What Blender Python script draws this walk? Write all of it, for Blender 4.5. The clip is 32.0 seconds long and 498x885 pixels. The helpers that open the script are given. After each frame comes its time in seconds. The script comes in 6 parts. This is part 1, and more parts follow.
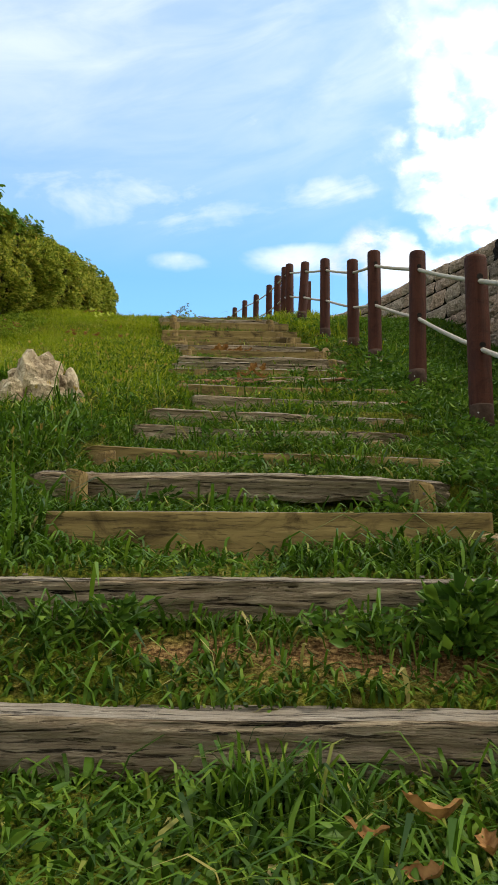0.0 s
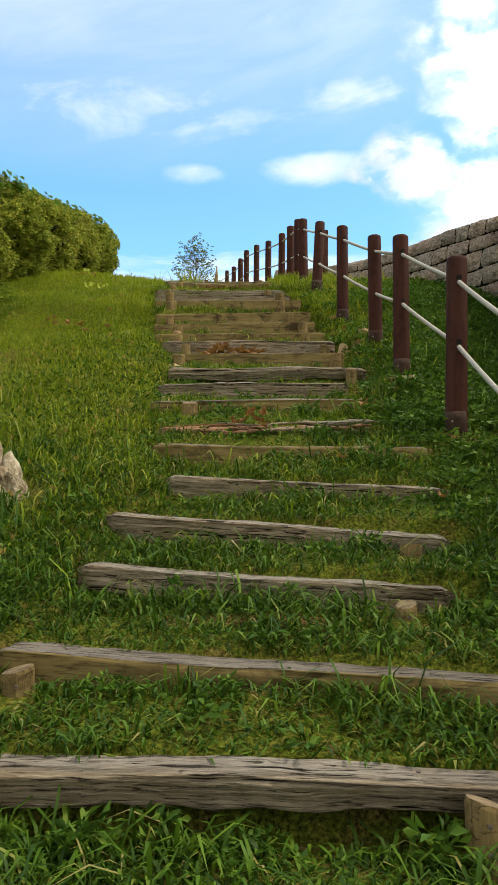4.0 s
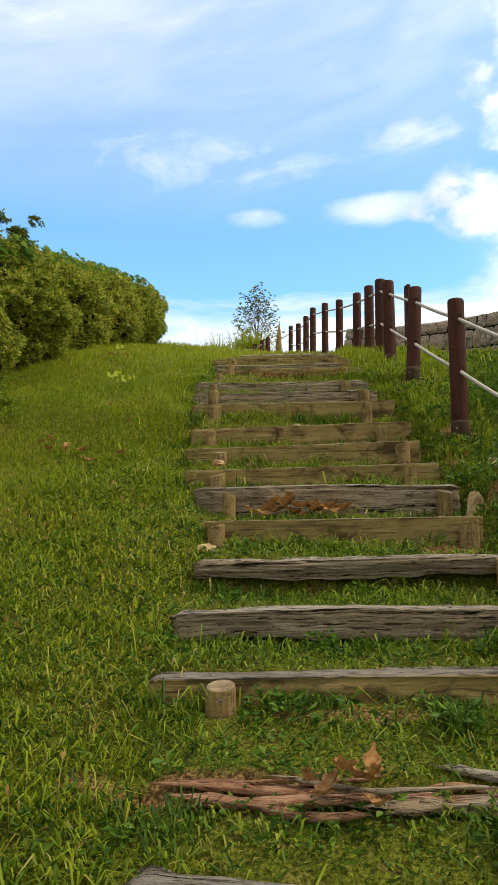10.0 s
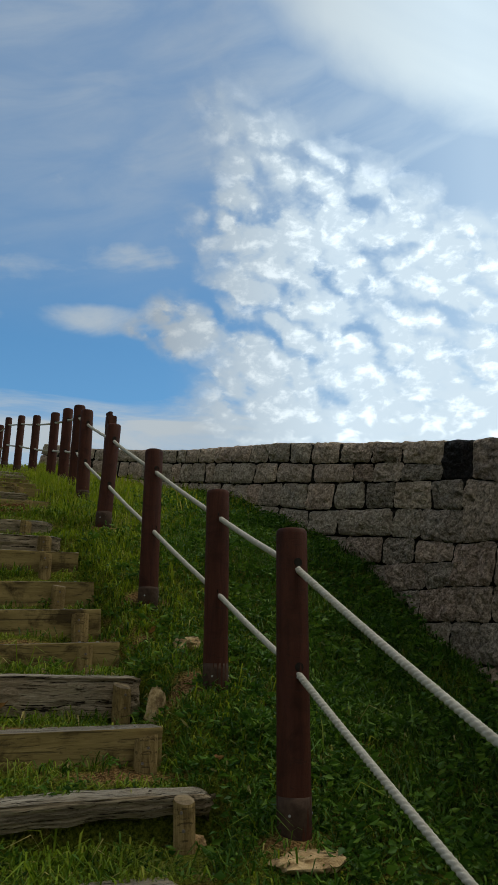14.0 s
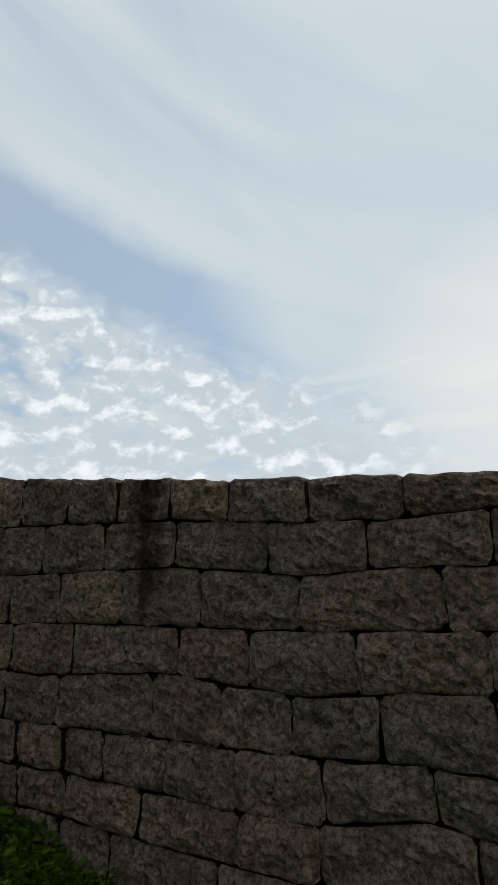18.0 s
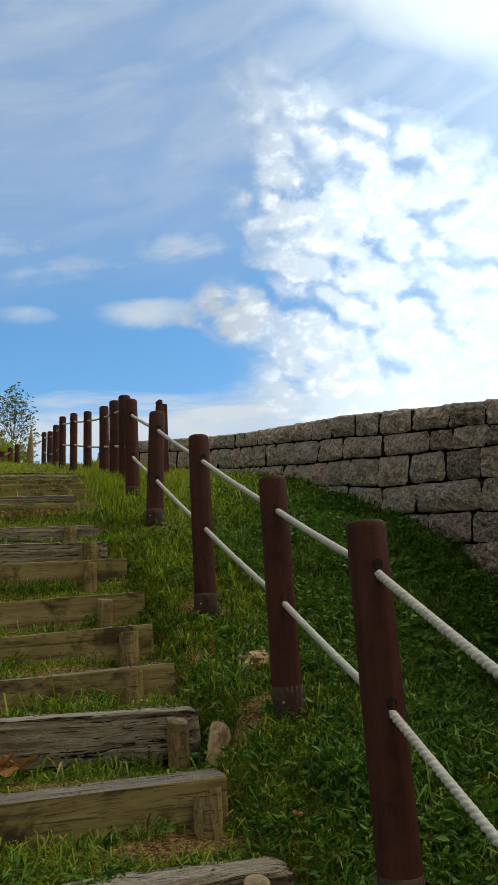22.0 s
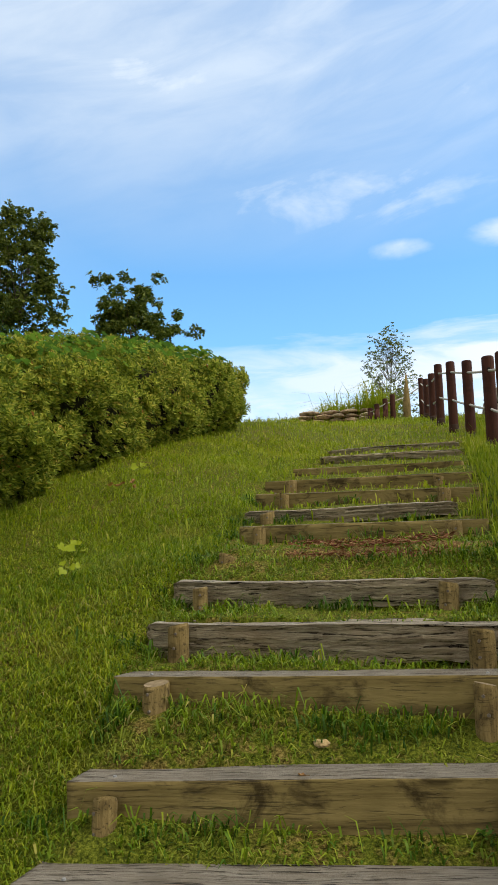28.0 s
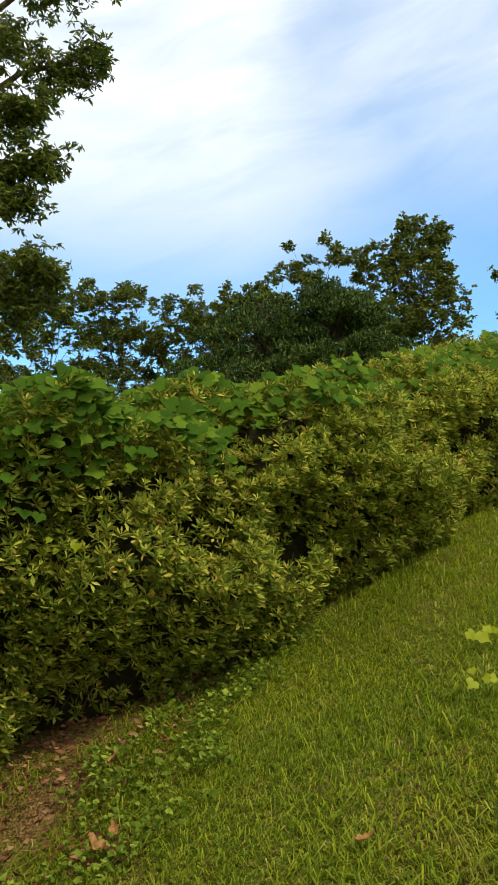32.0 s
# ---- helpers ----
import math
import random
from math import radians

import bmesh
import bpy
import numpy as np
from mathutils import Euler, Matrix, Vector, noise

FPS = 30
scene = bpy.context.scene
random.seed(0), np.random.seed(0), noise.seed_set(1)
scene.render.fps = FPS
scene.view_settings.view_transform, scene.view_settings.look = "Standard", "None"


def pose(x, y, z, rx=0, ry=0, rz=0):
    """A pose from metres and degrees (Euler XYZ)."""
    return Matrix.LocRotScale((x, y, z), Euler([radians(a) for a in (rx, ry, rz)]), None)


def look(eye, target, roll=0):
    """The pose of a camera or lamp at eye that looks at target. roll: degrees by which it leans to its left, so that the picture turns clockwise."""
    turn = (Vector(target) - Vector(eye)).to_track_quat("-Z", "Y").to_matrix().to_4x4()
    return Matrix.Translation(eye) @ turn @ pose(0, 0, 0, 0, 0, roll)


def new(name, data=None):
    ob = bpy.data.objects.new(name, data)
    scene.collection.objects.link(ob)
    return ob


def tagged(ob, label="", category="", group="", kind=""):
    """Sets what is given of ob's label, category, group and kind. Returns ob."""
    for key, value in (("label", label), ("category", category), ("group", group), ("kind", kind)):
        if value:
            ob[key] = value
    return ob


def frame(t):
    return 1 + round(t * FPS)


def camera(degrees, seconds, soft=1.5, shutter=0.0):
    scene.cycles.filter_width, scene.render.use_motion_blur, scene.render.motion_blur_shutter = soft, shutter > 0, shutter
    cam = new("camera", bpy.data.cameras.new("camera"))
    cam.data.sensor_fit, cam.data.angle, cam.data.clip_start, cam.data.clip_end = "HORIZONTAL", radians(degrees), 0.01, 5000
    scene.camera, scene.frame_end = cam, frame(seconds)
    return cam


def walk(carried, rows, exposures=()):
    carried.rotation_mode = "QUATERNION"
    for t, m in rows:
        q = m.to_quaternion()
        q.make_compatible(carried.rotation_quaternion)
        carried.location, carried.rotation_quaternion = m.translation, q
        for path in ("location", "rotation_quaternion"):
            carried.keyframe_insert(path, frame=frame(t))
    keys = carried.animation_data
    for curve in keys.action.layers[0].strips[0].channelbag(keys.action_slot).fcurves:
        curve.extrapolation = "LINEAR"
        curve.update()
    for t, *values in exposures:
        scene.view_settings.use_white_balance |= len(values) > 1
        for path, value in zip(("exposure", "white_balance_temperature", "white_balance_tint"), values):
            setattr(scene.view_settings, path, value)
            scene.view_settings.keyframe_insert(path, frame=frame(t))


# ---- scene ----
cam = camera(35.8, 32.0, soft=0.85)
EXPOSURES = [
    (0.0, 0.17, 6400, 10), (1.0, 0.36, 6800, 14), (2.0, 0.36, 6550, 13), (3.0, 0.2, 6350, 10), (6.0, 0.15, 6400, 11), (9.0, 0.1, 6450, 11), (11.5, 0.12, 6600, 8), (12.5, -0.28, 6250, 5),
    (13.5, -0.90, 6050, 4), (15.5, -1.25, 6350, 8), (17.0, -1.3, 6450, 9), (18.0, -1.43, 6450, 9), (19.5, -1.34, 6450, 9), (20.5, -1.22, 6400, 8), (21.5, -0.88, 6250, 7), (22.5, -0.38, 6200, 7), (24.0, -0.05, 6200, 8),
    (27.0, -0.03, 6350, 8), (28.5, -0.1, 6300, 7), (30.0, -0.06, 6400, 8), (32.0, 0.10, 6600, 9),
]
PATH = [
    (0, (-0.029, -0.01, 0.0), (-0.028, 1.952, 0.391), 1.4),
    (0.5, (-0.002, 0.036, 0.086), (-0.001, 2.004, 0.443), 0.8),
    (1, (0.066, 0.039, 0.267), (0.033, 2.023, 0.521), 0.4),
    (1.5, (0.103, 0.052, 0.423), (0.05, 2.039, 0.644), 0.2),
    (2, (0.096, 0.173, 0.526), (0.032, 2.162, 0.725), 0.0),
    (2.5, (0.054, 0.321, 0.681), (-0.019, 2.311, 0.867), 0.1),
    (3, (0.042, 0.351, 0.804), (-0.024, 2.342, 0.979), 1.0),
    (3.5, (0.1, 0.576, 0.858), (0.04, 2.567, 1.032), 0.9),
    (5.5, (0.002, 1.301, 1.309), (-0.019, 3.289, 1.532), 0.5),
    (6, (0.023, 1.494, 1.343), (-0.001, 3.48, 1.577), 0.8),
    (6.5, (0.089, 1.803, 1.487), (-0.003, 3.786, 1.729), 0.5),
    (7, (0.069, 1.917, 1.57), (-0.067, 3.897, 1.817), 0.5),
    (7.5, (-0.011, 2.137, 1.638), (-0.151, 4.116, 1.886), 0.3),
    (8, (-0.067, 2.25, 1.789), (-0.155, 4.231, 2.046), 0.2),
    (8.5, (-0.041, 2.394, 1.807), (-0.127, 4.373, 2.083), 0.5),
    (9, (0.022, 2.617, 1.898), (-0.091, 4.594, 2.176), 0.5),
    (9.5, (0.031, 2.705, 1.974), (-0.14, 4.678, 2.253), 0.4),
    (10, (-0.033, 2.93, 2.014), (-0.254, 4.898, 2.294), 0.5),
    (10.5, (-0.067, 3.071, 2.12), (-0.34, 5.033, 2.397), 0.9),
    (11, (-0.063, 3.22, 2.15), (-0.387, 5.174, 2.431), 1.1),
    (11.5, (-0.037, 3.406, 2.248), (-0.43, 5.347, 2.529), 1.6),
    (12, (0.005, 3.45, 2.343), (-0.258, 5.407, 2.661), 0.9),
    (12.5, (-0.007, 3.474, 2.39), (0.059, 5.434, 2.783), 0.8),
    (13, (-0.006, 3.499, 2.404), (0.238, 5.429, 2.87), 1.6),
    (13.5, (0.04, 3.496, 2.419), (0.428, 5.386, 2.946), 1.1),
    (15.5, (0.121, 3.423, 2.422), (1.053, 5.082, 3.038), -0.5),
    (16, (0.132, 3.346, 2.441), (1.228, 4.902, 3.055), -2.3),
    (16.5, (0.131, 3.336, 2.429), (1.405, 4.75, 3.043), -3.1),
    (17, (0.143, 3.316, 2.426), (1.525, 4.628, 3.034), -3.7),
    (17.5, (0.163, 3.301, 2.416), (1.677, 4.462, 3.019), -4.7),
    (18, (0.169, 3.299, 2.412), (1.727, 4.399, 3.012), -5.4),
    (18.5, (0.179, 3.32, 2.41), (1.714, 4.455, 3.005), -6.9),
    (19, (0.155, 3.35, 2.413), (1.601, 4.602, 2.999), -7.0),
    (19.5, (0.172, 3.406, 2.404), (1.516, 4.784, 2.946), -7.4),
    (20, (0.17, 3.483, 2.395), (1.372, 4.994, 2.921), -7.0),
    (20.5, (0.25, 3.668, 2.431), (1.252, 5.32, 2.947), -6.1),
    (21, (0.362, 3.826, 2.482), (1.145, 5.586, 3.02), -4.9),
    (21.5, (0.363, 3.938, 2.541), (0.935, 5.778, 3.076), -3.9),
    (22, (0.285, 4.068, 2.579), (0.651, 5.965, 3.095), -3.1),
    (22.5, (0.232, 4.235, 2.674), (0.473, 6.157, 3.175), -2.8),
    (23, (0.25, 4.329, 2.7), (0.411, 6.274, 3.137), -3.2),
    (23.5, (0.313, 4.523, 2.745), (0.358, 6.476, 3.171), -2.7),
    (24, (0.365, 4.64, 2.844), (0.257, 6.592, 3.263), -2.7),
    (24.5, (0.353, 4.742, 2.863), (0.178, 6.692, 3.272), -2.9),
    (26.5, (0.393, 5.493, 3.18), (0.068, 7.427, 3.574), -1.5),
    (27, (0.382, 5.61, 3.183), (-0.012, 7.531, 3.575), -1.2),
    (27.5, (0.315, 5.824, 3.277), (-0.137, 7.735, 3.655), -0.5),
    (28, (0.281, 5.848, 3.384), (-0.325, 7.717, 3.757), -0.7),
    (28.5, (0.248, 5.984, 3.409), (-0.537, 7.784, 3.792), -0.7),
    (29, (0.213, 6.212, 3.49), (-0.699, 7.95, 3.874), -1.1),
    (29.5, (0.132, 6.305, 3.562), (-0.863, 7.999, 3.939), -0.6),
    (30, (-0.058, 6.443, 3.652), (-1.164, 8.067, 4.023), 0.2),
    (30.5, (-0.136, 6.519, 3.781), (-1.325, 8.08, 4.163), 0.3),
    (31, (-0.144, 6.59, 3.808), (-1.438, 8.061, 4.211), 1.4),
    (31.5, (-0.182, 6.614, 3.774), (-1.557, 8.004, 4.195), 0.8),
    (32, (-0.213, 6.819, 3.796), (-1.689, 8.113, 4.183), 0.2),
]
walk(cam, [(t, look(eye, target, roll)) for t, eye, target, roll in PATH], EXPOSURES)


# ---------------- world and light ----------------
SUN_AZ, SUN_EL = radians(92), radians(56)


def math_node(nt, op, a, b=None, clamp=False):
    n = nt.nodes.new("ShaderNodeMath")
    n.operation, n.use_clamp = op, clamp
    for i, v in enumerate((a, b)):
        if v is None:
            continue
        if isinstance(v, (int, float)):
            n.inputs[i].default_value = v
        else:
            nt.links.new(v, n.inputs[i])
    return n.outputs[0]


def ramp_node(nt, fac, stops, mode="LINEAR"):
    n = nt.nodes.new("ShaderNodeValToRGB")
    n.color_ramp.interpolation = mode
    while len(n.color_ramp.elements) < len(stops):
        n.color_ramp.elements.new(0.5)
    for e, (p, c) in zip(n.color_ramp.elements, stops):
        e.position = p
        e.color = (*c, 1) if isinstance(c, tuple) else (c, c, c, 1)
    nt.links.new(fac, n.inputs[0])
    return n.outputs[0]


def mix_node(nt, fac, a, b, blend="MIX"):
    n = nt.nodes.new("ShaderNodeMix")
    n.data_type, n.blend_type = "RGBA", blend
    for i, v in ((0, fac), (6, a), (7, b)):
        if isinstance(v, (int, float)):
            n.inputs[i].default_value = v
        elif isinstance(v, tuple):
            n.inputs[i].default_value = (*v, 1)
        else:
            nt.links.new(v, n.inputs[i])
    return n.outputs[2]


def noise_node(nt, vec, scale, detail=4.0, rough=0.55, dist=0.0, size=(1, 1, 1), spin=(0, 0, 0), shift=(0, 0, 0)):
    m = nt.nodes.new("ShaderNodeMapping")
    m.inputs["Scale"].default_value = size
    m.inputs["Rotation"].default_value = spin
    m.inputs["Location"].default_value = shift
    nt.links.new(vec, m.inputs[0])
    n = nt.nodes.new("ShaderNodeTexNoise")
    n.inputs["Scale"].default_value = scale
    n.inputs["Detail"].default_value = detail
    n.inputs["Roughness"].default_value = rough
    n.inputs["Distortion"].default_value = dist
    nt.links.new(m.outputs[0], n.inputs["Vector"])
    return n.outputs["Fac"]


def build_world():
    world = bpy.data.worlds.new("sky")
    scene.world = world
    world.use_nodes = True
    nt = world.node_tree
    nt.nodes.clear()
    sky = nt.nodes.new("ShaderNodeTexSky")
    sky.sky_type, sky.sun_disc = "NISHITA", False
    sky.sun_elevation, sky.sun_rotation = SUN_EL, SUN_AZ
    sky.air_density, sky.dust_density, sky.ozone_density = 1.0, 0.3, 2.5
    tc = nt.nodes.new("ShaderNodeTexCoord")
    d = tc.outputs["Generated"]
    sep = nt.nodes.new("ShaderNodeSeparateXYZ")
    nt.links.new(d, sep.inputs[0])
    x, y, z = sep.outputs
    zz = math_node(nt, "MAXIMUM", z, 0.0)
    # clouds are laid out by compass angle and height
    az = math_node(nt, "ARCTAN2", x, y)
    el = math_node(nt, "ARCSINE", zz)
    flat = nt.nodes.new("ShaderNodeCombineXYZ")
    nt.links.new(az, flat.inputs[0])
    nt.links.new(el, flat.inputs[1])
    p = flat.outputs[0]
    tilt = math_node(nt, "ADD", el, math_node(nt, "MULTIPLY", az, 0.44))
    lean = nt.nodes.new("ShaderNodeCombineXYZ")
    nt.links.new(az, lean.inputs[0])
    nt.links.new(tilt, lean.inputs[1])
    q = lean.outputs[0]

    def rise(value, start, gain):
        return math_node(nt, "MULTIPLY", math_node(nt, "SUBTRACT", value, start), gain, True)

    def times(*values):
        out = values[0]
        for v in values[1:]:
            out = math_node(nt, "MULTIPLY", out, v)
        return out

    def noisy(vec, scale, detail, rough, size, shift=(0, 0, 0), dist=0.2):
        return noise_node(nt, vec, scale, detail, rough, dist, size=size, shift=shift)

    def minus(a, b):
        return math_node(nt, "SUBTRACT", a, b)

    def plus(*values):
        out = values[0]
        for v in values[1:]:
            out = math_node(nt, "ADD", out, v)
        return out

    def most(*values):
        out = values[0]
        for v in values[1:]:
            out = math_node(nt, "MAXIMUM", out, v)
        return out

    def smooth(value, low, high):
        return ramp_node(nt, value, [(low, 0.0), (high, 1.0)], "EASE")

    def oval(x0, y0, rx, ry):
        dx, dy = times(minus(az, x0), 1 / rx), times(minus(el, y0), 1 / ry)
        return rise(minus(1.0, plus(times(dx, dx), times(dy, dy))), 0.0, 1.0)

    # streaks that climb to the east on the far side from the sun
    climb = nt.nodes.new("ShaderNodeCombineXYZ")
    nt.links.new(az, climb.inputs[0])
    nt.links.new(minus(el, times(az, 0.22)), climb.inputs[1])
    u = climb.outputs[0]
    broad = noisy(u, 2.4, 3, 0.5, (0.8, 3.0, 1), (0.4, 1.9, 0), 0.4)
    wisp = noisy(u, 7.0, 6, 0.58, (0.75, 2.8, 1), (3.3, 0.6, 0), 0.5)
    curl = noisy(p, 9.0, 5, 0.6, (1, 1.5, 1), (1.0, 4.0, 0), 0.3)
    streak = plus(times(broad, 0.56), times(wisp, 0.44))
    high = rise(el, 0.40, 4.2)
    veil = times(plus(0.26, times(rise(times(az, -1.0), 0.0, 2.0), 0.14), times(smooth(streak, 0.36, 0.68), 0.34)), high)
    west = rise(times(az, -1.0), 0.45, 2.4)
    veil = most(veil, times(west, rise(el, 0.34, 4.5), ramp_node(nt, streak, [(0.36, 0.58), (0.58, 0.95)])))
    # rows of torn wisps ahead, in the belt of clear blue
    row = most(times(oval(-0.20, 0.495, 0.36, 0.060), 0.62), oval(0.075, 0.430, 0.12, 0.026), times(oval(-0.10, 0.422, 0.06, 0.018), 0.8), times(oval(0.11, 0.512, 0.13, 0.034), 0.7), times(oval(0.0, 0.60, 0.16, 0.07), 0.5), times(oval(-0.45, 0.63, 0.2, 0.05), 0.7))
    fleck = smooth(plus(times(broad, 0.25), times(wisp, 0.42), times(curl, 0.33), times(row, 0.20)), 0.50, 0.80)
    veil = most(veil, times(fleck, rise(row, 0.0, 1.5), 0.86))
    # bank of cloud low over the horizon, higher towards the sun
    layer = noisy(p, 8.0, 6, 0.58, (0.6, 3.2, 1), (5.1, 2.2, 0), 0.5)
    edge = plus(0.335, times(az, 0.07), times(minus(layer, 0.5), 0.11))
    low = times(rise(minus(edge, el), 0.0, 22.0), math_node(nt, "ADD", 1.0, times(az, 0.9), True), plus(0.66, times(smooth(layer, 0.40, 0.60), 0.34)))
    # field of small rounded clouds on the sun's side, under a slanting edge
    jig = noisy(p, 22.0, 4, 0.6, (1, 1.4, 1), (7, 2, 0))
    cell_at = nt.nodes.new("ShaderNodeCombineXYZ")
    nt.links.new(plus(az, times(minus(jig, 0.5), 0.075)), cell_at.inputs[0])
    nt.links.new(plus(times(el, 1.45), times(az, 0.35), times(minus(curl, 0.5), 0.09)), cell_at.inputs[1])
    vor = nt.nodes.new("ShaderNodeTexVoronoi")
    vor.feature = "SMOOTH_F1"
    vor.inputs["Scale"].default_value, vor.inputs["Smoothness"].default_value = 26.0, 0.7
    nt.links.new(cell_at.outputs[0], vor.inputs["Vector"])
    cells = vor.outputs["Distance"]
    clump = noisy(q, 6.0, 4, 0.55, (1, 1.7, 1), (2.1, 0.4, 0), 0.4)
    fine = noisy(p, 30.0, 6, 0.60, (1, 1.5, 1), (0.3, 1.2, 0), 0.4)
    body = plus(times(minus(0.62, cells), 0.66), times(clump, 0.60), times(fine, 0.26))
    start = plus(az, times(minus(curl, 0.5), 0.20), times(oval(0.165, 0.432, 0.075, 0.055), 0.12), times(oval(0.06, 0.422, 0.10, 0.02), 0.10))
    inside = times(smooth(start, 0.165, 0.265), minus(1.0, rise(plus(tilt, times(minus(fine, 0.5), 0.06)), 0.805, 24.0)), minus(1.0, rise(plus(az, times(minus(curl, 0.5), 0.2)), 1.10, 9.0)))
    inside = times(inside, minus(1.0, times(rise(el, 0.62, 8.0), 0.55)))
    filled = plus(body, times(rise(az, 0.30, 1.6), 0.06), times(rise(minus(0.44, el), 0.0, 6.0), 0.10))
    puff = times(inside, smooth(filled, 0.30, 0.58))
    # smooth milky sheet above that edge
    stripe = noisy(q, 3.0, 4, 0.5, (0.5, 2.6, 1), (2.0, 0.7, 0), 0.4)
    sheet = times(smooth(plus(tilt, times(minus(curl, 0.5), 0.05)), 0.845, 0.965), rise(az, 0.08, 3.2), ramp_node(nt, stripe, [(0.32, 0.74), (0.62, 0.96)]))
    sheet = most(sheet, times(rise(plus(az, times(tilt, 0.3)), 1.0, 3.4), ramp_node(nt, stripe, [(0.34, 0.80), (0.60, 0.95)])))
    haze = times(rise(az, 0.16, 2.2), 0.50)
    # unseen warm cloud overhead and behind, added to take blue out of the light
    around = most(rise(math_node(nt, "ABSOLUTE", az), 1.45, 2.5), rise(el, 1.0, 3.0))
    thick = most(veil, sheet, low, haze, times(around, 0.85))
    hsv = nt.nodes.new("ShaderNodeHueSaturation")
    hsv.inputs["Saturation"].default_value = SKY_SAT
    hsv.inputs["Value"].default_value = SKY_BLUE
    nt.links.new(sky.outputs[0], hsv.inputs["Color"])
    hue = mix_node(nt, 1.0, hsv.outputs[0], (0.92, 1.13, 1.10), "MULTIPLY")
    sunward = rise(az, 0.22, 2.6)
    pale = mix_node(nt, sunward, tuple(CLOUD * c for c in (0.98, 1.03, 1.08)), tuple(CLOUD * c for c in (1.62, 1.78, 1.86)))
    white = mix_node(nt, around, pale, tuple(CLOUD * c for c in (0.92, 0.84, 0.72)))
    colour = mix_node(nt, thick, hue, white)
    # brighter, warmer cloud in front of the hidden sun
    colour = mix_node(nt, times(oval(1.36, 0.34, 0.26, 0.20), 0.5), colour, tuple(CLOUD * c for c in (2.4, 2.33, 2.15)))
    # the small clouds: bright crowns, faintly grey undersides
    gleam = rise(az, 0.14, 3.8)
    crown = noisy(p, 30.0, 6, 0.60, (1, 1.5, 1), (0.31, 1.225, 0), 0.4)
    lit = plus(times(minus(fine, crown), 1.7), times(minus(filled, 0.50), 0.75))
    lit = minus(lit, times(rise(minus(0.36, el), 0.0, 7.0), 0.08))
    dim = mix_node(nt, gleam, tuple(CLOUD * c for c in (0.74, 0.80, 0.88)), tuple(CLOUD * c for c in (1.42, 1.58, 1.72)))
    bright = mix_node(nt, gleam, tuple(CLOUD * c for c in (0.98, 1.0, 1.02)), tuple(CLOUD * c for c in (2.28, 2.38, 2.42)))
    colour = mix_node(nt, times(puff, 0.96), colour, mix_node(nt, smooth(lit, -0.70, 0.58), dim, bright))
    bg = nt.nodes.new("ShaderNodeBackground")
    bg.inputs["Strength"].default_value = SKY
    nt.links.new(colour, bg.inputs["Color"])
    out = nt.nodes.new("ShaderNodeOutputWorld")
    nt.links.new(bg.outputs[0], out.inputs["Surface"])


SKY, SKY_BLUE, SKY_SAT, CLOUD = 0.1, 2.5, 1.1, 10.7
build_world()
sun = bpy.data.lights.new("sun", "SUN")
sun.energy, sun.angle, sun.color = 2.8, radians(12), (1.0, 0.88, 0.68)
sun_ob = new("sun", sun)
sun_ob.matrix_world = look((20 * math.sin(SUN_AZ), 20 * math.cos(SUN_AZ), 20 * math.tan(SUN_EL)), (0, 0, 0))


# ---------------- materials ----------------
def material(name):
    m = bpy.data.materials.new(name)
    m.use_nodes = True
    nt = m.node_tree
    return m, nt, nt.nodes["Principled BSDF"]


def coords(nt, kind="Object"):
    return nt.nodes.new("ShaderNodeTexCoord").outputs[kind]


def bump(nt, bsdf, height, strength=0.4, dist=0.01):
    b = nt.nodes.new("ShaderNodeBump")
    b.inputs["Strength"].default_value, b.inputs["Distance"].default_value = strength, dist
    nt.links.new(height, b.inputs["Height"])
    nt.links.new(b.outputs[0], bsdf.inputs["Normal"])


def place_vec(nt):
    return nt.nodes.new("ShaderNodeNewGeometry").outputs["Position"]


def island(nt):
    return nt.nodes.new("ShaderNodeNewGeometry").outputs["Random Per Island"]


def own_random(nt):
    return nt.nodes.new("ShaderNodeObjectInfo").outputs["Random"]


def leaf_material(name, stops, rough=0.5, through_light=0.35, patch=None, straw=None):
    """Leaves and blades: colour by blade, a slow drift over the ground, some light through them."""
    m, nt, b = material(name)
    col = ramp_node(nt, island(nt), stops)
    if patch:
        slow = ramp_node(nt, noise_node(nt, place_vec(nt), patch[0], 3), [(0.35, 0.0), (0.65, 1.0)])
        col = mix_node(nt, slow, col, mix_node(nt, 1.0, col, patch[1], "MULTIPLY"))
    if straw:
        dry = ramp_node(nt, noise_node(nt, place_vec(nt), 3.2, 4, 0.6, shift=(5, 1, 2)), [(0.55, 0.0), (0.72, 0.5)])
        col = mix_node(nt, dry, col, straw)
    nt.links.new(col, b.inputs["Base Color"])
    b.inputs["Roughness"].default_value = rough
    b.inputs["Specular IOR Level"].default_value = 0.16
    t = nt.nodes.new("ShaderNodeBsdfTranslucent")
    nt.links.new(col, t.inputs["Color"])
    mix = nt.nodes.new("ShaderNodeMixShader")
    mix.inputs[0].default_value = through_light
    nt.links.new(b.outputs[0], mix.inputs[1])
    nt.links.new(t.outputs[0], mix.inputs[2])
    nt.links.new(mix.outputs[0], nt.nodes["Material Output"].inputs["Surface"])
    return m


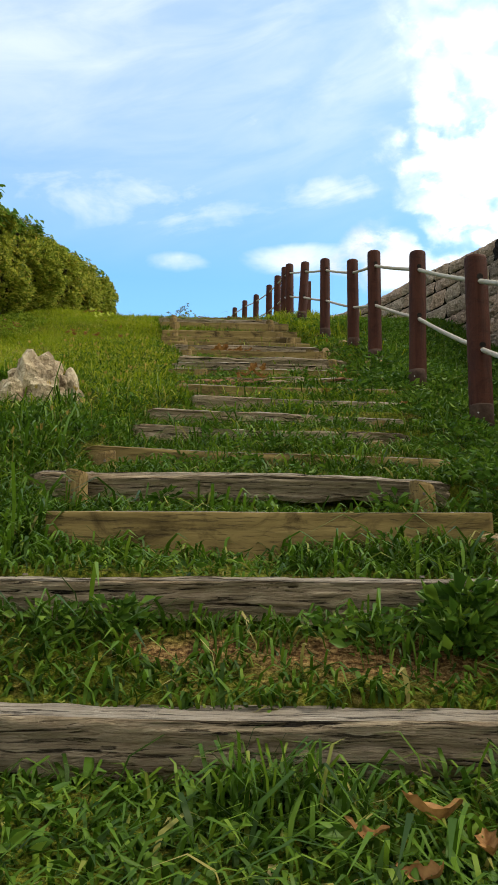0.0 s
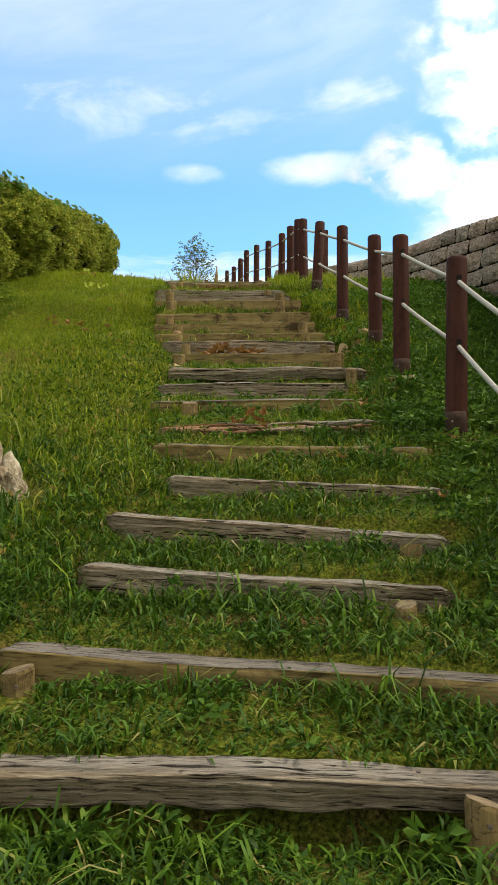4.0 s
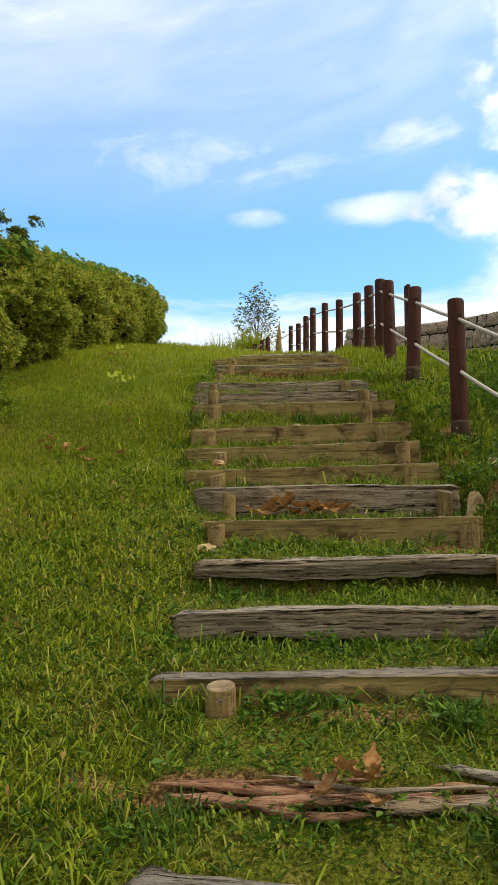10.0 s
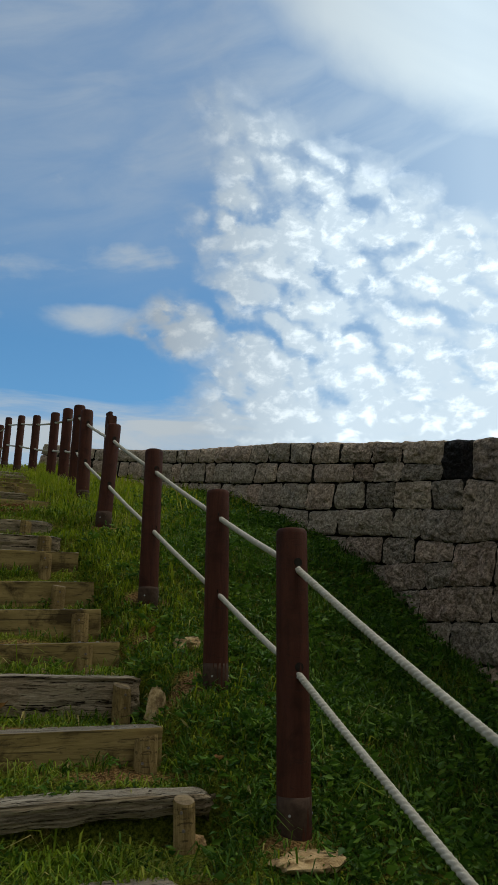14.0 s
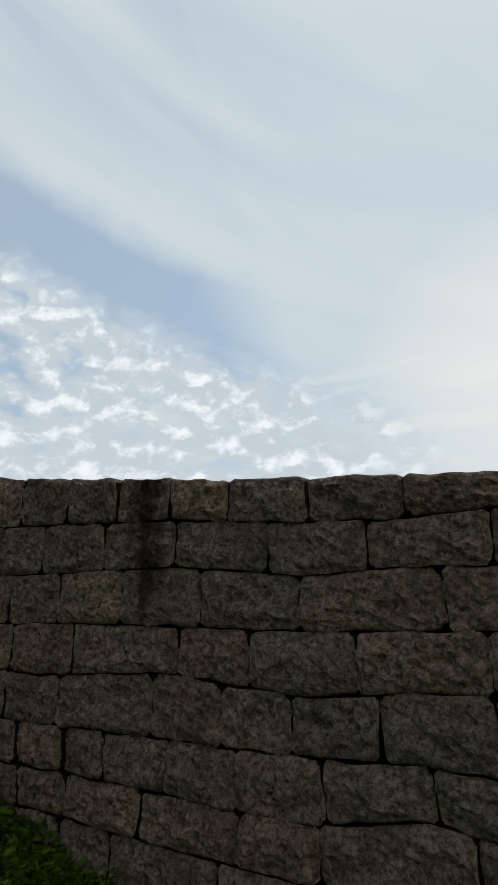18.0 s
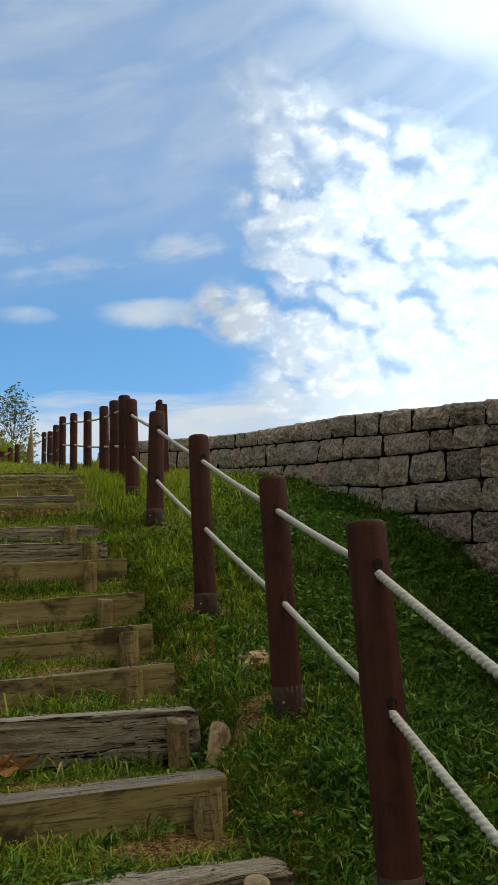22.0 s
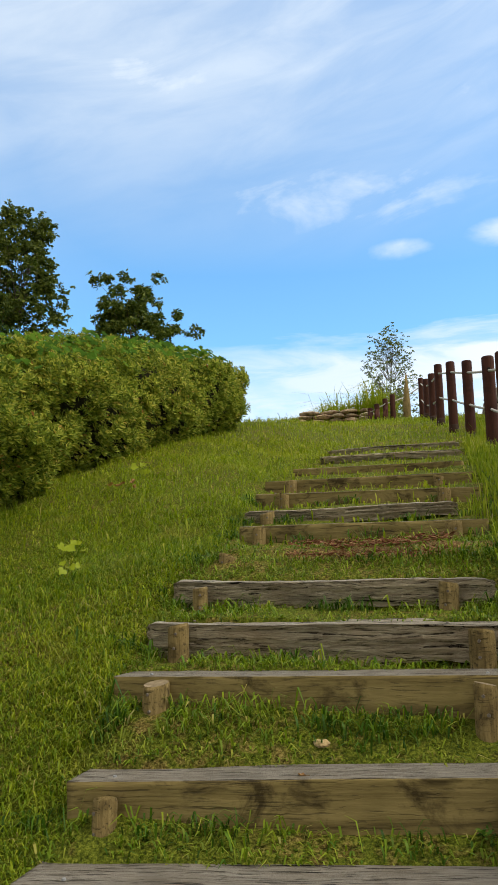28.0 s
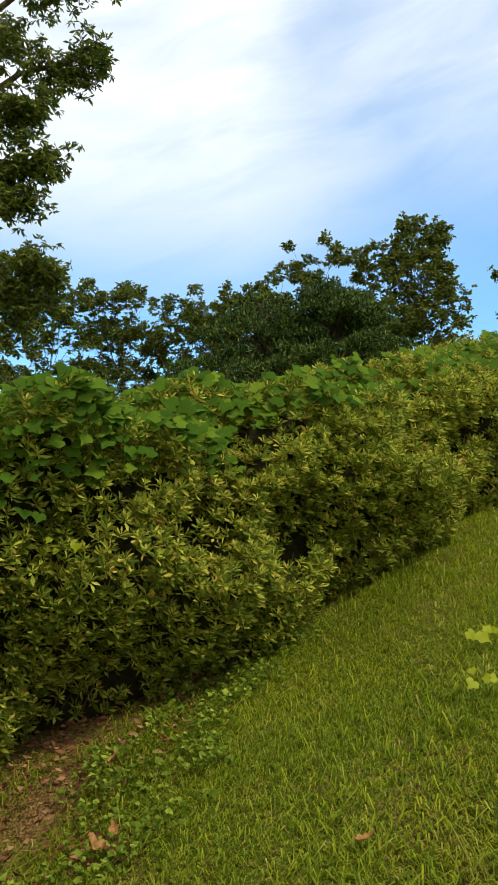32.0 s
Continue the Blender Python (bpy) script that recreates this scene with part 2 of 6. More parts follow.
def wood_material(name, pale, mid, dark, crack=0.5, rough=0.85, long=(1.2, 26, 26), relief=0.6, stain=None, bend=0.06, spots=0.5):
    """Grained timber; the grain runs along the local x axis."""
    m, nt, b = material(name)
    c = coords(nt)
    add = nt.nodes.new("ShaderNodeVectorMath")
    add.operation = "ADD"
    shift = nt.nodes.new("ShaderNodeCombineXYZ")
    r = math_node(nt, "MULTIPLY", own_random(nt), 37.0)
    for i in range(3):
        nt.links.new(r, shift.inputs[i])
    nt.links.new(c, add.inputs[0])
    nt.links.new(shift.outputs[0], add.inputs[1])
    warp = math_node(nt, "MULTIPLY", math_node(nt, "SUBTRACT", noise_node(nt, add.outputs[0], 3.5, 3, 0.5), 0.5), bend)
    push = nt.nodes.new("ShaderNodeCombineXYZ")
    for i in range(3):
        nt.links.new(warp, push.inputs[i])
    add2 = nt.nodes.new("ShaderNodeVectorMath")
    add2.operation = "ADD"
    nt.links.new(add.outputs[0], add2.inputs[0])
    nt.links.new(push.outputs[0], add2.inputs[1])
    v = add2.outputs[0]
    grain = noise_node(nt, v, 2.0, 8, 0.7, 0.5, size=long)
    fine = noise_node(nt, v, 9.0, 6, 0.7, 0.3, size=(long[0] * 1.2, long[1] * 0.45, long[2] * 0.45))
    blot = noise_node(nt, v, 3.2, 4, 0.6, 0.3)
    col = ramp_node(nt, grain, [(0.34, dark), (0.46, mid), (0.60, pale)])
    col = mix_node(nt, math_node(nt, "MULTIPLY", ramp_node(nt, fine, [(0.35, 0.0), (0.6, 1.0)]), 0.35), col, pale)
    col = mix_node(nt, math_node(nt, "MULTIPLY", ramp_node(nt, blot, [(0.45, 0.0), (0.7, 1.0)]), 0.45), col, stain or mid)
    patch = ramp_node(nt, noise_node(nt, v, 5.5, 6, 0.65, 0.6, size=(1, 1.6, 1.6), shift=(9, 3, 5)), [(0.52, 0.0), (0.66, 1.0)])
    col = mix_node(nt, math_node(nt, "MULTIPLY", patch, spots), col, tuple(0.55 * c for c in dark))
    gap = ramp_node(nt, noise_node(nt, v, 2.6, 6, 0.55, 0.5, size=(0.8, 30, 30), shift=(4, 2, 7)), [(0.35, 1.0), (0.39, 0.0)])
    hair = ramp_node(nt, noise_node(nt, v, 2.2, 6, 0.65, 0.4, size=(3.4, 60, 60), shift=(1, 8, 3)), [(0.37, 1.0), (0.43, 0.0)])
    gap = math_node(nt, "MAXIMUM", gap, math_node(nt, "MULTIPLY", hair, 0.85))
    col = mix_node(nt, math_node(nt, "MULTIPLY", gap, crack), col, (0.02, 0.016, 0.012))
    nt.links.new(col, b.inputs["Base Color"])
    b.inputs["Roughness"].default_value = rough
    b.inputs["Specular IOR Level"].default_value = 0.12 if rough > 0.6 else 0.22
    h = math_node(nt, "SUBTRACT", math_node(nt, "ADD", grain, math_node(nt, "MULTIPLY", fine, 0.5)), math_node(nt, "MULTIPLY", gap, crack))
    bump(nt, b, h, relief, 0.012)
    return m


def stone_material(name, a, b_col, dark, scale=18.0, relief=0.8, streaks=()):
    m, nt, b = material(name)
    add = nt.nodes.new("ShaderNodeVectorMath")
    add.operation = "ADD"
    r = nt.nodes.new("ShaderNodeCombineXYZ")
    rnd = own_random(nt)
    nt.links.new(math_node(nt, "MULTIPLY", rnd, 50.0), r.inputs[0])
    nt.links.new(math_node(nt, "MULTIPLY", rnd, 31.0), r.inputs[1])
    nt.links.new(place_vec(nt), add.inputs[0])
    nt.links.new(r.outputs[0], add.inputs[1])
    v = add.outputs[0]
    big = noise_node(nt, v, 3.0, 5, 0.6)
    mid = noise_node(nt, v, scale, 6, 0.7)
    grit = noise_node(nt, v, scale * 2.6, 4, 0.65)
    col = ramp_node(nt, mid, [(0.38, dark), (0.50, a), (0.64, b_col)])
    col = mix_node(nt, math_node(nt, "MULTIPLY", ramp_node(nt, grit, [(0.50, 0.0), (0.62, 1.0)]), 0.45), col, b_col)
    col = mix_node(nt, math_node(nt, "MULTIPLY", ramp_node(nt, big, [(0.48, 0.0), (0.68, 1.0)]), 0.5), col, dark)
    pits = noise_node(nt, v, scale * 0.45, 6, 0.7)
    # shade in the pits is put into the colour: hollows mix darker
    col = mix_node(nt, math_node(nt, "MULTIPLY", ramp_node(nt, pits, [(0.38, 1.0), (0.50, 0.0)]), 0.6), col, dark)
    tone = ramp_node(nt, rnd, [(0.0, (0.86, 0.87, 0.83)), (0.5, (1.0, 0.99, 0.95)), (0.8, (1.1, 0.98, 0.92)), (1.0, (1.18, 1.12, 1.03))])
    col = mix_node(nt, 1.0, col, tone, "MULTIPLY")
    if streaks:
        # rusty run-off below the blackened coping blocks
        sep = nt.nodes.new("ShaderNodeSeparateXYZ")
        nt.links.new(place_vec(nt), sep.inputs[0])
        run = noise_node(nt, place_vec(nt), 9.0, 4, 0.6, 0.4, size=(1, 1, 0.22))
        for at, low in streaks:
            near = math_node(nt, "SUBTRACT", 1.0, math_node(nt, "MULTIPLY", math_node(nt, "ABSOLUTE", math_node(nt, "SUBTRACT", sep.outputs[1], at)), 4.2), True)
            near = math_node(nt, "MULTIPLY", near, math_node(nt, "MULTIPLY", math_node(nt, "SUBTRACT", sep.outputs[2], low), 2.0, True))
            wet = ramp_node(nt, math_node(nt, "MULTIPLY", near, run), [(0.22, 0.0), (0.42, 0.85)])
            col = mix_node(nt, wet, col, (0.030, 0.018, 0.014))
    nt.links.new(col, b.inputs["Base Color"])
    b.inputs["Roughness"].default_value = 0.92
    b.inputs["Specular IOR Level"].default_value = 0.2
    # chipped facets
    chip = nt.nodes.new("ShaderNodeTexVoronoi")
    chip.inputs["Scale"].default_value = scale * 0.42
    nt.links.new(v, chip.inputs["Vector"])
    rough = math_node(nt, "ADD", math_node(nt, "ADD", mid, math_node(nt, "MULTIPLY", pits, 1.8)), math_node(nt, "MULTIPLY", chip.outputs["Distance"], 0.9))
    bump(nt, b, math_node(nt, "ADD", rough, math_node(nt, "MULTIPLY", grit, 0.3)), relief, 0.04)
    return m


def ground_material():
    m, nt, b = material("turf")
    p = place_vec(nt)
    big = noise_node(nt, p, 1.1, 4, 0.6)
    mid = noise_node(nt, p, 14, 5, 0.65)
    fine = noise_node(nt, p, 90, 4, 0.7)
    green = ramp_node(nt, fine, [(0.36, (0.034, 0.046, 0.005)), (0.5, (0.098, 0.118, 0.010)), (0.64, (0.20, 0.215, 0.024))])
    soil = ramp_node(nt, fine, [(0.38, (0.05, 0.028, 0.010)), (0.5, (0.17, 0.095, 0.034)), (0.63, (0.36, 0.24, 0.10))])
    worn = nt.nodes.new("ShaderNodeAttribute")
    worn.attribute_name = "bare"
    bare = ramp_node(nt, math_node(nt, "ADD", math_node(nt, "MULTIPLY", mid, 0.6), math_node(nt, "MULTIPLY", big, 0.4)), [(0.5, 0.0), (0.6, 1.0)])
    bare = math_node(nt, "MAXIMUM", math_node(nt, "MULTIPLY", bare, 0.6), worn.outputs["Fac"])
    nt.links.new(mix_node(nt, bare, green, soil), b.inputs["Base Color"])
    b.inputs["Roughness"].default_value = 0.95
    b.inputs["Specular IOR Level"].default_value = 0.1
    bump(nt, b, math_node(nt, "ADD", fine, mid), 0.9, 0.02)
    return m


def simple_material(name, a, c, scale=20.0, rough=0.7, relief=0.3, spec=0.3):
    m, nt, b = material(name)
    n = noise_node(nt, coords(nt), scale, 5, 0.6)
    n2 = noise_node(nt, coords(nt), scale * 0.15, 3, 0.6)
    col = ramp_node(nt, n, [(0.35, a), (0.65, c)])
    col = mix_node(nt, math_node(nt, "MULTIPLY", n2, 0.35), col, tuple(0.55 * v for v in a))
    nt.links.new(col, b.inputs["Base Color"])
    b.inputs["Roughness"].default_value, b.inputs["Specular IOR Level"].default_value = rough, spec
    bump(nt, b, n, relief, 0.006)
    return m


M_TURF = ground_material()
M_GRASS = leaf_material("grass_blades", [(0.0, (0.025, 0.056, 0.005)), (0.4, (0.056, 0.119, 0.009)), (0.8, (0.100, 0.186, 0.014)), (0.96, (0.165, 0.25, 0.022)), (0.99, (0.29, 0.26, 0.07)), (1.0, (0.38, 0.32, 0.13))], 0.5, 0.32, (0.7, (0.86, 0.93, 0.82)))
M_MEADOW = leaf_material("meadow_blades", [(0.0, (0.078, 0.128, 0.007)), (0.4, (0.155, 0.222, 0.011)), (0.86, (0.245, 0.318, 0.016)), (0.965, (0.34, 0.34, 0.04)), (0.985, (0.40, 0.33, 0.10)), (1.0, (0.46, 0.36, 0.14))], 0.55, 0.38, (0.6, (0.82, 0.9, 0.8)), (0.34, 0.29, 0.06))
# sunlight on the lawn is put into these bright blade colours
M_LAWN = leaf_material("lawn_blades", [(0.0, (0.150, 0.205, 0.008)), (0.4, (0.250, 0.302, 0.012)), (0.86, (0.345, 0.378, 0.018)), (0.975, (0.43, 0.40, 0.06)), (1.0, (0.50, 0.40, 0.15))], 0.6, 0.44, (0.5, (0.78, 0.88, 0.75)), (0.38, 0.32, 0.07))
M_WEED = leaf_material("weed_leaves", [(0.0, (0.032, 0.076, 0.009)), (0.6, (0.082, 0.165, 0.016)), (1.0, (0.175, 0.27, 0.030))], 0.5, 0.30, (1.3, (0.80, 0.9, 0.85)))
M_HEDGE = leaf_material("hedge_leaves", [(0.0, (0.090, 0.135, 0.015)), (0.5, (0.262, 0.312, 0.034)), (0.85, (0.52, 0.52, 0.072)), (0.985, (0.66, 0.55, 0.10)), (1.0, (0.46, 0.17, 0.055))], 0.6, 0.38, (0.9, (0.80, 0.86, 0.72)))
M_SPRIG = leaf_material("young_vine_leaves", [(0.0, (0.20, 0.27, 0.012)), (1.0, (0.38, 0.43, 0.020))], 0.5, 0.4)
M_CLOVER = leaf_material("clover_leaves", [(0.0, (0.09, 0.15, 0.014)), (0.6, (0.20, 0.285, 0.028)), (1.0, (0.34, 0.40, 0.055))], 0.8, 0.36)
# the hedge's inner shade, put into a near-black core colour
M_HEDGE_IN = simple_material("hedge_core_shade", (0.012, 0.014, 0.005), (0.035, 0.03, 0.012), 30, 0.95, 0.8, 0.1)
M_VINE = leaf_material("vine_leaves", [(0.0, (0.036, 0.086, 0.005)), (0.7, (0.070, 0.145, 0.008)), (1.0, (0.140, 0.220, 0.014))], 0.95, 0.36)
M_TREE = leaf_material("tree_leaves", [(0.0, (0.035, 0.062, 0.009)), (0.6, (0.095, 0.130, 0.018)), (1.0, (0.20, 0.22, 0.035))], 0.55, 0.30)
M_AIRY = leaf_material("pale_tree_leaves", [(0.0, (0.04, 0.06, 0.010)), (0.6, (0.09, 0.12, 0.016)), (1.0, (0.18, 0.195, 0.03))], 0.6, 0.35)
M_PINE = leaf_material("pine_needles", [(0.0, (0.010, 0.024, 0.005)), (0.6, (0.036, 0.070, 0.012)), (1.0, (0.13, 0.19, 0.030))], 0.8, 0.12)
M_SHRUB = leaf_material("shrub_leaves", [(0.0, (0.09, 0.12, 0.04)), (1.0, (0.24, 0.28, 0.11))], 0.5, 0.3)
M_DEAD = leaf_material("dead_leaves", [(0.0, (0.15, 0.062, 0.02)), (0.5, (0.33, 0.17, 0.055)), (1.0, (0.52, 0.33, 0.12))], 0.6, 0.2, (55.0, (0.5, 0.42, 0.36)))
M_LITTER = leaf_material("red_litter", [(0.0, (0.11, 0.04, 0.018)), (0.6, (0.21, 0.09, 0.042)), (1.0, (0.34, 0.2, 0.1))], 0.8, 0.1)
M_STRAW = leaf_material("seed_heads", [(0.0, (0.22, 0.19, 0.04)), (0.6, (0.36, 0.26, 0.06)), (1.0, (0.48, 0.34, 0.10))], 0.7, 0.35)
M_OLD = wood_material("weathered_timber", (0.50, 0.42, 0.30), (0.33, 0.26, 0.17), (0.095, 0.066, 0.040), 1.0, 0.9, (2.6, 90, 90), 1.0, (0.27, 0.17, 0.085), 0.035, 0.30)
M_OLD_TOP = wood_material("grey_timber_top", (0.44, 0.395, 0.32), (0.32, 0.275, 0.215), (0.12, 0.095, 0.07), 1.0, 0.9, (2.4, 95, 95), 0.9, (0.23, 0.18, 0.12), 0.03, 0.35)
M_PLANK = wood_material("treated_timber_face", (0.275, 0.208, 0.082), (0.200, 0.148, 0.055), (0.075, 0.052, 0.021), 0.6, 0.85, (0.7, 9, 9), 0.5, (0.105, 0.080, 0.024), 0.03, 0.9)
M_PTOP = wood_material("treated_timber_top", (0.32, 0.285, 0.235), (0.225, 0.195, 0.155), (0.085, 0.068, 0.05), 1.0, 0.88, (2.0, 90, 90), 0.9, (0.15, 0.115, 0.075), 0.03, 0.35)
M_RED = wood_material("broken_red_timber", (0.52, 0.33, 0.21), (0.34, 0.155, 0.078), (0.085, 0.032, 0.016), 0.9, 0.9, (2.4, 85, 85), 1.0)
M_STAKE = wood_material("stake_wood", (0.31, 0.225, 0.095), (0.21, 0.148, 0.057), (0.065, 0.043, 0.019), 0.6, 0.85, (40, 40, 2.5), 0.6)
M_STAKE_TOP = wood_material("stake_end_grain", (0.30, 0.23, 0.14), (0.19, 0.14, 0.08), (0.07, 0.05, 0.03), 0.5, 0.85, (14, 14, 14), 0.4)
M_POST = wood_material("brown_stained_log", (0.070, 0.025, 0.015), (0.050, 0.0165, 0.0105), (0.026, 0.010, 0.0075), 0.35, 0.68, (14, 14, 1.2), 0.25)
M_COLLAR = simple_material("cement_sleeve", (0.040, 0.022, 0.015), (0.072, 0.044, 0.029), 40, 0.9, 0.5)
M_ROPE = simple_material("pale_rope", (0.38, 0.355, 0.30), (0.52, 0.49, 0.43), 60, 0.75, 0.4)
M_WALL = stone_material("granite_block", (0.385, 0.318, 0.255), (0.63, 0.53, 0.44), (0.120, 0.092, 0.070), 46.0, 1.0, ((5.58, 2.45), (7.9, 3.45)))
M_WALL_PALE = stone_material("pale_granite_block", (0.49, 0.405, 0.32), (0.68, 0.585, 0.475), (0.23, 0.18, 0.135), 40.0, 1.0)
M_DARK = stone_material("black_stained_block", (0.018, 0.016, 0.016), (0.036, 0.030, 0.029), (0.008, 0.0075, 0.0075), 62.0, 1.0)
M_JOINT = simple_material("dark_joint", (0.012, 0.011, 0.009), (0.03, 0.026, 0.022), 30, 0.95, 0.5, 0.1)
M_ROCK = stone_material("pale_field_rock", (0.42, 0.34, 0.22), (0.66, 0.58, 0.43), (0.15, 0.11, 0.07), 9.0, 1.0)
M_PEBBLE = stone_material("tan_stone", (0.42, 0.305, 0.155), (0.58, 0.45, 0.26), (0.20, 0.135, 0.07), 14.0, 0.6)
M_SLAB = stone_material("pale_slab_stone", (0.50, 0.38, 0.27), (0.68, 0.56, 0.43), (0.20, 0.13, 0.09), 9.0, 0.8)
M_BARK = wood_material("bark", (0.16, 0.125, 0.09), (0.09, 0.07, 0.05), (0.03, 0.024, 0.018), 0.5, 0.9, (16, 16, 2.5), 0.7)
M_STEEL = simple_material("rusty_screw", (0.10, 0.07, 0.05), (0.2, 0.17, 0.14), 80, 0.5, 0.2, 0.5)


# ---------------- shape helpers ----------------
def mesh_of(name, verts, faces, mats, index=None, smooth=False):
    me = bpy.data.meshes.new(name)
    me.from_pydata([tuple(v) for v in verts], [], [tuple(f) for f in faces])
    for m in mats if isinstance(mats, (list, tuple)) else [mats]:
        me.materials.append(m)
    if index is not None:
        me.polygons.foreach_set("material_index", np.asarray(index, dtype=np.int32))
    if smooth:
        me.polygons.foreach_set("use_smooth", np.ones(len(me.polygons), dtype=bool))
    me.update()
    return me


def mesh_fast(name, verts, faces, mat, smooth=False):
    """Large meshes out of arrays; every face has the same number of corners."""
    verts, faces = np.asarray(verts, dtype=np.float32), np.asarray(faces, dtype=np.int32)
    me = bpy.data.meshes.new(name)
    k = faces.shape[1]
    me.vertices.add(len(verts))
    me.vertices.foreach_set("co", verts.ravel())
    me.loops.add(faces.size)
    me.loops.foreach_set("vertex_index", faces.ravel())
    me.polygons.add(len(faces))
    me.polygons.foreach_set("loop_start", np.arange(0, faces.size, k, dtype=np.int32))
    me.materials.append(mat)
    if smooth:
        me.polygons.foreach_set("use_smooth", np.ones(len(faces), dtype=bool))
    me.update(calc_edges=True)
    return me


def thing(name, me, label, category, group="", kind="", m=None):
    ob = new(name, me)
    if m is not None:
        ob.matrix_world = m
    return tagged(ob, label, category, group, kind)


def part(name, bm, mat, parent, label="", smooth=False):
    """One mesh object under a thing. bm: a bmesh or ready mesh, in the parent's own space."""
    if isinstance(bm, bmesh.types.BMesh):
        me = bpy.data.meshes.new(name)
        bm.to_mesh(me)
        bm.free()
        me.materials.append(mat)
        if smooth:
            me.polygons.foreach_set("use_smooth", np.ones(len(me.polygons), dtype=bool))
    else:
        me = bm
    ob = new(name, me)
    ob.parent = parent
    if label:
        tagged(ob, label)
    return ob


def tube(path, radii, sides=8, cap=True, rough=0.0, seed=0):
    """Verts and faces of a tapered tube along a path of points."""
    rng = np.random.default_rng(seed)
    path = np.asarray(path, float)
    tang = np.gradient(path, axis=0)
    tang /= np.linalg.norm(tang, axis=1)[:, None] + 1e-9
    ref = np.array([0.0, 0, 1]) if abs(tang[0][2]) < 0.9 else np.array([1.0, 0, 0])
    verts, faces = [], []
    for i, (p, t) in enumerate(zip(path, tang)):
        a = np.cross(ref, t)
        a /= np.linalg.norm(a)
        b = np.cross(t, a)
        for s in range(sides):
            w = 2 * math.pi * s / sides
            r = radii[i] * (1 + rough * rng.uniform(-1, 1))
            verts.append(p + r * (math.cos(w) * a + math.sin(w) * b))
    for i in range(len(path) - 1):
        for s in range(sides):
            t2 = (s + 1) % sides
            faces.append((i * sides + s, i * sides + t2, (i + 1) * sides + t2, (i + 1) * sides + s))
    if cap:
        faces.append(tuple(range(sides - 1, -1, -1)))
        faces.append(tuple((len(path) - 1) * sides + s for s in range(sides)))
    return verts, faces


# ---------------- the slope ----------------
PROFILE_Y = [-60, -6, -2, 0.4, 1.0, 1.40, 1.764, 2.14, 2.546, 5.771, 6.196, 6.742, 7.561, 8.208, 8.465, 8.818, 9.238, 9.549, 10.864, 12.8, 14.5, 17, 20, 22, 26, 40, 90, 300]
PROFILE_Z = [-14, -2.6, -1.6, -0.88, -0.43, -0.155, 0.06, 0.238, 0.401, 1.771, 1.943, 2.21, 2.56, 2.92, 3.088, 3.261, 3.431, 3.56, 4.03, 4.59, 5.05, 5.77, 6.49, 6.86, 7.03, 6.0, -6, -40]


def slope(y):
    return np.interp(y, PROFILE_Y, PROFILE_Z)


# each step: kind of timber, left front end (x, y), right front end (x, y), visible height
STEPS = [
    ("old", (-0.85, 1.33), (0.86, 1.35), 0.09),
    ("old", (-0.72, 1.70), (0.60, 1.75), 0.085),
    ("plank", (-0.57, 2.07), (0.66, 2.15), 0.12),
    ("split", (-0.76, 2.55), (0.64, 2.52), 0.14),
    ("worn", (-0.68, 2.98), (0.74, 2.86), 0.08),
    ("old", (-0.57, 3.47), (0.68, 3.31), 0.09),
    ("old", (-0.56, 3.88), (0.76, 3.69), 0.095),
    ("old", (-0.37, 4.25), (0.86, 4.13), 0.085),
    ("worn", (-0.50, 4.65), (0.89, 4.64), 0.1),
    ("broken", (-0.52, 4.97), (0.66, 4.99), 0.06),
    ("worn", (-0.63, 5.39), (0.78, 5.48), 0.085),
    ("old", (-0.64, 5.80), (0.61, 5.88), 0.105),
    ("split", (-0.64, 6.21), (0.79, 6.33), 0.14),
    ("plank", (-0.66, 6.615), (0.66, 6.695), 0.125),
    ("old", (-0.80, 7.07), (0.63, 7.13), 0.165),
    ("plank", (-0.90, 7.32), (0.57, 7.49), 0.115),
    ("plank", (-0.97, 7.69), (0.50, 7.83), 0.11),
    ("plank", (-1.0, 8.0), (0.48, 8.15), 0.115),
    ("plank", (-1.08, 8.44), (0.40, 8.50), 0.11),
    ("old", (-1.14, 8.81), (0.29, 8.80), 0.13),
    ("old", (-1.20, 9.22), (0.24, 9.21), 0.11),
    ("none", (-1.20, 9.58), (0.20, 9.56), 0.04),
    ("plank", (-1.14, 10.04), (0.22, 10.02), 0.1),
    ("old", (-1.22, 10.35), (0.05, 10.42), 0.07),
    ("plank", (-1.30, 10.86), (0.17, 10.75), 0.1),
    ("plank", (-1.40, 11.42), (0.10, 11.32), 0.1),
    ("plank", (-1.34, 12.05), (0.03, 11.95), 0.07),
    ("old", (-1.28, 12.80), (0.0, 12.72), 0.06),
    ("old", (-1.36, 13.55), (-0.06, 13.45), 0.05),
]
MID_Y = np.array([(a[1] + b[1]) / 2 for _, a, b, _ in STEPS])
MID_X = np.array([(a[0] + b[0]) / 2 for _, a, b, _ in STEPS])
HALF = np.array([(b[0] - a[0]) / 2 for _, a, b, _ in STEPS])
TOPS = np.array([float(slope(y)) for y in MID_Y])
SHOW = np.array([s[3] for s in STEPS])


LIP = {"plank": 0.16, "worn": 0.11, "old": 0.095, "split": 0.085, "broken": 0.06, "none": 0.06}


